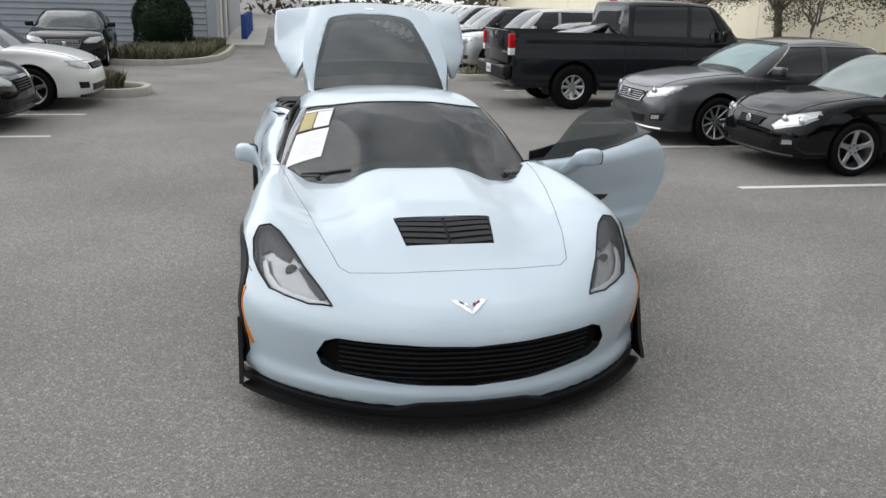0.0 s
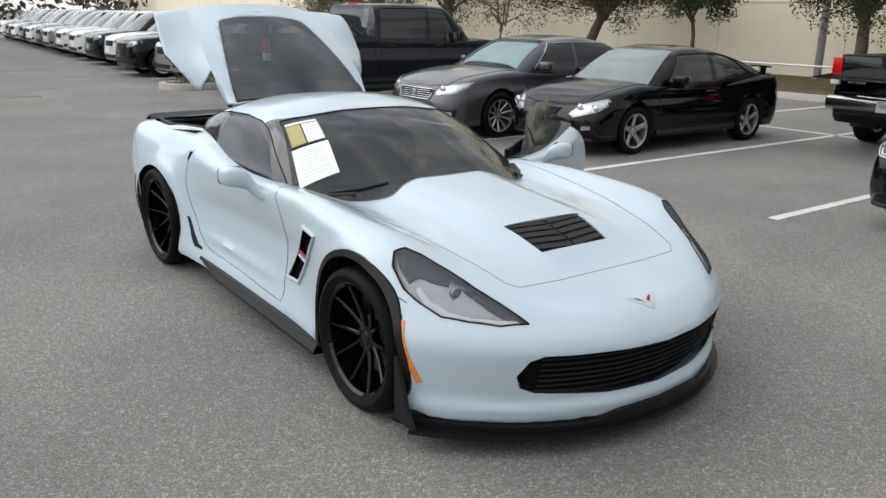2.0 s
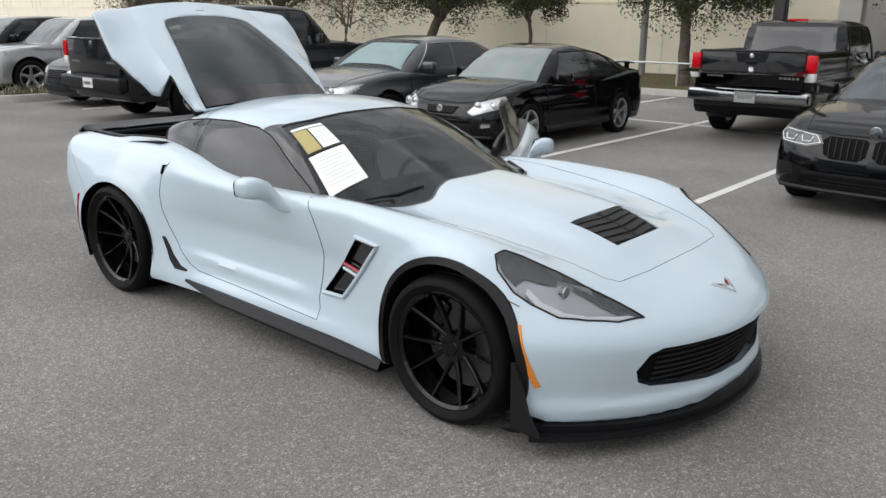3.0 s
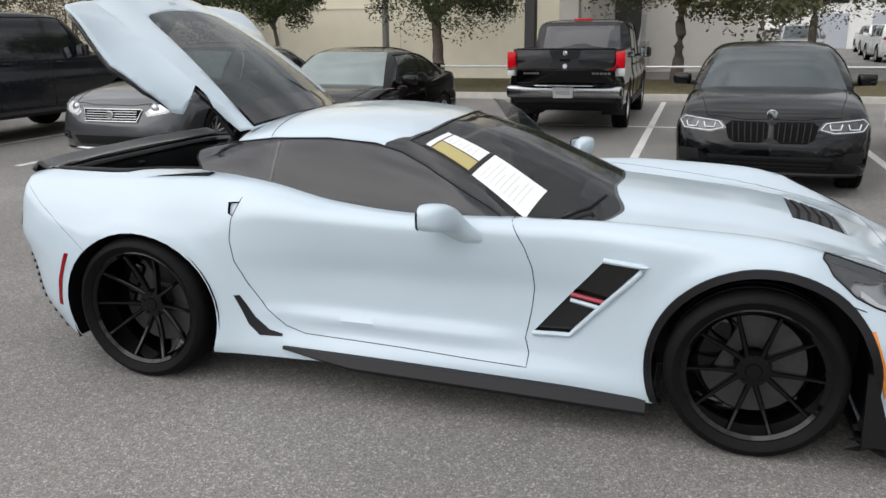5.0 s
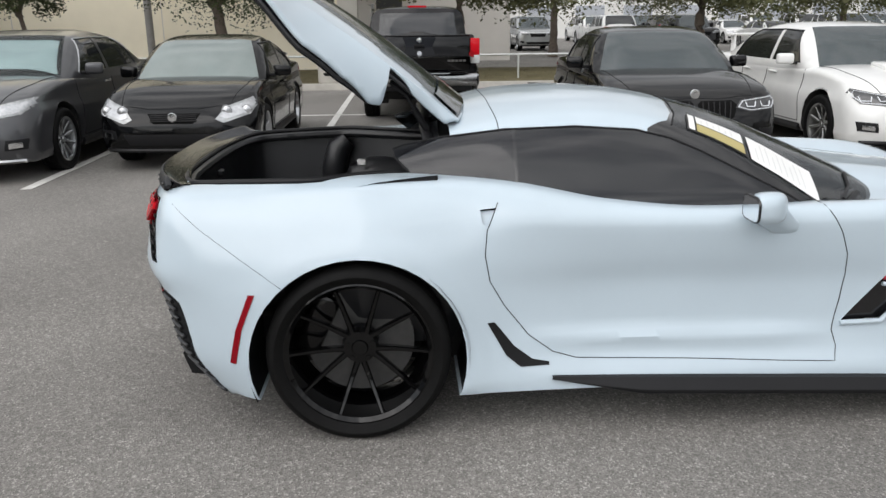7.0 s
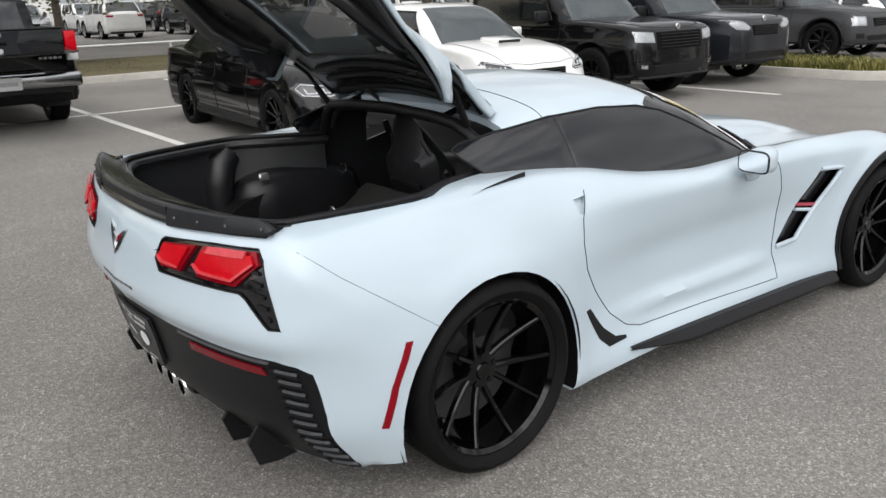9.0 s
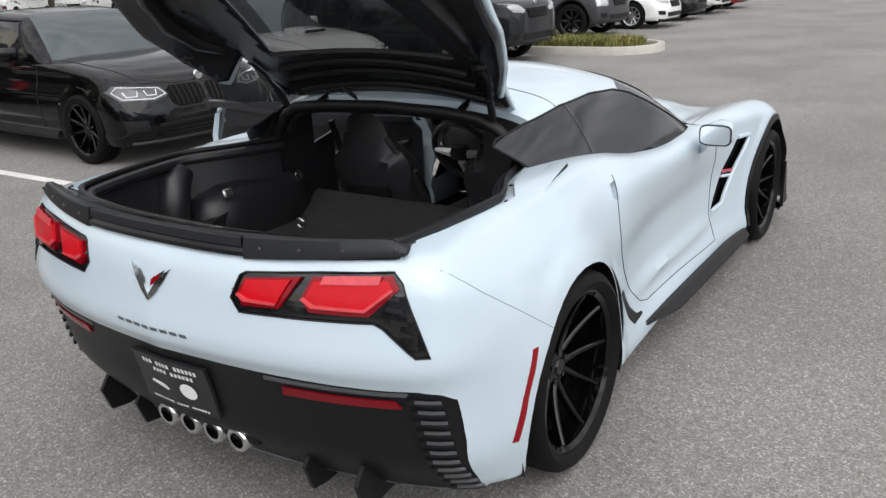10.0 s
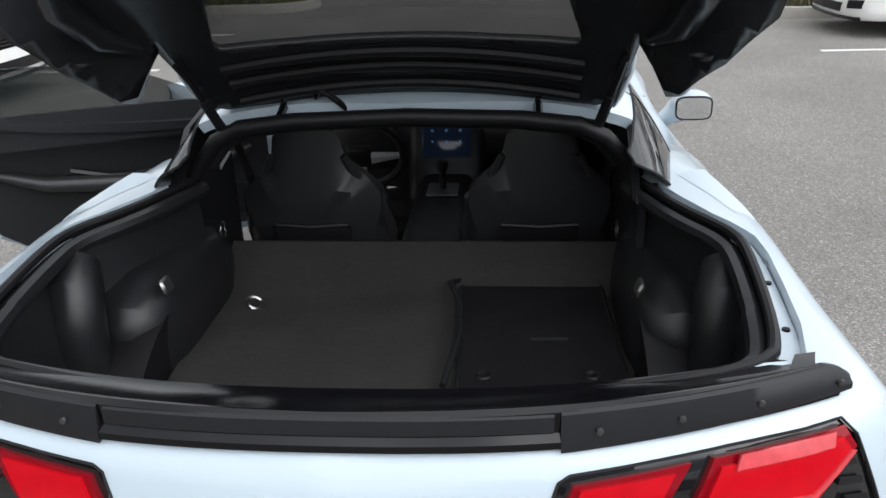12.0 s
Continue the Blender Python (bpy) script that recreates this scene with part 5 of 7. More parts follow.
mat_bm = slab(MATL, 0, .012, .004)
floor_mat = thing("floor_mat", pose(-.345, .93, .588, 0, 0, 2), "black carpet floor mat lying loose on the load floor", "floor mat")
part("weave", mat_bm, mat("black_pile", (.012, .012, .013), .98, spec=.1, vary=.3, scale=70, bump=.4, bump_scale=800), floor_mat)
part("binding", tube([(x, y, .010) for x, y in MATL], .006, 6, True), TRIM, floor_mat)
part("curled_edge", tube([(.20, .0, .012), (.235, .06, .03), (.205, .20, .035), (.20, .38, .04), (.235, .60, .02)], .009, 8), TRIM, floor_mat)
for x in (-.12, .14):
    part("eyelet", xf(lathe([(.008, .0), (.016, .004), (.02, 0)], 14, 'Z'), pose(x, .545, .014)), SATIN, floor_mat)
part("lettering", box((.10, .012, .002), (-.03, .37, .014)), STEEL, floor_mat)

# ---- cabin ----
tub = box((1.44, 1.44, .38), (0, .02, .37))
bmesh.ops.delete(tub, geom=[f for f in tub.faces if f.normal.z > .9 or f.normal.x > .9], context='FACES')
part("cabin_tub", tub, CARPET, car, "dark carpeted cabin floor", soft=0)
under = box((1.3, 1.3, .02), (0, 1.4, .4))
part("underfloor", under, CARPET, car, soft=0)
for s in sides:
    back = shell(lambda x, y, z: np.abs(x / (.235 - .118 * np.clip((z - .79) / .12, 0, 1) ** 1.2)) ** 4 + np.abs((y - .62 - (z - .6) * .30) / (.085 - .02 * np.clip((z - .8) / .2, 0, 1))) ** 3 + np.abs((z - .68) / .37) ** 6 - 1, .60, .66, .68, (.1, .1), .022, .05)
    for v in back.verts:
        v.co.x += s * .365
    seat = part("seat", back, SEATB, car, "black leather bucket seat")
    part("seat_pocket", merge(box((.25, .02, .12), (s * .365, .735, .64), .008, 2, pose(0, 0, 0, -16)), tube([(s * .365 - .12, .755, .705), (s * .365, .762, .70), (s * .365 + .12, .755, .705)], .007, 6)), SATIN, seat)
    for e in (-1, 1):
        part("seat_bolster", tube([(s * .365 + e * .215, .55, .45), (s * .365 + e * .225, .63, .65), (s * .365 + e * .215, .675, .77), (s * .365 + e * .155, .70, .84), (s * .365 + e * .115, .735, .93)], .03, 8, False, (1, 1.1, .9, .7, .4)), SEATB, seat)
    part("seat_cushion", box((.46, .5, .16), (s * .365, .32, .36), .06, 3), SEATB, seat)
    part("belt", tube([(s * .60, .70, .98), (s * .57, .66, .80), (s * .55, .60, .55)], .016, 4), SATIN, seat)
part("dashboard", shell(lambda x, y, z: np.abs(x / .72) ** 6 + np.abs((y + .52) / .26) ** 3 + np.abs((z - .70) / .17) ** 3 - 1, -.58, -.46, .70, (.5, .06), .05, .1), TRIM, car, "black dashboard")
part("instrument_hood", box((.36, .22, .13), (.36, -.36, .83), .05, 3), TRIM, car)
part("dash_console", box((.34, .12, .42), (0, -.27, .62), .04, 3, pose(0, 0, 0, 18)), TRIM, car)
part("screen", box((.21, .012, .16), (0, -.215, .72), .006, 2, pose(0, 0, 0, 18)), mat("lit_screen", (.008, .014, .03), .1, emit=.18), car, "dark blue touch screen")
for k in range(6):
    part("screen_icon", box((.016, .004, .016), (-.06 + .06 * (k % 3), -.2145 + .014 * (1 if k > 2 else 0) - .007, .755 - .045 * (k // 3)), .004, 1, pose(0, 0, 0, 18)), mat("screen_icon", (.06, .12, .22), .2, emit=.35) if k == 0 else bpy.data.materials["screen_icon"], car)
part("console", box((.24, .95, .30), (0, .20, .42), .05, 3), TRIM, car)
part("shifter", merge(tube([(0, .02, .56), (0, .04, .66)], .014, 8), xf(lathe([(0, .03), (.022, .02), (.026, 0), (.018, -.02)], 14, 'Z'), pose(0, .04, .68))), SATIN, car)
part("shift_plate", box((.13, .16, .008), (0, .03, .574), .004, 1), STEEL, car)
for x in (-.13, .13):
    part("air_vent", xf(lathe([(.03, 0), (.042, -.006), (.046, .0)], 18, 'Y'), pose(x * 4.2, -.29, .76)), CHROME, car)
mat("spoke_silver", (.62, .62, .63), .3, .5)
wheel_c = Matrix.Translation((.35, -.07, .70)) @ pose(0, 0, 0, 68)
sw = part("steering_wheel", xf(tube([(.178 * math.cos(a), .17 * math.sin(a), 0) for a in [k * math.pi / 18 for k in range(36)]], .017, 8, True), wheel_c), TRIM, car, "black leather steering wheel with metal spokes")
for a in (0, math.pi, -math.pi / 2):
    part("spoke", xf(tube([(.05 * math.cos(a), .05 * math.sin(a), -.028), (.165 * math.cos(a), .157 * math.sin(a), -.012)], .022, 6, False, (1.2, .6)), wheel_c), bpy.data.materials["spoke_silver"], sw)
part("airbag_pad", xf(box((.11, .10, .05), (0, 0, -.016), .02, 3), wheel_c), SATIN, sw)
part("rear_view_mirror", box((.22, .03, .06), (0, .02, 1.12), .012, 2), SATIN, car)
for s in sides:
    part("pedal", box((.07, .02, .10), (.36 + s * .07, -.55, .36), .008, 1, pose(0, 0, 0, -30)), STEEL, car)

# price sheets behind the windscreen
TLc, TRc, MLc, MRc, BLc, BRc = (-.606, .055), (-.415, .0), (-.672, -.180), (-.470, -.232), (-.755, -.438), (-.540, -.490)


def on_card(a, b, c, d, u, v):
    return tuple((a[i] * (1 - u) + b[i] * u) * (1 - v) + (c[i] * (1 - u) + d[i] * u) * v for i in (0, 1))


def card_patch(name, box4, m, parent, off, upper=True, label=""):
    u0, v0, u1, v1 = box4
    q = (TLc, TRc, MLc, MRc) if upper else (MLc, MRc, BLc, BRc)
    return part(name, patch(can_bvh, [on_card(*q, u0, v0), on_card(*q, u1, v0), on_card(*q, u1, v1), on_card(*q, u0, v1)], (0, 1), 1, off), m, parent, label)


card = card_patch("price_card", (0, 0, 1, .98), INK, car, .003, True, "price sheet with a gold panel")
card_patch("gold_panel", (.04, .16, .44, .93), mat("gold_print", (.45, .38, .16), .6), card, .006)
card_patch("white_panel", (.48, .16, .96, .93), PAPER, card, .006)
card_patch("header_panel", (.04, .03, .96, .13), PAPER, card, .006)
sheet = card_patch("price_sheet", (0, .02, 1, 1), PAPER, car, .004, False, "white printed price sheet")
mat("grey_ink", (.66, .66, .65), .7)
for k in range(9):
    card_patch("text_line", (.12, .12 + .085 * k, .85 if k % 3 else .6, .135 + .085 * k), bpy.data.materials["grey_ink"], sheet, .0048, False)
for k in range(6):
    card_patch("text_line", (.54, .24 + .1 * k, .9 if k % 2 else .75, .26 + .1 * k), bpy.data.materials["grey_ink"], card, .0068)
part("wiper", tube(drape(can_bvh, [(-.66, -.58), (-.52, -.675), (-.38, -.725)], (0, 1), 1, .006, .05), .007, 5), SATIN, car)
for s in sides:
    part("cowl", tube(drape(can_bvh, [(s * .735, -.47), (s * .68, -.59), (s * .56, -.69)], (0, 1), 1, .0, .05), .018, 8), SATIN, car, "black cowl at the foot of the windscreen")


# ---- ground and setting ----
def noise_ground(material_name, a, b, scale, rough=0.95, bump=0.5):
    m = mat(material_name, a, rough, spec=0.2, vary=0.35, scale=scale, bump=bump, bump_scale=scale * 6)
    return m


CONCRETE = mat("pale_concrete", (.42, .40, .36), .9, vary=.18, scale=6, bump=.3, bump_scale=90)
LINE = mat("worn_white_line_paint", (.62, .61, .58), .75, vary=.16, scale=14, bump=.3, bump_scale=160)
TURF = noise_ground("dry_turf", (.115, .10, .055), None, 3.0)
g = bmesh.new()
bmesh.ops.create_grid(g, x_segments=2, y_segments=2, size=700)
ground = part("ground", g, ASPHALT, None, soft=0)
tagged(ground, "grey asphalt car park with exposed pale stones", "ground", kind="structure")


def stripe(x0, y0, x1, y1, w=0.105):
    d = Vector((x1 - x0, y1 - y0, 0))
    bm = box((d.length, w, .004), (0, 0, 0))
    xf(bm, Matrix.Translation(((x0 + x1) / 2, (y0 + y1) / 2, .003)) @ pose(0, 0, 0, 0, 0, math.degrees(math.atan2(d.y, d.x))))
    ob = part("stall_line", bm, LINE, None, soft=0)
    return tagged(ob, "worn white painted parking stall line", "road marking", "parking stall lines", "structure")


for y0 in (-8.55, -5.85, -3.25, -.34, 2.32, 4.85, 7.1, 9.0):
    stripe(4.05 if y0 > -5 else 3.75, y0, 15.0 if -4 < y0 < 5 else 9.4, y0 + .04)
stripe(10.05, -3.0, 10.15, 4.9)
for y0 in (-6.4, 3.7, 6.0, 8.12):
    stripe(-3.75, y0, -8.6, y0 - .05)
for y0 in (12.0, 17.9, 20.5, 23.2, 25.8):
    stripe(4.1, y0, 9.2, y0 + .05)
drain = thing("storm_drain", pose(.25, 14.17, 0), "rusty steel slotted storm drain grate set in asphalt", "drain")
part("frame", merge(box((.98, .34, .008), (0, 0, .004)), ), CONCRETE, drain)
for k in range(13):
    part("bar", box((.04, .24, .012), (-.42 + .07 * k, 0, .012), .003, 1), mat("rusty_iron", (.09, .075, .06), .8, .3, vary=.3, scale=30) if k == 0 else bpy.data.materials["rusty_iron"], drain)


def kerb_loop(name, pts, label, w=.15, h=.15, closed=True):
    """A raised concrete kerb along a path."""
    bm = bmesh.new()
    n = len(pts)
    rows = []
    for i, (x, y) in enumerate(pts):
        a = Vector((*pts[i - 1], 0)) if closed or i > 0 else Vector((x, y, 0))
        b = Vector((*pts[(i + 1) % n], 0)) if closed or i < n - 1 else Vector((x, y, 0))
        d = (b - a).normalized()
        q = Vector((-d.y, d.x, 0)) * w / 2
        p = Vector((x, y, 0))
        rows.append([bm.verts.new(p + q * k + Vector((0, 0, z))) for k, z in ((-1, -.02), (-.92, h * .8), (-.75, h), (.8, h), (1, h * .85), (1, -.02))])
    for i in range(n if closed else n - 1):
        A, B = rows[i], rows[(i + 1) % n]
        for k in range(5):
            bm.faces.new((A[k], A[k + 1], B[k + 1], B[k]))
    return tagged(part(name, bm, CONCRETE, None, soft=50), label, "kerb", kind="structure")


def rounded(x0, y0, x1, y1, r, n=8):
    out = []
    for cx, cy, a in ((x1 - r, y1 - r, 0), (x0 + r, y1 - r, 90), (x0 + r, y0 + r, 180), (x1 - r, y0 + r, 270)):
        for k in range(n + 1):
            t = radians(a + 90 * k / n)
            out.append((cx + r * math.cos(t), cy + r * math.sin(t)))
    return out


def blades(name, area, count, h, mats, label, seed, z0=.1, spread=.5):
    """Low planting: many small upright leaves inside an outline."""
    rng = random.Random(seed)
    bm = bmesh.new()
    xs, ys = [p[0] for p in area], [p[1] for p in area]
    done = 0
    while done < count:
        x, y = rng.uniform(min(xs), max(xs)), rng.uniform(min(ys), max(ys))
        if not in_poly(area, x, y):
            continue
        done += 1
        a, hh, w = rng.uniform(0, 6.283), h * rng.uniform(.45, 1.1), h * rng.uniform(.025, .06)
        lean = Vector((math.cos(a), math.sin(a), 0)) * hh * spread * rng.uniform(.2, 1)
        q = Vector((-math.sin(a), math.cos(a), 0)) * w
        p = Vector((x, y, z0))
        v = [bm.verts.new(c) for c in (p - q * .6, p + q * .6, p + lean * .4 + q + Vector((0, 0, hh * .6)), p + lean + Vector((0, 0, hh)), p + lean * .4 - q + Vector((0, 0, hh * .6)))]
        bm.faces.new(v)
    ob = part(name, bm, mats, None, soft=0)
    return tagged(ob, label, "planting", kind="stuff")


def leaf_mat(name, c0, c1):
    m = mat(name, c0, .6, spec=.3)
    nt = m.node_tree
    geo = nt.nodes.new("ShaderNodeNewGeometry")
    mx = nt.nodes.new("ShaderNodeMixRGB")
    mx.inputs[1].default_value, mx.inputs[2].default_value = (*c0, 1), (*c1, 1)
    nt.links.new(geo.outputs["Random Per Island"], mx.inputs[0])
    nt.links.new(mx.outputs[0], nt.nodes["Principled BSDF"].inputs["Base Color"])
    return m


LEAF = leaf_mat("oak_leaf", (.020, .030, .011), (.075, .090, .036))
LEAF2 = leaf_mat("olive_leaf", (.05, .06, .022), (.13, .13, .06))
LEAF3 = leaf_mat("cypress_leaf", (.010, .022, .012), (.028, .05, .026))
TWIG = leaf_mat("bare_twig", (.10, .075, .055), (.17, .13, .10))
GRASSY = leaf_mat("island_grass", (.07, .09, .02), (.26, .22, .07))
BUSHY = leaf_mat("dry_shrub", (.08, .085, .045), (.19, .17, .11))
BARK = mat("grey_oak_bark", (.13, .105, .085), .95, vary=.35, scale=14, bump=.8, bump_scale=45)


def tree(at, h, trunk_r, fork, crown_r, crown_z, leaves, leaf, size, seed, label, lean=(0, 0), bare=.25):
    """A tapered trunk with limbs and a ragged crown of small leaves in clumps."""
    rng = random.Random(seed)
    root = thing("tree", pose(*at), label, "tree")
    bm = bmesh.new()
    n = 7
    pts = [Vector((lean[0] * (k / n) ** 2 + rng.uniform(-.03, .03), lean[1] * (k / n) ** 2 + rng.uniform(-.03, .03), fork * k / n)) for k in range(n + 1)]
    bm = merge(bm, tube(pts, trunk_r, 12, False, [1.35, 1.08] + [1 - .3 * k / n for k in range(2, n + 1)]))
    tips = []
    limbs = bmesh.new()
    for k in range(9):
        a = 6.283 * k / 9 + rng.uniform(-.3, .3)
        out = crown_r * rng.uniform(.55, .95)
        top = crown_z + rng.uniform(-.25, .6) * (h - crown_z)
        p0 = pts[-1] - Vector((0, 0, rng.uniform(0, .25) * fork * .3))
        seg = [p0 + (Vector((math.cos(a) * out, math.sin(a) * out, top - p0.z)) * s) + Vector((rng.uniform(-.1, .1), rng.uniform(-.1, .1), .25 * math.sin(3.14 * s))) for s in (0, .25, .5, .75, 1)]
        limbs = merge(limbs, tube(seg, trunk_r * .42, 7, False, (1, .75, .5, .32, .15)))
        tips += [(seg[3], .6), (seg[4], 1), (seg[2], .35)]
        for j in range(3):
            q0 = seg[1 + j]
            a2 = a + rng.uniform(-1.2, 1.2)
            q1 = q0 + Vector((math.cos(a2), math.sin(a2), rng.uniform(-.25, .7))) * crown_r * .4
            limbs = merge(limbs, tube([q0, (q0 + q1) / 2 + Vector((0, 0, .06)), q1], trunk_r * .16, 5, False, (1, .6, .25)))
            tips += [(q1, .9)]
    part("trunk", merge(bm, limbs), BARK, root)
    cl = []
    for p, wgt in tips:
        for j in range(2):
            cl.append((p + Vector((rng.gauss(0, .28), rng.gauss(0, .28), rng.gauss(0, .2))) * crown_r * .45, crown_r * rng.uniform(.16, .34) * (.6 + .4 * wgt)))
    for j in range(14):
        a, r = rng.uniform(0, 6.283), crown_r * math.sqrt(rng.random()) * .9
        cl.append((pts[-1] * .2 + Vector((math.cos(a) * r, math.sin(a) * r, crown_z + rng.uniform(-.1, .9) * (h - crown_z))), crown_r * rng.uniform(.2, .36)))
    g = np.random.default_rng(seed)
    ctr, rad = np.array([tuple(c[0]) for c in cl]), np.array([c[1] for c in cl])
    pick = g.integers(0, len(cl), leaves)
    unit = lambda a: a / np.linalg.norm(a, axis=1, keepdims=True)
    P = ctr[pick] + unit(g.normal(size=(leaves, 3)) * (1, 1, .75)) * (rad[pick] * g.random(leaves) ** .45)[:, None]
    U = unit(g.normal(size=(leaves, 3)) * (1, 1, .6))
    Wd = unit(np.cross(U, g.normal(size=(leaves, 3))))
    S = (size * g.uniform(.6, 1.3, leaves))[:, None]
    co = np.stack((P - U * S, P + Wd * S * .5, P + U * S, P - Wd * S * .5), 1).reshape(-1, 3)
    me = bpy.data.meshes.new("crown")
    me.from_pydata(co.tolist(), [], np.arange(4 * leaves).reshape(-1, 4).tolist())
    me.materials.append(leaf)
    cr = new("crown", me)
    cr.parent = root
    return root


# kerb, verge, fence and wall behind the parked row
KX = 15.35
kerb_loop("kerb_east", [(KX, 40), (KX, 8), (KX, 5), (KX + .05, 0), (KX + .1, -5), (KX + .15, -30), (KX + .2, -80)], "long pale concrete kerb behind the stalls", closed=False)
verge = part("verge", box((5.9, 122, .15), (KX + .08 + 2.95, -19.5, .065)), TURF, None, soft=0)
tagged(verge, "strip of dry brown grass behind the kerb", "verge", kind="structure")
blades("verge_grass", [(KX + .15, -25), (KX + 5.7, -25), (KX + 5.7, 26), (KX + .15, 26)], 9000, .07, TURF, "short dry verge grass", 5, .14)
WALLP = mat("cream_stucco", (.90, .83, .66), .9, vary=.05, scale=2.0, bump=.2, bump_scale=60)
WALLG = mat("grey_stucco", (.66, .63, .58), .9, vary=.05, scale=2.0, bump=.2, bump_scale=60)
wall = part("wall_east", box((.4, 80, 9), (21.7, 43.0, 4.5)), WALLP, None, soft=0)
tagged(wall, "cream stucco warehouse wall with recessed panels", "wall", kind="structure")
for k in range(14):
    y = 6.2 + 4.4 * k
    for z in (2.35, 5.2):
        fr = merge(*[box(s, p) for s, p in (((.018, 3.3, .05), (21.485, y, z)), ((.03, 3.3, .05), (21.485, y, z + 2.2)), ((.03, .05, 2.15), (21.485, y - 1.625, z + 1.1)), ((.03, .05, 2.15), (21.485, y + 1.625, z + 1.1)))])
        part("wall_panel", fr, WALLP, wall, soft=0)
    part("wall_joint", box((.012, .025, 9), (21.495, y + 2.2, 4.5)), WALLG, wall, soft=0)
part("pilaster", box((.5, .6, 9), (21.6, 2.9, 4.5), .02, 1), WALLG, wall, soft=0)
wall2 = part("wall_recess", box((.4, 7.0, 9), (29.0, 0.6, 4.5)), WALLG, None, soft=0)
tagged(wall2, "grey stucco wall of the set-back wing", "wall", kind="structure")
wall3 = part("wall_return", box((7.0, .4, 9), (25.3, 3.3, 4.5)), WALLG, None, soft=0)
tagged(wall3, "grey return wall beside the stair", "wall", kind="structure")
part("service_door", box((.06, 1.0, 2.1), (28.78, 1.8, 2.0)), mat("dark_door", (.05, .05, .05), .5), wall2)
part("canopy", box((1.2, 2.0, .12), (28.4, 1.8, 3.4)), SATIN, wall2)
stair = thing("steel_stair", pose(24.5, 1.7, .1), "grey steel stair with railings against the grey wall", "stairs")
for k in range(6):
    part("step", box((.3, 1.3, .05), (.3 * k, 0, .17 + .17 * k), .005, 1), CONCRETE, stair)
part("landing", box((1.8, 1.6, 1.1), (2.6, 0, .55), .01, 1), CONCRETE, stair)
for s in (-1, 1):
    part("rail", tube([(-.1, s * .66, .95), (1.6, s * .66, 2.0), (3.4, s * .66, 2.05)], .025, 8), ALLOY, stair)
    for k in range(12):
        x = .1 + .28 * k
        part("baluster", tube([(x, s * .66, .3 + min(.62 * x, 1.0) * .6), (x, s * .66, .98 + min(.62 * x, 1.05))], .009, 5), ALLOY, stair)
RAILW = mat("galvanised_rail", (.55, .56, .55), .45, .6, vary=.1, scale=12)
fence = thing("rail_fence", pose(16.6, 0, .13), "low galvanised pipe rail fence on the verge", "fence")
for k in range(24):
    y = -40 + 2.4 * k
    if y < 9.5:
        part("post", tube([(0, y, 0), (0, y, .58)], .024, 8), RAILW, fence)
for y0, y1 in ((-40, 9.4),):
    for z in (.58,):
        part("rail", tube([(0, y0 + (y1 - y0) * k / 20, z) for k in range(21)], .026, 8), RAILW, fence)
pole = thing("light_pole", pose(15.9, 2.95, .12), "square dark bronze car park light pole", "lamp post")
part("shaft", box((.26, .26, 8.0), (0, 0, 4.0), .02, 1), mat("bronze_pole", (.035, .032, .03), .5, .3), pole)
part("base", lathe([(.0, .0), (.32, 0), (.32, .55), (.28, .6), (0, .6)], 20, 'Z'), CONCRETE, pole)
part("box", box((.35, .9, .35), (0, -.5, 3.4), .02, 1), SATIN, pole)
spole = thing("utility_pole", pose(20.2, 8.4, .12), "thin grey steel utility pole beside the wall", "pole")
part("shaft", tube([(0, 0, 0), (0, 0, 7.5)], .11, 12, False, (1.0, .85)), mat("grey_pole", (.30, .29, .28), .6, .3, vary=.15), spole)

for at, h, r, fork, cr, cz, nl, ln, sd in (((17.2, 5.7, .12), 6.4, .17, 1.9, 2.6, 2.75, 5200, (.2, .2), 1), ((17.0, 10.4, .12), 4.6, .07, 1.7, 1.35, 2.5, 2600, (0, .1), 2), ((17.4, 14.9, .12), 6.6, .20, 1.7, 3.0, 2.9, 5600, (.3, -.3), 3),
                                           ((16.8, 21.5, .12), 6.5, .18, 1.9, 2.9, 2.6, 5000, (0, .2), 4), ((17.2, 28.0, .12), 6.5, .2, 2.0, 3.0, 2.8, 4500, (0, 0), 5)):
    tree(at, h, r, fork, cr, cz, int(nl * 9), LEAF, .042, sd, "live oak with dark green leaves on the verge", ln)
for k, (x, y, h) in enumerate(((20.6, -.4, 7.5), (23.5, -8.5, 7.0), (22.5, -16.0, 7.0), (31, -5.0, 8), (33, -12, 8), (36, -20, 8), (30, -27, 7.5))):
    tree((x, y, .12 if x < 21 else 0), h, .17 if k == 0 else .18, 2.3, 3.3, 3.1, 24000, LEAF2, .07, 20 + k, "olive-green oak beyond the rail fence")
for k, (x, y) in enumerate(((12.6, 13.6), (11.0, 17.3), (12.5, 24.5))):
    tree((x, y, 0), 4.6, .06, 1.6, 1.3, 2.0, 1600, TWIG, .035, 40 + k, "slender half-bare young tree")


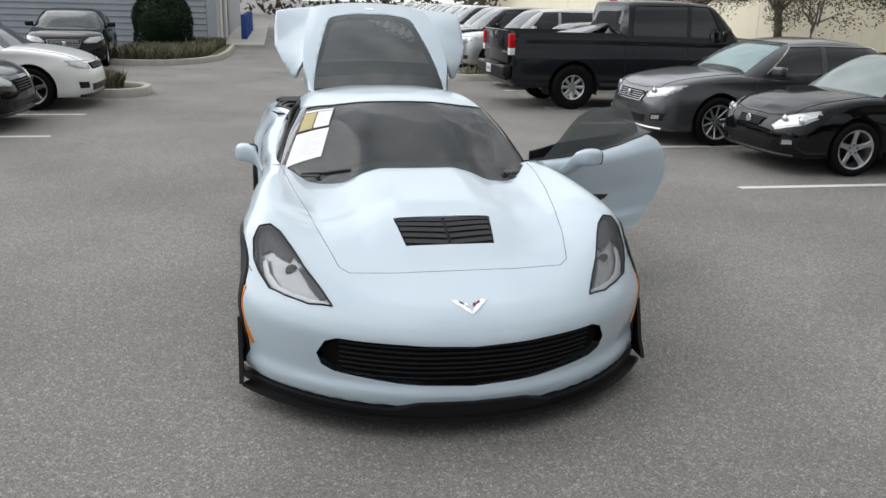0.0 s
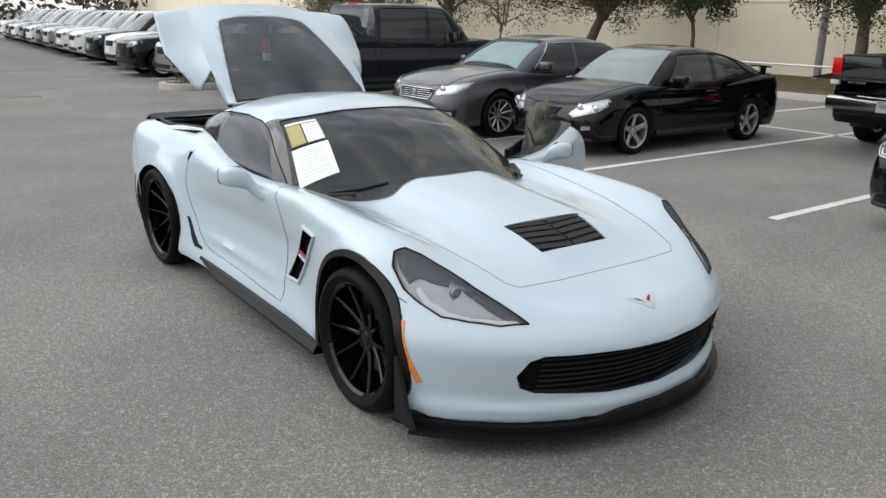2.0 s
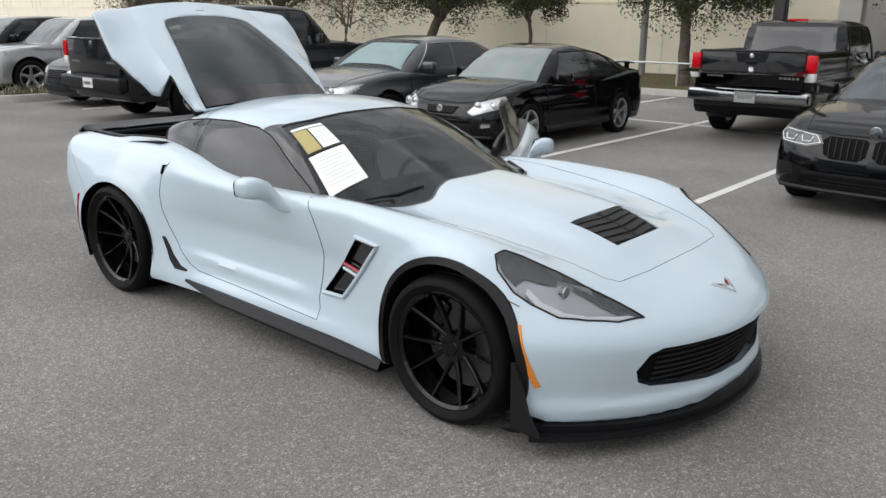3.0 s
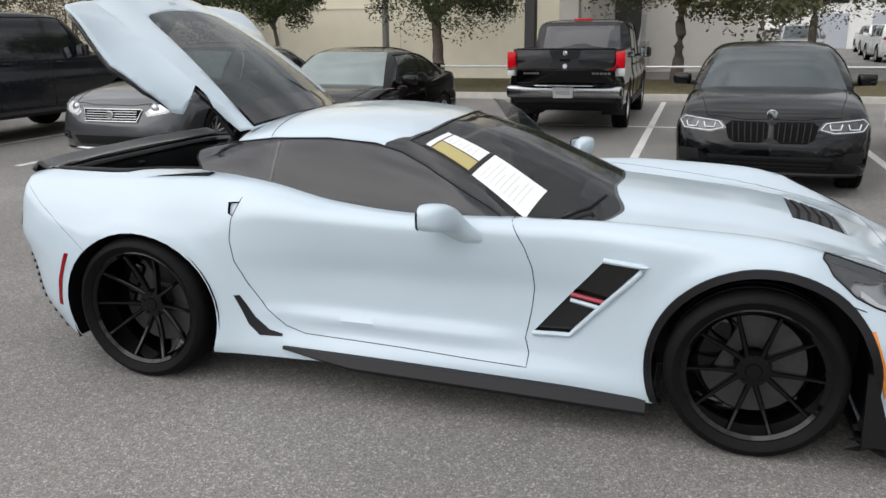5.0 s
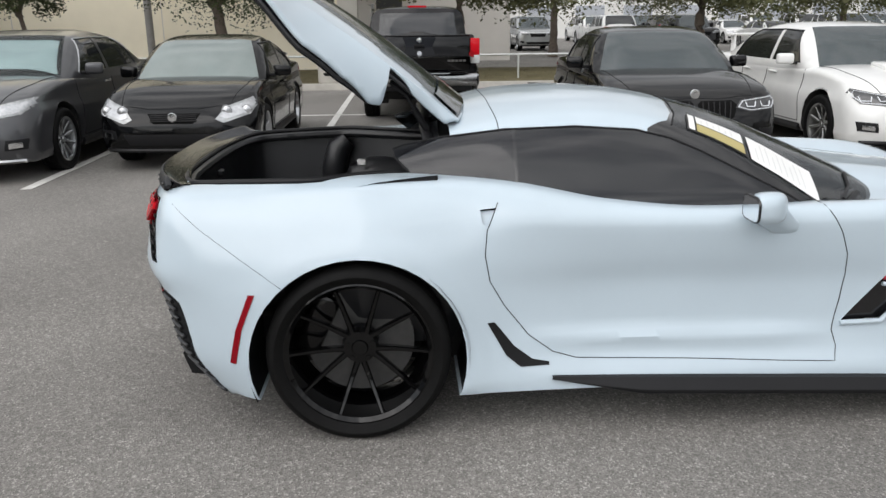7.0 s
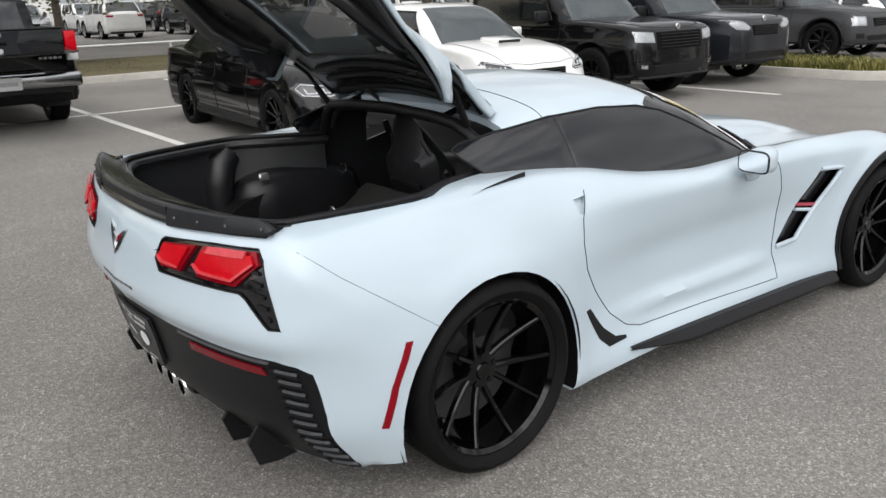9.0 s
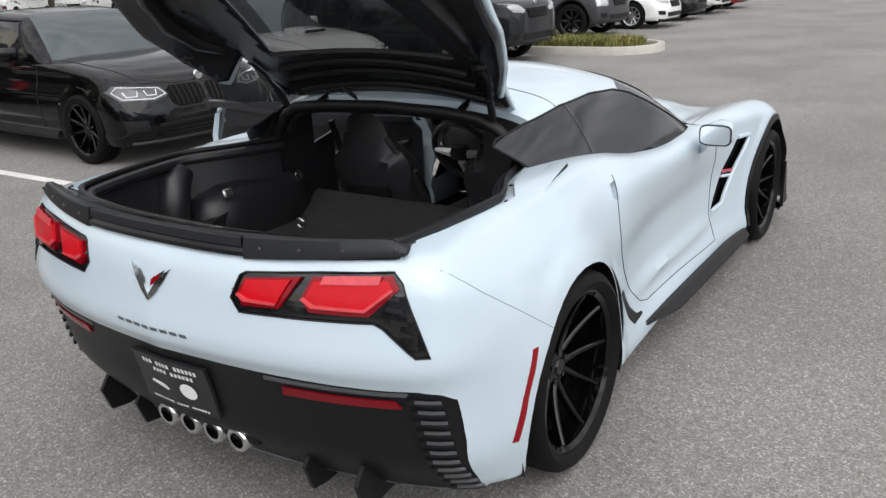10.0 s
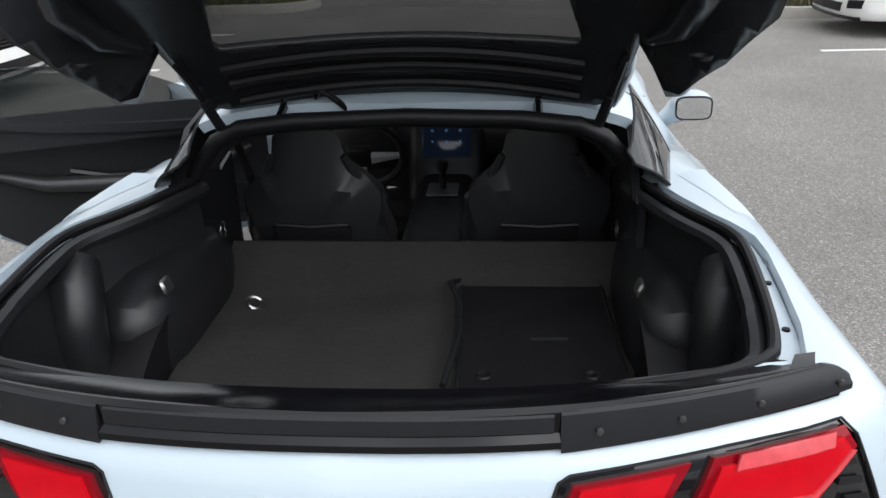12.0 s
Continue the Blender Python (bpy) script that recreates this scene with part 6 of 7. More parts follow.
# ---- parked cars ----
LAMPW = mat("headlamp_glass", (.30, .31, .31), .08, .4, 1.0, vary=.5, scale=22)
BLACKP = mat("black_paint", (.0025, .0026, .003), .07, 0, 0, .42, vary=.2, scale=4)
GREYP = mat("graphite_paint", (.055, .056, .060), .28, .35, .8, .4, vary=.06, scale=5)
CHARC = mat("charcoal_paint", (.013, .014, .017), .12, 0, 0, .45, vary=.15, scale=5)
WHITEP = paint_mat("white_paint", (.74, .74, .72), .35)
SILVP = paint_mat("silver_paint", (.40, .41, .41), .3, .7)
REDP = paint_mat("red_paint", (.25, .012, .015), .3)
MATTG = mat("matt_charcoal", (.035, .036, .039), .55, .1, .2, vary=.08)
WINDOW = mat("car_window", (.012, .014, .015), .03, 0, 0, .9, alpha=.93)
WSCREEN = mat("car_windscreen", (.06, .074, .078), .05, 0, 0, .7, alpha=.86)
# the grey-green base colour carries the sky's reflection as a pale haze
PALEW = mat("sky_pale_windscreen", (.22, .26, .25), .06, 0, 0, .8, vary=.15, scale=3, alpha=.85)
CLEARW = mat("clear_windscreen", (.05, .06, .06), .03, 0, 0, .7, alpha=.25)
FOIL = mat("silver_sunshade", (.62, .86, .86), .45, .1, vary=.15, scale=6, bump=.3, bump_scale=12)
LAMPC = mat("lamp_reflector_silver", (.45, .46, .47), .25, .6, 1.0, vary=.35, scale=30)
LAMPD = mat("dark_headlamp", (.03, .031, .033), .06, 0, 1.0)
BUMPER = mat("dull_chrome", (.34, .345, .35), .16, 1.0, vary=.1)
DRL = mat("running_light_guide", (.75, .77, .8), .3, vary=.05)
CABIN = mat("dark_cabin", (.03, .03, .03), .8)

WHEELS = {}


def wheels_for(r, w, style, metal, rimk=.72):
    key = (r, w, style, metal.name, rimk)
    if key not in WHEELS:
        WHEELS[key] = wheel_set(r, w, r * rimk, .045, style, metal, disc=False)
    return WHEELS[key]


def make_car(name, m, label, paint, L=4.7, W=1.83, H=1.45, wb=2.8, fo=.9, wr=.33, ww=.225, nose=.72, cowl=.98, belt=.93, deck=1.02, yc=1.15, yw=1.95, yr=3.0, yb=3.85,
             style="multi", metal=ALLOY, clear=.20, step=.055, bow=.28, pickup=False, doors=4, boxy=0.0, grille=None, lamp=None, tail=None, wing=False, scoop=False, shade=False, badge=None, plate=True, fog=False, lampm=None, kidney=False, rimk=.72, bumper=None, lip=None, pale=False, eyes=0, group="", trim=None, cat="car", rail=False):
    """A parked car; lengths are measured back from its nose, which points to -y; m places the middle of the car on the ground."""
    root = thing(name, m, label, cat, group)
    hw = W / 2
    y0 = -L / 2
    Y = lambda d: y0 + d
    fa, ra = Y(fo), Y(fo + wb)
    tailz = deck
    dr = .10 - .05 * boxy
    rows = []
    mid = belt + .02
    prof = [(-.15, nose - .30), (0.0, nose - .13), (.07 + .10 * (1 - boxy), nose), (yc * .55, nose + (cowl - nose) * .72), (yc, cowl), (yw, mid + .02), (yr, mid + .03), (min(yb, L - .2), deck), (L - .07, tailz - .015), (L, tailz - .08), (L + .2, tailz - .3)]
    if pickup:
        prof = [p for p in prof if p[0] < yr] + [(yr + .05, deck), (L - .03, deck), (L + .2, deck)]
    for d, z in prof:
        rows.append((Y(d), z, z - .004, z - .02, z - dr * .45, z - dr * 1.4))
    top = Sheet([0, .5 * hw, .75 * hw, .9 * hw, 1.08 * hw], rows, 40, 160)
    bh = belt - clear
    wz = Sheet([clear, clear + .2 * bh, clear + .42 * bh, clear + .63 * bh, clear + .82 * bh, belt + .02], [(-9, .94 * hw, .985 * hw, hw, .985 * hw, .965 * hw, .93 * hw), (9, .94 * hw, .985 * hw, hw, .985 * hw, .965 * hw, .93 * hw)], 40, 4)
    fx, fb = (0, .45 * hw, .75 * hw, .92 * hw, hw, 1.3 * hw), (0, bow * .07, bow * .30, bow * .68, bow * 1.15, bow * 3)
    rb = bow * (.45 if pickup else .8)
    fz = (0, clear + .02, clear + .18, clear + .30, nose - .06, nose + .1)
    fyy = (Y(.14), Y(.05), Y(.0), Y(.01), Y(.05 + .05 * (1 - boxy)), Y(.30))
    rz = (0, clear + .06, clear + .25, clear + .40, tailz - .1, tailz + .1)
    ryy = (Y(L - .16), Y(L - .06), Y(L), Y(L - .01), Y(L - (.02 if pickup else .05)), Y(L - (.05 if pickup else .2)))

    zs = clear + .66 * bh
    side = lambda z: .022 * np.clip((z - zs) / .03, 0, 1) * np.clip((belt - z) / .12, 0, 1) + .018 * np.clip((zs - z) / .22, 0, 1) * np.clip((z - clear - .10) / .04, 0, 1)

    def F(x, y, z):
        ax = np.abs(x)
        f = smax(z - top(ax, y), ax - wz(z, y) + side(z), .05)
        f = smax(f, pchip(fz, fyy, z) + pchip(fx, fb, ax) - y, .05)
        f = smax(f, y - pchip(rz, ryy, z) + pchip(fx, [rb / bow * b for b in fb], ax), .05)
        return smax(f, clear - z, .03)

    bm = shell(F, Y(.9), Y(L - .9), (clear + belt) / 2, (hw * .8, .22), step, .8)
    bvh = tree_of(bm)
    ar = wr + .055 + .02 * boxy
    for s in (-1, 1):
        on = lambda c, n, s=s: c.x * s > hw * .55 and n.x * s > -.2
        for ya in (fa, ra):
            drop(bm, [f for f in cut(bm, circle(ya, wr + .01, ar, 26), (1, 2), on) if f.is_valid])
            n = 14
            wl = bmesh.new()
            rr = [[wl.verts.new((s * xx, ya + (ar + .01) * math.cos(math.pi * (k / n * 1.2 - .1)), wr + .01 + (ar + .01) * math.sin(math.pi * (k / n * 1.2 - .1)))) for k in range(n + 1)] for xx in (hw * .965, hw * .55)]
            for k in range(n):
                wl.faces.new((rr[0][k], rr[0][k + 1], rr[1][k + 1], rr[1][k]))
            wl.faces.new(rr[1])
            part("wheel_well", wl, CABIN, root)
            if trim:
                arc = drape(bvh, [(ya + (ar + .02) * math.cos(math.pi * k / 20), wr + .01 + (ar + .02) * math.sin(math.pi * k / 20)) for k in range(21)], (1, 2), s, .004)
                part("arch_trim", tube(arc, .03, 6), trim, root)
    if pickup:
        bx = hw - .09
        b0, b1 = Y(yr + .12), Y(L - .07)
        drop(bm, [f for f in cut(bm, [(-bx, b0), (bx, b0), (bx, b1), (-bx, b1)], (0, 1), lambda c, n: n.z > .5 and c.z > deck - .2) if f.is_valid])
        tub = box((2 * bx, b1 - b0, .5), (0, (b0 + b1) / 2, deck - .26))
        bmesh.ops.delete(tub, geom=[f for f in tub.faces if f.normal.z > .9], context='FACES')
        part("load_bed", tub, CABIN, root, "black lined load bed", soft=0)
        for q in ([(Y(yr + .06), .5), (Y(yr + .06), deck)],):
            for s in (-1, 1):
                part("panel_gap", tube(drape(bvh, q, (1, 2), s, .001), .007, 5), GAP, root)
    part("body", bm, paint, root)
    # greenhouse
    tw = hw * (.70 + .12 * boxy)
    zb = belt - .10
    rows = [(Y(yc - .25), zb - .1, zb - .1, zb - .12, zb - .2), (Y(yc), cowl - .02, cowl - .03, cowl - .05, cowl - .10), (Y((yc + yw) / 2), (cowl + H) / 2 + .045, (cowl + H) / 2 + .04, (cowl + H) / 2 + .02, (cowl + H) / 2 - .06),
            (Y(yw), H - .045, H - .05, H - .065, H - .13), (Y((yw + yr) / 2), H, H - .006, H - .025, H - .09), (Y(yr), H - .05 + .03 * boxy, H - .055 + .03 * boxy, H - .07 + .03 * boxy, H - .13 + .03 * boxy),
            (Y(yr + (yb - yr) * .5), (H + deck) / 2 + .03, (H + deck) / 2 + .025, (H + deck) / 2 + .01, (H + deck) / 2 - .06), (Y(yb), deck - .01, deck - .02, deck - .03, deck - .1), (Y(yb + .3), zb - .1, zb - .1, zb - .12, zb - .2)]
    if pickup:
        rows = rows[:6] + [(Y(yr + .03), H - .1, H - .1, H - .12, H - .2), (Y(yr + .16), deck - .1, deck - .1, deck - .12, deck - .2)]
    rt = Sheet([0, tw * .6, tw * .85, tw * 1.12], rows, 40, 200)
    ct = Sheet([belt - .1, belt + .03, (belt + H) / 2, H], [(-9, hw * .955, hw * .92, (hw * .92 + tw) / 2 + .02, tw), (9, hw * .955, hw * .92, (hw * .92 + tw) / 2 + .02, tw)], 30, 4)
    tpr = lambda y: 1 - .05 * np.clip((y - Y(yr)) / max(.3, yb - yr), 0, 1.2) - .03 * np.clip((Y(yw) - y) / max(.3, yw - yc), 0, 1.2)
    can = shell(lambda x, y, z: smax(smax(z - rt(np.abs(x), y), np.abs(x) - ct(z, y) * tpr(y), .07), zb - z, .01), Y(yc + .45), Y(max(yr - .1, yc + 1.1)), (belt + H) / 2 - .06, (hw * .6, (H - belt) * .38), step, .5)
    cbvh = tree_of(can)
    drop(can, [f for f in can.faces if f.calc_center_median().z < zb + .03])
    ht = H - .11
    k0 = (ht - cowl) / (H - cowl)
    A0, A1 = Y(yc + .42), Y(yc + (yw - yc) * k0 + .14)
    if pickup:
        C0, C1 = Y(yr - .10), Y(yr - .06)
    else:
        C1, C0 = Y(yb - .36 - .1 * (1 - boxy)), Y(yr + (yb - yr) * (1 - (ht - deck) / max(.1, H - deck)) - .06)
    base = belt + .045
    B = Y(yw + .42) if doors == 4 else Y(yr - .15)
    wins = [[(A0, base), (A1, ht), (B - .04, ht + .015), (B - .04, base + .01)]]
    if doors == 4 and not (pickup and yr < 2.9):
        wins.append([(B + .04, base + .01), (B + .04, ht + .015), (min(C0, C1), ht), (C1 if not pickup else C1, base + .015)])
    elif doors == 2 and not pickup:
        wins.append([(B + .05, base + .01), (B + .03, ht), (C0, ht - .03), (C1, base + .02)])
    if boxy > .6 and not pickup and L > 4.4:
        wins = wins[:1] + [[(B + .04, base + .01), (B + .04, ht + .015), (B + .92, ht + .01), (B + .92, base + .015)], [(B + 1.0, base + .015), (B + 1.0, ht + .01), (max(B + 1.2, C0), ht), (max(B + 1.3, C1), base + .03)]]
    for s in (-1, 1):
        for q in wins:
            fs = cut(can, q, (1, 2), lambda c, n, s=s: c.x * s > .2 and n.x * s > .2)
            if fs:
                part("side_window", lift(can, fs, .004, -.004), WINDOW, root)
        part("window_trim", tube(drape(cbvh, [wins[0][0], wins[0][1]] + [q[2] for q in wins] + [wins[-1][3]], (1, 2), s, .003), .008, 5), ALLOY if paint is GREYP else SATIN, root)
    wx0, wx1 = hw * .84, tw * .86
    fs = cut(can, [(-wx0, Y(yc + .02)), (wx0, Y(yc + .02)), (wx1, Y(yw - .03)), (wx1 * .5, Y(yw - .07)), (-wx1 * .5, Y(yw - .07)), (-wx1, Y(yw - .03))], (0, 1), lambda c, n: n.z > .1 and n.y < .2)
    part("windscreen", lift(can, fs, .005), CLEARW if shade else PALEW if pale else WSCREEN, root)
    if pickup:
        fs = cut(can, [(-hw * .74, base + .05), (hw * .74, base + .05), (tw * .86, H - .12), (-tw * .86, H - .12)], (0, 2), lambda c, n: n.y > .4)
    else:
        fs = cut(can, [(-wx0 * .94, Y(yb - .06)), (wx0 * .94, Y(yb - .06)), (wx1, Y(yr + .07)), (-wx1, Y(yr + .07))], (0, 1), lambda c, n: n.z > .05 and n.y > .1)
    if fs:
        part("rear_window", lift(can, fs, .005), WINDOW, root)
    part("roof", can, paint, root)
    # cabin: dash and two seats seen through the glass
    part("dashboard", box((hw * 1.6, .5, .25), (0, Y(yc + .45), belt - .06), .06, 2), CABIN, root)
    for s in (-1, 1):
        part("seat", merge(box((.48, .14, .62), (s * hw * .42, Y(yw + .55), belt - .02), .06, 2, pose(0, 0, 0, -12)), box((.26, .1, .18), (s * hw * .42, Y(yw + .62), belt + .36), .04, 2)), CABIN, root)
    if shade:
        part("sunshade", patch(cbvh, [(-wx0 * .9, Y(yc + .16)), (wx0 * .9, Y(yc + .16)), (wx1 * .92, Y(yw - .1)), (-wx1 * .92, Y(yw - .1))], (0, 1), 1, -.05, .006, .06), FOIL, root, "silver folding windscreen sunshade")
    # front
    def fpatch(nm, poly, mt, off=.006, depth=.02, lab=""):
        return part(nm, patch(bvh, poly, (0, 2), -1, off, depth, .04), mt, root, lab)

    hl = lamp or [(.46, -.13), (.62, -.03), (.93, 0.0), (.95, -.06), (.80, -.15), (.52, -.17)]
    for s in (-1, 1):
        h = fpatch("headlight", [(s * x * hw, nose + z) for x, z in hl], lampm or LAMPW)
        cx, cz = sum(p[0] for p in hl) / len(hl), sum(p[1] for p in hl) / len(hl)
        if lampm is LAMPD:
            # a bright running-light line round the lower edge and two inner hooks
            ring = [(s * ((x - cx) * .88 + cx) * hw, nose + (z - cz) * .80 + cz) for x, z in hl]
            part("running_light", tube(drape(bvh, ring, (0, 2), -1, .009, .03, True), .0045, 5, True), DRL, h)
            for dx in (-.10, .08):
                hook = [(s * (cx + dx - .06) * hw, nose + cz + .02), (s * (cx + dx - .045) * hw, nose + cz - .025), (s * (cx + dx + .045) * hw, nose + cz - .025), (s * (cx + dx + .06) * hw, nose + cz + .02)]
                q = drape(bvh, hook, (0, 2), -1, .012, .03)
                if len(q) > 1:
                    part("running_light", tube(q, .006, 5), DRL, h)
        else:
            inner = [((x - cx) * .80 + cx, (z - cz) * .70 + cz) for x, z in hl]
            part("reflector", patch(bvh, [(s * x * hw, nose + z) for x, z in inner], (0, 2), -1, .010, .004, .04), LAMPC, h)
            for k in range(eyes):
                dx = (-.12, .10)[k]
                q = drape(bvh, [(s * (cx + dx) * hw, nose + cz), (s * (cx + dx) * hw + .01, nose + cz)], (0, 2), -1, .012)
                if q:
                    part("projector", xf(lathe([(0, -.016), (.03, -.012), (.048, .0), (.056, -.006), (.06, .004)], 18, 'Y'), Matrix.Translation(q[0])), LAMPC, h)
            part("indicator", patch(bvh, [(s * (cx + (x - cx) * .9) * hw, nose + z * .97) for x, z in sorted(hl)[-2:]] + [(s * (max(p[0] for p in hl) - .09) * hw, nose + cz + .01), (s * (max(p[0] for p in hl) - .08) * hw, nose + cz + .03)], (0, 2), -1, .012, .004, .04), LAMPC, h) if eyes else None
    gp = grille or [(-.42, -.10), (.42, -.10), (.36, -.26), (-.36, -.26)]
    if kidney:
        for s in (-1, 1):
            kd = fpatch("kidney_grille", [(s * x * hw, nose + z) for x, z in ((.025, -.09), (.06, -.065), (.40, -.06), (.46, -.10), (.42, -.22), (.35, -.255), (.10, -.255), (.03, -.21))], MESHB, .006)
            for k in range(6):
                q = drape(bvh, [(s * hw * (.07 + .06 * k), nose - .24), (s * hw * (.075 + .063 * k), nose - .075)], (0, 2), -1, .012, .04)
                part("grille_bar", tube(q, .006, 5), SATIN, kd)
    gr = fpatch("grille", [(x * hw, nose + z) for x, z in gp], MESHB, .004)
    gx = max(p[0] for p in gp) * hw * .86
    gz0, gz1 = nose + min(p[1] for p in gp) + .015, nose + max(p[1] for p in gp) - .015
    nb = 0 if kidney else 4 if not pickup else 5
    for k in range(nb):
        z = gz0 + (gz1 - gz0) * (k + .5) / nb
        q = drape(bvh, [(-gx, z), (gx, z)], (0, 2), -1, .016, .06)
        part("bar", tube(q, .007, 5), BUMPER if badge == "chrome" else SATIN, gr)
    if badge == "chrome":
        q = drape(bvh, [(x * hw, nose + z) for x, z in gp], (0, 2), -1, .010, .05, True)
        part("grille_frame", tube(q, .012, 6, True), BUMPER, gr)
    if badge:
        q = drape(bvh, [(0, (gz0 + gz1) / 2 if badge != "hood" else nose - .02), (.01, nose)], (0, 2), -1, .03)
        if q:
            part("badge", xf(lathe([(0, -.01), (.045, -.008), (.05, 0), (.045, .01)], 18, 'Y'), Matrix.Translation(q[0])), CHROME, root)
    fpatch("lower_intake", [(-.55 * hw, clear + .09), (.55 * hw, clear + .09), (.62 * hw, clear + .20), (-.62 * hw, clear + .20)], SATIN, .004)
    for s in (-1, 1):
        fg = fpatch("fog_lamp", [(s * .70 * hw, clear + .14), (s * .90 * hw, clear + .15), (s * .92 * hw, clear + .25), (s * .72 * hw, clear + .24)], SATIN, .005)
        if fog:
            part("fog_trim", patch(bvh, [(s * .74 * hw, clear + .16), (s * .86 * hw, clear + .17), (s * .86 * hw, clear + .22), (s * .75 * hw, clear + .21)], (0, 2), -1, .02, .01, .03), CHROME, fg)
    # rear
    def rpatch(nm, poly, mt, off=.006, depth=.02):
        return part(nm, patch(bvh, poly, (0, 2), 1, off, depth, .04), mt, root)

    tl = tail or [(.56, -.08), (.93, -.06), (.94, -.20), (.60, -.20)]
    for s in (-1, 1) if not pickup else ():
        rpatch("tail_light", [(s * x * hw, tailz + z) for x, z in tl], RED)
    if plate:
        pb = clear + .35 if not pickup else clear + .22
        rpatch("number_plate", [(-.16, pb), (.16, pb), (.16, pb + .15), (-.16, pb + .15)], PLATE, .02, .01)
    if pickup:
        bb = merge(box((2 * hw * .98, .16, .19), (0, Y(L) + .05, clear + .30), .045, 3), box((2 * hw * .5, .10, .07), (0, Y(L) + .06, clear + .385), .02, 2))
        bmp = part("rear_bumper", bb, bumper or BUMPER, root, "rear step bumper")
        part("valance", box((2 * hw * .86, .10, .10), (0, Y(L) + .0, clear + .18), .02, 1), SATIN, bmp)
        part("number_plate", box((.31, .012, .16), (0, Y(L) + .138, clear + .29), .004, 1), PLATE, bmp)
        part("lettering", box((.22, .004, .05), (0, Y(L) + .146, clear + .29), .002, 1), STEEL, bmp)
        zg = clear + .42
        tg = part("tailgate", box((2 * hw * .83, .055, deck - zg - .01), (0, Y(L) - .012, (deck + zg) / 2), .018, 2), paint, root)
        part("handle_recess", xf(slab([(-.25, .11), (.25, .11), (.17, -.11), (-.17, -.11)], 0, .008, .004), Matrix.Translation((0, Y(L) + .014, deck - .14)) @ pose(0, 0, 0, 90, 0, 180)), CHARC, tg)
        part("tailgate_handle", box((.16, .018, .035), (0, Y(L) + .028, deck - .15), .006, 1), SATIN, tg)
        part("badge", xf(lathe([(0, .012), (.036, .010), (.040, .004), (.036, 0)], 18, 'Y'), pose(0, Y(L) + .020, deck - .075)), CHROME, tg)
        part("spoiler_lip", box((2 * hw * .83, .05, .025), (0, Y(L) + .01, deck - .008), .01, 1), paint, tg)
        part("third_brake_light", box((.32, .03, .035), (0, Y(yr) - .02, H - .015), .008, 1), BRIGHTRED, root)
        for x0, x1 in ((-.74, -.42), (.46, .74)):
            for j in range(5):
                xa = x0 + (x1 - x0) * j / 5
                part("lettering", box(((x1 - x0) / 5 * hw * .72, .006, .030), (xa * hw, Y(L) + .017, deck - .38), .001, 1), STEEL, tg)
        for s in (-1, 1):
            for j, (za, zc, mt) in enumerate(((-.05, -.30, BRIGHTRED), (-.30, -.42, PLATE))):
                part("tail_light", box((.14, .10, za - zc), (s * hw * .915, Y(L) - .03, deck + (za + zc) / 2), .012, 2), mt, root)
    # sides: shut lines, handles, mirrors, sills
    for s in (-1, 1):
        dl = [Y(yc + .22), Y(yw + .45), Y(yr + .10)] if doors == 4 else [Y(yc + .22), Y(yr - .1)]
        if pickup and doors == 4:
            dl = [Y(yc + .22), B, Y(yr - .08)]
        for d in dl:
            if abs(d - ra) < ar:
                q = [(d - .02, base - .02), (d, .85), (ra - ar * .9, wr + ar * .75)] if d > ra - ar else [(d, base - .02), (d, clear + .12)]
            else:
                q = [(d, base - .02), (d + .02, .6), (d, clear + .12)]
            t = drape(bvh, q, (1, 2), s, .001, .05)
            if len(t) > 1:
                part("panel_gap", tube(t, .005, 5), GAP, root)
        t = drape(bvh, [(dl[0], clear + .12), (min(dl[-1], ra - ar), clear + .12)], (1, 2), s, .001, .1)
        part("panel_gap", tube(t, .005, 5), GAP, root)
        t = drape(bvh, [(fa + ar + .03, clear + .05), (ra - ar - .03, clear + .05)], (1, 2), s, -.005, .1)
        part("sill", tube(t, .05 if not pickup else .06, 6), SATIN, root)
        for d in dl[1:]:
            t = drape(bvh, [(d - .30, belt - .09), (d - .10, belt - .085)], (1, 2), s, .018, .04)
            if len(t) > 1:
                part("door_handle", tube(t, .014, 6), CHROME if paint is GREYP else paint, root)
        my = Y(yc + .50)
        mo = part("mirror", box((.20, .11, .13 + .07 * boxy), (s * (hw * .93 + .13), my, belt + .09), .035, 3, pose(0, 0, 0, 0, 0, s * 12)), paint if not pickup else SATIN, root)
        part("stalk", box((.16, .05, .04), (s * (hw * .90 + .02), my, belt + .04), .012, 1), SATIN, mo)
        part("mirror_glass", box((.17, .004, .10 + .06 * boxy), (s * (hw * .93 + .13), my + .058, belt + .09), .001, 1), bpy.data.materials["mirror_glass"], mo)
    for s in (-1, 1):
        q = drape(bvh, [(s * hw * .80, Y(yc + .12)), (s * hw * .76, Y(yc * .6)), (s * hw * .66, Y(.20))], (0, 1), 1, .001, .06)
        if len(q) > 1:
            part("panel_gap", tube(q, .004, 5), GAP, root)
    q = drape(bvh, [(-hw * .66, Y(.20)), (-hw * .3, Y(.13)), (hw * .3, Y(.13)), (hw * .66, Y(.20))], (0, 1), 1, .001, .06)
    if len(q) > 1:
        part("panel_gap", tube(q, .004, 5), GAP, root)
    q = drape(bvh, [(-hw * .86, clear + .03), (0, clear + .03), (hw * .86, clear + .03)], (0, 2), -1, .004, .06)
    if len(q) > 1:
        part("front_lip", tube(q, .022, 6), lip or SATIN, root)
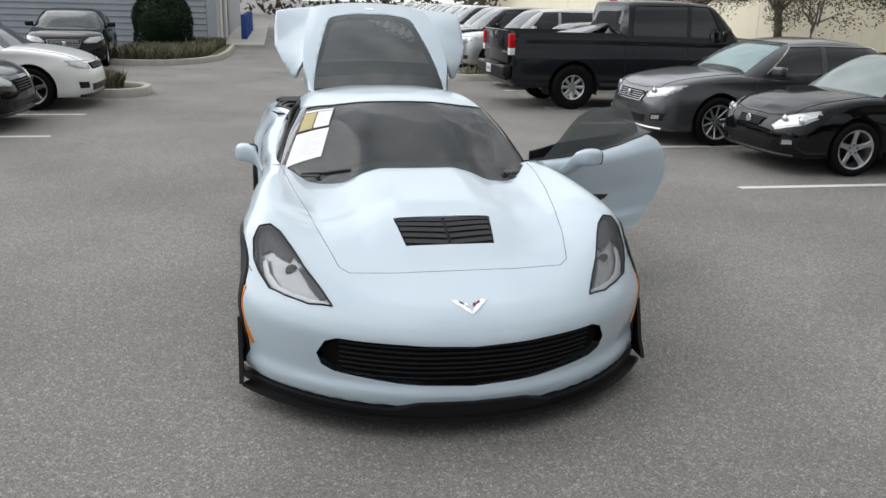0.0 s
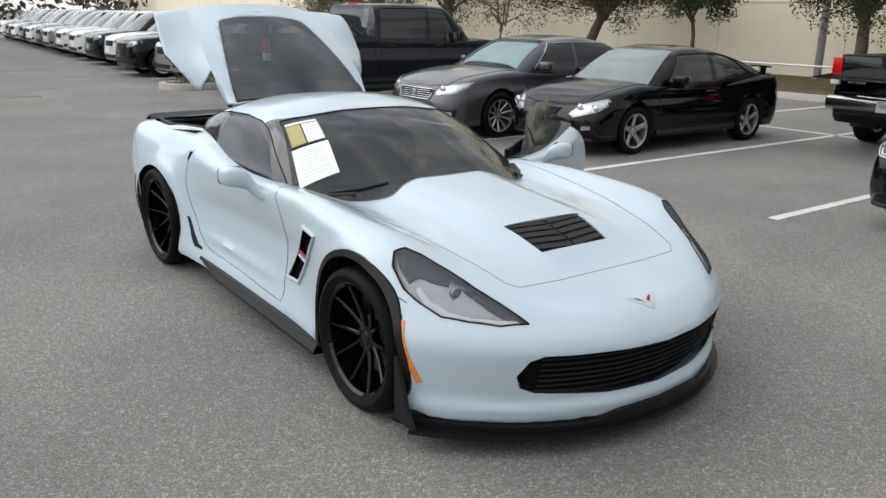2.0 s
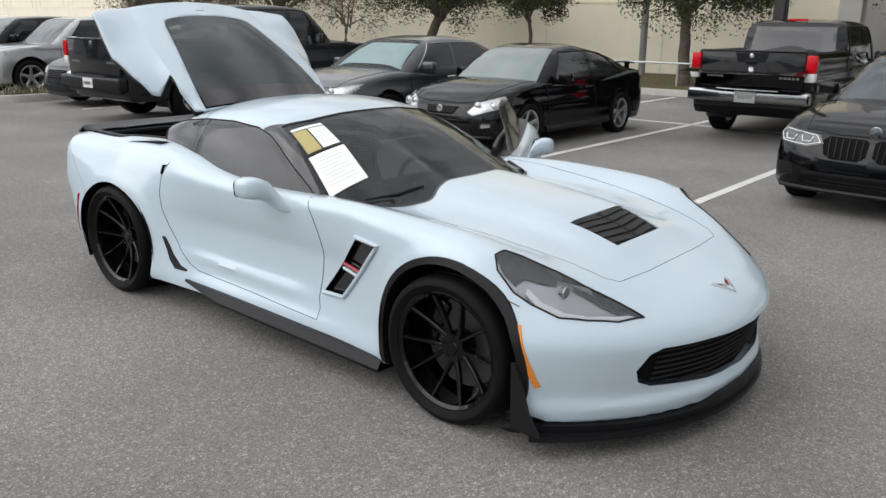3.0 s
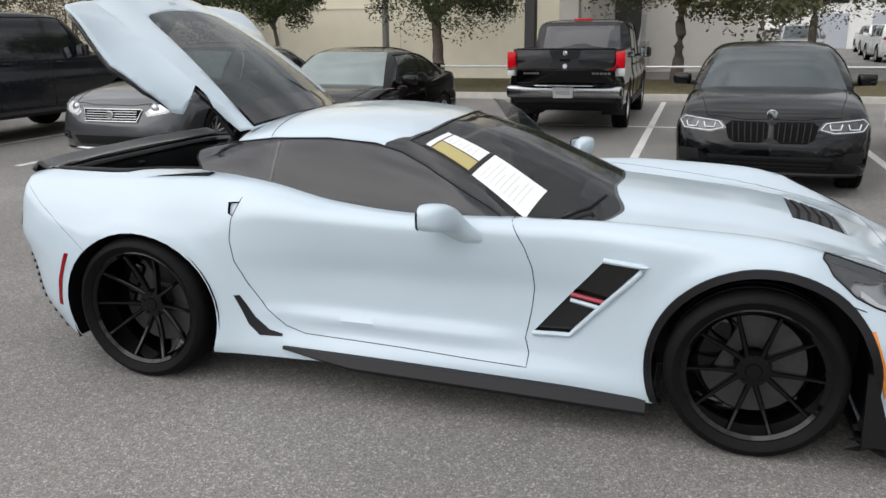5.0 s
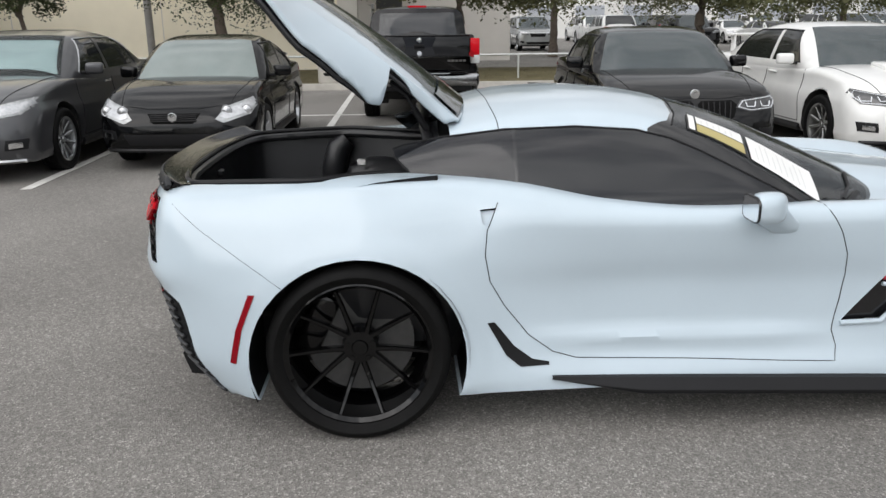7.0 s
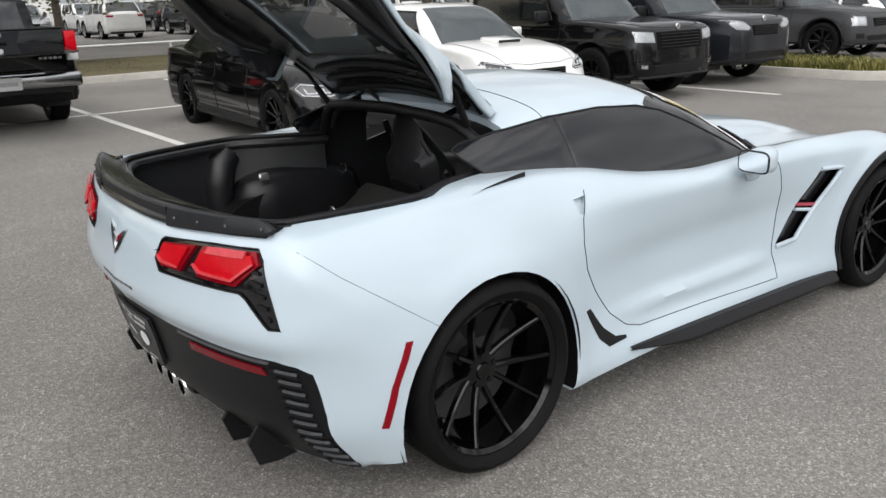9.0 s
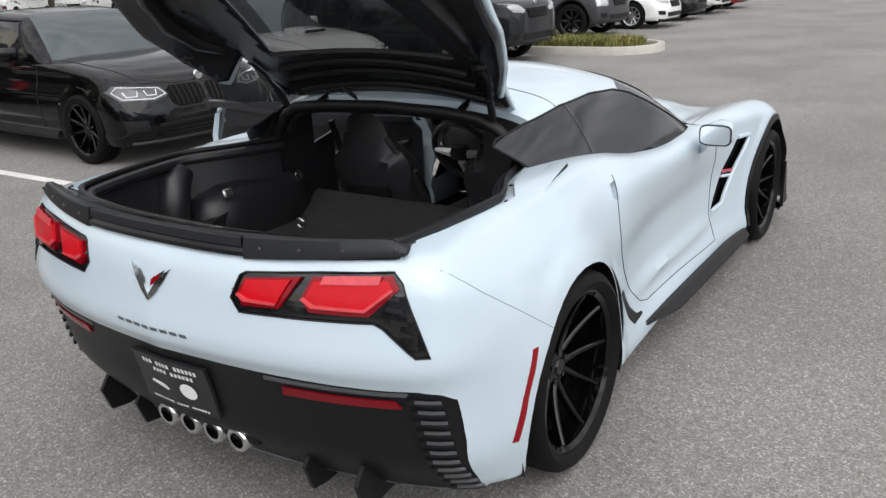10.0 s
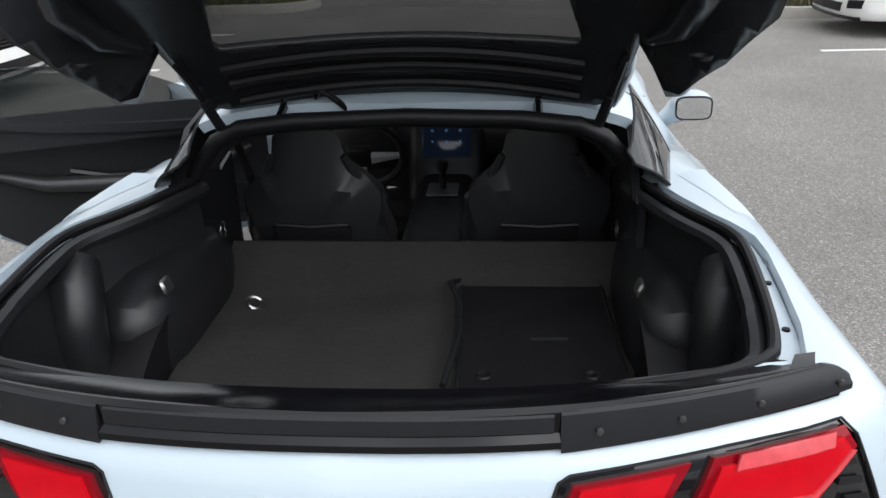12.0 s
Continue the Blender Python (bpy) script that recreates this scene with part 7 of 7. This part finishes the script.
    if not pickup:
        q = drape(bvh, [(-hw * .8, clear + .06), (0, clear + .06), (hw * .8, clear + .06)], (0, 2), 1, .004, .06)
        if len(q) > 1:
            part("rear_valance", tube(q, .05, 6), SATIN, root)
    if wing:
        part("rear_wing", merge(box((hw * 1.45, .20, .025), (0, Y(L - .22), deck + wing), .008, 1, pose(0, 0, 0, -6)), *[box((.03, .14, wing + .05), (s * hw * .62, Y(L - .22), deck + wing / 2 - .02), .006, 1) for s in (-1, 1)]), paint, root)
    if scoop:
        part("hood_scoop", merge(box((.46, .34, .07), (0, Y(yc - .25), cowl - .01), .03, 2, pose(0, 0, 0, 6)),), paint, root)
        part("scoop_mouth", box((.38, .02, .035), (0, Y(yc - .425), cowl - .015), .006, 1), GAP, root)
    if rail:
        for s in (-1, 1):
            part("roof_rail", tube([(s * tw * .9, Y(yw + .15), H - .06), (s * tw * .92, Y(yw + .25), H + .01), (s * tw * .92, Y(yr - .1), H + .01), (s * tw * .9, Y(yr), H - .04)], .015, 6), SATIN, root)
    ws = wheels_for(wr, ww, style, metal, rimk)
    for s in (-1, 1):
        for ya in (fa, ra):
            put_wheel(ws, root, s * (hw * .985 - ww / 2), ya, wr, s > 0)
    return root


def nose_at(x, y, L, rz=-90):
    """The pose of a car of length L whose nose touches (x, y) and points along its heading."""
    a = radians(rz)
    return pose(x - math.sin(a) * L / 2, y + math.cos(a) * L / 2, 0, 0, 0, rz)


make_car("sedan", nose_at(4.2, 5.75, 4.86), "graphite grey four-door sedan with a silver sunshade behind its windscreen", GREYP, 4.86, 1.85, 1.47, 2.775, .98, .335, .225, .80, 1.0, .95, 1.05, 1.25, 2.15, 3.25, 4.2, shade=True, badge="chrome", eyes=1, style="multi", fog=True, step=.042, lip=BUMPER,
         grille=[(-.46, -.09), (.46, -.09), (.40, -.23), (-.40, -.23)], lamp=[(.50, -.12), (.60, -.04), (.93, .03), (.97, -.03), (.86, -.12), (.54, -.17)])
make_car("coupe", nose_at(4.85, 3.62, 4.39), "glossy black two-door coupe with a small rear wing and five-spoke alloys", BLACKP, 4.39, 1.73, 1.39, 2.57, .92, .315, .215, .70, .93, .87, 1.0, 1.15, 1.95, 2.75, 4.05, doors=2, style="five", badge="mid", pale=True, eyes=2, wing=.07, step=.042, fog=True, rimk=.74,
         lamp=[(.50, -.15), (.62, -.03), (.90, .05), (.96, -.02), (.90, -.11), (.60, -.19)], grille=[(-.32, -.09), (.32, -.09), (.24, -.19), (-.24, -.19)])
make_car("sedan", nose_at(4.3, -1.76, 4.71, -93), "black four-door sedan with twin kidney grilles and black wheels", BLACKP, 4.71, 1.83, 1.44, 2.85, .83, .335, .235, .78, .98, .94, 1.03, 1.30, 2.10, 3.15, 4.1, style="multi", metal=DARKALLOY, badge="hood", kidney=True, lampm=LAMPD, step=.042, rimk=.76,
         lamp=[(.44, -.13), (.50, -.06), (.90, -.02), (.96, -.07), (.90, -.15), (.60, -.17)], grille=[(-.60, -.40), (.60, -.40), (.66, -.50), (-.66, -.50)])
make_car("sedan", nose_at(4.5, -4.45, 4.6), "white sports sedan with a bonnet scoop and tall rear wing", WHITEP, 4.6, 1.80, 1.475, 2.65, .93, .335, .24, .76, .99, .95, 1.06, 1.2, 2.0, 3.15, 4.1, style="multi", metal=STEEL, wing=.22, scoop=True, lampm=LAMPD, step=.045, fog=True,
         lamp=[(.52, -.12), (.62, -.04), (.92, 0.02), (.96, -.04), (.88, -.13), (.58, -.15)], grille=[(-.38, -.10), (.38, -.10), (.30, -.25), (-.30, -.25)])
make_car("pickup_truck", nose_at(4.5, -7.1, 5.4), "black crew-cab pickup truck with chunky off-road tyres", BLACKP, 5.4, 1.89, 1.80, 3.26, .93, .39, .265, 1.05, 1.18, 1.12, 1.18, 1.35, 2.05, 3.65, 3.75, pickup=True, boxy=.8, clear=.34, bow=.14, style="steel", metal=DARKALLOY, badge="hood", fog=True, rimk=.58, step=.045,
         lamp=[(.58, -.20), (.60, -.06), (.95, -.04), (.97, -.18)], grille=[(-.54, -.06), (.54, -.06), (.54, -.30), (-.54, -.30)], cat="pickup truck")
make_car("pickup_truck", nose_at(4.75, -9.75, 5.4), "dark grey pickup truck with a mesh grille", CHARC, 5.4, 1.89, 1.80, 3.2, .95, .38, .26, 1.06, 1.18, 1.12, 1.18, 1.35, 2.05, 3.55, 3.65, pickup=True, boxy=.8, clear=.34, bow=.14, style="steel", metal=DARKALLOY, step=.07, badge="hood", cat="pickup truck")
make_car("pickup_truck", pose(8.85 + 2.61, .96, 0, 0, 0, 90), "black crew-cab pickup truck backed to the lane, chrome rear bumper", BLACKP, 5.22, 1.85, 1.78, 3.2, .9, .375, .255, 1.02, 1.15, 1.09, 1.32, 1.35, 2.05, 3.35, 3.45, pickup=True, boxy=.8, clear=.36, bow=.12, style="steel", metal=ALLOY, rimk=.62, step=.045, cat="pickup truck")
make_car("pickup_truck", pose(3.28 + 3.0, 9.78, 0, 0, 0, 90), "dark grey heavy crew-cab pickup truck with steel wheels", CHARC, 6.0, 2.0, 1.97, 3.8, .98, .40, .265, 1.18, 1.32, 1.27, 1.38, 1.45, 2.15, 3.75, 3.85, pickup=True, boxy=.8, clear=.38, bow=.12, style="steel", metal=ALLOY, rimk=.56, bumper=SATIN, step=.05, cat="pickup truck")
suv = dict(L=4.7, W=1.95, H=1.74, wb=2.85, fo=.85, wr=.385, ww=.255, nose=.96, cowl=1.13, belt=1.10, deck=1.22, yc=1.35, yw=2.2, yr=4.0, yb=4.55, boxy=.8, clear=.26, bow=.2, style="five", step=.075, cat="suv")
make_car("suv", nose_at(5.4, -15.3, 4.85), "matt charcoal boxy off-road SUV with black wheels", MATTG, **{**suv, "L": 4.85, "H": 1.88, "boxy": .95, "metal": DARKALLOY, "clear": .32, "wr": .39, "style": "steel", "lamp": [(.64, -.24), (.66, -.06), (.95, -.05), (.96, -.24)], "trim": SATIN, "rail": True})
make_car("sedan", nose_at(4.9, -17.9, 4.65), "white compact sedan with multi-spoke alloys", WHITEP, 4.65, 1.78, 1.45, 2.65, .9, .33, .22, .78, .98, .94, 1.03, 1.2, 2.0, 3.2, 4.1, style="multi", step=.075)
make_car("sedan", nose_at(5.0, -20.6, 4.6), "black saloon car parked in the far row", BLACKP, 4.6, 1.8, 1.42, 2.75, .85, .325, .22, .76, .96, .92, 1.02, 1.25, 2.05, 3.1, 4.0, step=.09)
make_car("suv", nose_at(5.0, -23.4, 4.8), "white SUV parked in the far row", WHITEP, **{**suv, "step": .09})
make_car("sedan", nose_at(5.1, -26.2, 4.6), "red saloon car far along the row", REDP, 4.6, 1.8, 1.44, 2.7, .9, .325, .22, .76, .96, .92, 1.02, 1.2, 2.0, 3.1, 4.0, step=.1)
make_car("hatchback", nose_at(4.05, 12.95, 4.3), "dark grey hatchback parked beyond the pickup", CHARC, 4.3, 1.8, 1.48, 2.63, .86, .325, .22, .80, 1.0, .97, 1.1, 1.1, 1.85, 3.4, 4.1, step=.075)
s1 = make_car("suv", nose_at(4.0, 16.7, 4.95), "light grey luxury SUV in the long row", SILVP, **{**suv, "L": 4.95, "group": "long row of SUVs"})
s2 = make_car("suv", nose_at(3.7, 19.2, 4.7), "black luxury SUV in the long row", BLACKP, **{**suv, "group": "long row of SUVs"})
s3 = make_car("suv", nose_at(4.1, 21.9, 4.8), "white luxury SUV in the long row", WHITEP, **{**suv, "L": 4.8, "group": "long row of SUVs"})
for k in range(11):
    src = (s2, s3, s3, s1, s2, s3, s2, s3)[k % 8]
    copy_thing(src, nose_at(4.1 + .12 * k, 24.5 + 2.65 * k, 4.8))
civ = make_car("sedan", nose_at(-3.72, 9.45, 4.65, 90), "white and black compact sedan with dark alloys", WHITEP, 4.65, 1.8, 1.42, 2.7, .9, .33, .225, .78, .98, .94, 1.02, 1.15, 1.95, 3.1, 4.2, style="five", metal=STEEL, lamp=[(.50, -.10), (.62, -.02), (.95, .0), (.97, -.06), (.85, -.12), (.54, -.15)], grille=[(-.46, -.06), (.46, -.06), (.42, -.16), (-.42, -.16)])
make_car("sedan", nose_at(-4.25, 7.05, 4.7, 90), "black sedan nosing out of its stall", BLACKP, 4.7, 1.83, 1.42, 2.8, .88, .33, .225, .76, .97, .93, 1.02, 1.2, 2.0, 3.1, 4.1, metal=DARKALLOY)
make_car("sedan", nose_at(-5.9, 16.4, 4.9, 6), "black older saloon beside the grey building", BLACKP, 4.9, 1.86, 1.42, 2.77, 1.0, .33, .22, .78, .98, .93, 1.03, 1.25, 2.05, 3.1, 4.1, badge="chrome")
make_car("sedan", nose_at(-4.25, -8.0, 4.6, 90), "white sedan parked beside the planted island", WHITEP, 4.6, 1.8, 1.44, 2.7, .9, .33, .225, .78, .98, .94, 1.02, 1.15, 1.95, 3.1, 4.1)
# cars on the far lots past the fence
for k, src in enumerate([s3, civ, s1, s3, s2, civ, s3, s3, s1] * 3):
    copy_thing(src, pose(40 + 7.5 * (k // 9), 3.0 - 4.2 * (k % 9) - (k // 9) * .9, 0, 0, 0, -90 + 180 * (k % 2)))


# ---- grey building, islands and distance ----
SIDING = mat("grey_siding", (.34, .37, .41), .55, .1, vary=.06, scale=3)
GREYW = mat("grey_painted_wall", (.40, .42, .45), .7, vary=.05, scale=2)
BLUEP = mat("blue_post_paint", (.02, .07, .30), .5)
wn = part("wall_north", box((24, .3, 6), (-15.0, 26.75, 3.0)), GREYW, None, soft=0)
tagged(wn, "grey building wall clad with horizontal siding", "wall", kind="structure")
sid = bmesh.new()
v = [sid.verts.new(p) for p in ((-12, 0, 0), (12, 0, 0), (12, -.045, .012), (-12, -.045, .012), (-12, -.004, .215), (12, -.004, .215))]
for f in ((0, 1, 2, 3), (3, 2, 5, 4)):
    sid.faces.new([v[i] for i in f])
sid_me = mesh_of("siding_board", sid, SIDING, 0)
for k in range(27):
    share("siding_board", sid_me, wn, Matrix.Translation((-15.3, 26.60, .15 + .215 * k)))
part("corner_trim", box((.35, .36, 6), (-3.1, 26.74, 3.0), .01, 1), GREYW, wn)
ws_ = part("wall_side", box((.3, 22, 6), (-3.1, 37.9, 3.0)), GREYW, None, soft=0)
tagged(ws_, "grey side wall of the building with doors", "wall", kind="structure")
for k, y in enumerate((29.0, 32.5)):
    part("door", box((.08, 1.1, 2.1), (-2.93, y, 1.05), .01, 1), WALLG, ws_)
    part("downpipe", tube([(-2.88, y + 1.2, 0), (-2.88, y + 1.2, 5.5)], .05, 8), GREYW, ws_)
for k in range(5):
    bl = thing("bollard", pose(-2.1, 30.9 + 2.2 * k, .1), "short blue painted post beside the building", "post", "blue posts")
    part("post", box((.26, .26, 1.0), (0, 0, .5), .03, 2), BLUEP, bl)
pav = part("pavement_north", box((1.7, 22, .12), (-2.1, 37.5, .05), .01, 1), CONCRETE, None, soft=0)
tagged(pav, "pale concrete walk beside the building", "pavement", kind="structure")

ISL_A = [(-5.35, 18.0), (-4.6, 17.7), (-3.7, 17.8), (-2.95, 18.6), (-2.5, 20.0), (-2.35, 22.0), (-2.35, 26.3), (-5.35, 26.3)]
for nm, pts, lab in (("island_west", ISL_A, "planted island with curved concrete kerb"), ("island_stall", rounded(-9, 10.4, -3.25, 11.8, .6), "small planted kerb island between stalls"),
                     ("island_south", rounded(3.3, -12.75, 11.5, -11.05, .8), "grassy kerb island with yellowing planting"), ("island_row", rounded(3.4, 14.2, 9.5, 15.3, .5), "round-ended kerb island in the long row"),
                     ("island_corner", rounded(-9, -10.8, -3.75, -9.15, .75), "planted kerb island beside a white car")):
    kerb_loop(nm, pts, lab)
    bed = part(nm + "_bed", slab(pts, .02, .11), TURF, None, soft=0)
    tagged(bed, "bare earth bed inside the kerb", "planting bed", kind="structure")
blades("island_shrubs", [(-5.2, 18.3), (-3.8, 18.1), (-2.8, 19.8), (-2.6, 26), (-5.2, 26)], 14000, .32, BUSHY, "low dry grey-green shrubs", 11, .1, .8)
blades("stall_shrubs", rounded(-6.2, 10.65, -3.7, 11.5, .3), 6000, .34, BUSHY, "low dry shrubs in the stall island", 12, .1, .8)
blades("island_grass", rounded(3.6, -12.55, 11.2, -11.25, .6), 12000, .2, GRASSY, "yellow-green grass on the island", 13, .1, .9)
blades("row_shrubs", rounded(3.7, 14.4, 9, 15.1, .3), 900, .25, BUSHY, "sparse low shrubs", 14, .1, .8)
blades("corner_shrubs", rounded(-8.5, -10.6, -4.0, -9.4, .5), 2000, .35, BUSHY, "low shrubs in the corner island", 15, .1, .8)


def topiary(at, r, h, seed):
    """A clipped egg-shaped evergreen."""
    rng = random.Random(seed)
    root = thing("topiary_bush", pose(*at), "clipped egg-shaped dark evergreen bush", "bush")
    part("trunk", tube([(0, 0, 0), (0, 0, h * .5)], .07, 8), BARK, root)
    co, fa = [], []
    for i in range(9000):
        z = rng.random()
        rr = r * (math.sin(math.pi * min(1, z * .92 + .12)) ** .6 if z > .3 else .93 + .2 * (z - .05)) * rng.uniform(.86, 1.03)
        rr *= 1 + .05 * math.sin(7 * z + 3 * math.sin(5 * z))
        a = rng.uniform(0, 6.283)
        p = Vector((rr * math.cos(a), rr * math.sin(a), .1 + z * h))
        d = Vector((math.cos(a), math.sin(a), .8)).normalized()
        w = d.cross(Vector((rng.gauss(0, 1), rng.gauss(0, 1), rng.gauss(0, 1)))).normalized()
        s = rng.uniform(.03, .07)
        k = len(co)
        co += [tuple(c) for c in (p - w * s * .5, p + d * s * .3, p + w * s * .5, p + d * s * 1.4)]
        fa.append((k, k + 1, k + 3, k + 2)[:4])
    me = bpy.data.meshes.new("crown")
    me.from_pydata(co, [], [(f[0], f[1], f[3], f[2]) for f in fa])
    me.materials.append(LEAF3)
    c = new("crown", me)
    c.parent = root
    core = shell(lambda x, y, z: np.sqrt(x * x + y * y) - .86 * r * np.clip(np.sin(math.pi * np.clip((z - .1) / h * .92 + .12, 0, 1)), .02, 1) ** .6, -.1, .1, h * .4, (.1, .1), .12, .1)
    part("inner_crown", core, LEAF3, root)
    return root


topiary((-4.4, 23.2, .1), .95, 2.0, 3)

cov = thing("covered_car", pose(-9.3, 20.0, 0, 0, 0, 8), "car under a crumpled grey cover beside the building", "covered car")
cvb = shell(lambda x, y, z: np.abs(x / .95) ** 4 + np.abs(y / 2.3) ** 4 + np.abs(z / (1.02 + .38 * np.exp(-(y / 1.1) ** 2))) ** 3 - 1 + .03 * np.sin(9 * y + 3 * z) * np.sin(7 * z), -1.5, 1.5, .45, (.5, .2), .09, .5)
part("cover", xf(cvb, Matrix()), mat("grey_cover", (.16, .17, .18), .8, vary=.15, scale=4, bump=.5, bump_scale=8), cov)

belt = bmesh.new()
rng = random.Random(77)
co, fa = [], []
for i in range(52000):
    a = rng.uniform(0, 6.283)
    # the unseen west side is added nearer, to darken reflections in the cars
    west = 1 if math.cos(a) < -.45 else 0
    R = rng.uniform(75, 100) - 24 * west
    top = 7.0 + 2.5 * math.sin(a * 9) + 1.6 * math.sin(a * 23 + 1) + 1.0 * math.sin(a * 51)
    z = top * rng.random() ** .85
    p = Vector((R * math.cos(a), R * math.sin(a), z))
    u = Vector((rng.gauss(0, 1), rng.gauss(0, 1), rng.gauss(0, 1))).normalized()
    w = u.cross(Vector((rng.gauss(0, 1), rng.gauss(0, 1), rng.gauss(0, 1)))).normalized()
    s = rng.uniform(.2, .48)
    k = len(co)
    co += [tuple(c) for c in (p - u * s, p + w * s * .6, p + u * s, p - w * s * .6)]
    fa.append((k, k + 1, k + 2, k + 3))
belt.free()
me = bpy.data.meshes.new("far_trees")
me.from_pydata(co, [], fa)
me.materials.append(leaf_mat("far_foliage", (.045, .045, .030), (.11, .095, .065)))
tagged(new("far_trees", me), "distant belt of mixed brown and green trees, its unseen west side added", "trees", kind="stuff")
WHITEB = mat("white_render", (.72, .71, .68), .8, vary=.05, scale=1)
for k, (x, y, wx, wy, h) in enumerate(((70, -30, 10, 44, 6.5), (66, 12, 10, 20, 5.5), (64, -70, 12, 26, 7))):
    b = thing("warehouse", pose(x, y, 0), "long low white commercial building in the distance", "building")
    part("wall", box((wx, wy, h), (0, 0, h / 2)), WHITEB, b, soft=0)
    part("roof", box((wx + .8, wy + .8, .4), (0, 0, h + .2), .05, 1), GREYW, b, soft=0)
    for j in range(int(wy / 4)):
        part("window", box((.1, 2.2, 1.4), (-wx / 2 - .03, -wy / 2 + 2 + 4 * j, h * .62), .02, 1), WINDOW, b, soft=0)
        part("shutter", box((.1, 2.4, 2.6), (-wx / 2 - .03, -wy / 2 + 2 + 4 * j, 1.3), .02, 1), GREYW if j % 3 else mat("yellow_shutter", (.5, .38, .08), .6) if j == 0 else GREYW, b, soft=0)
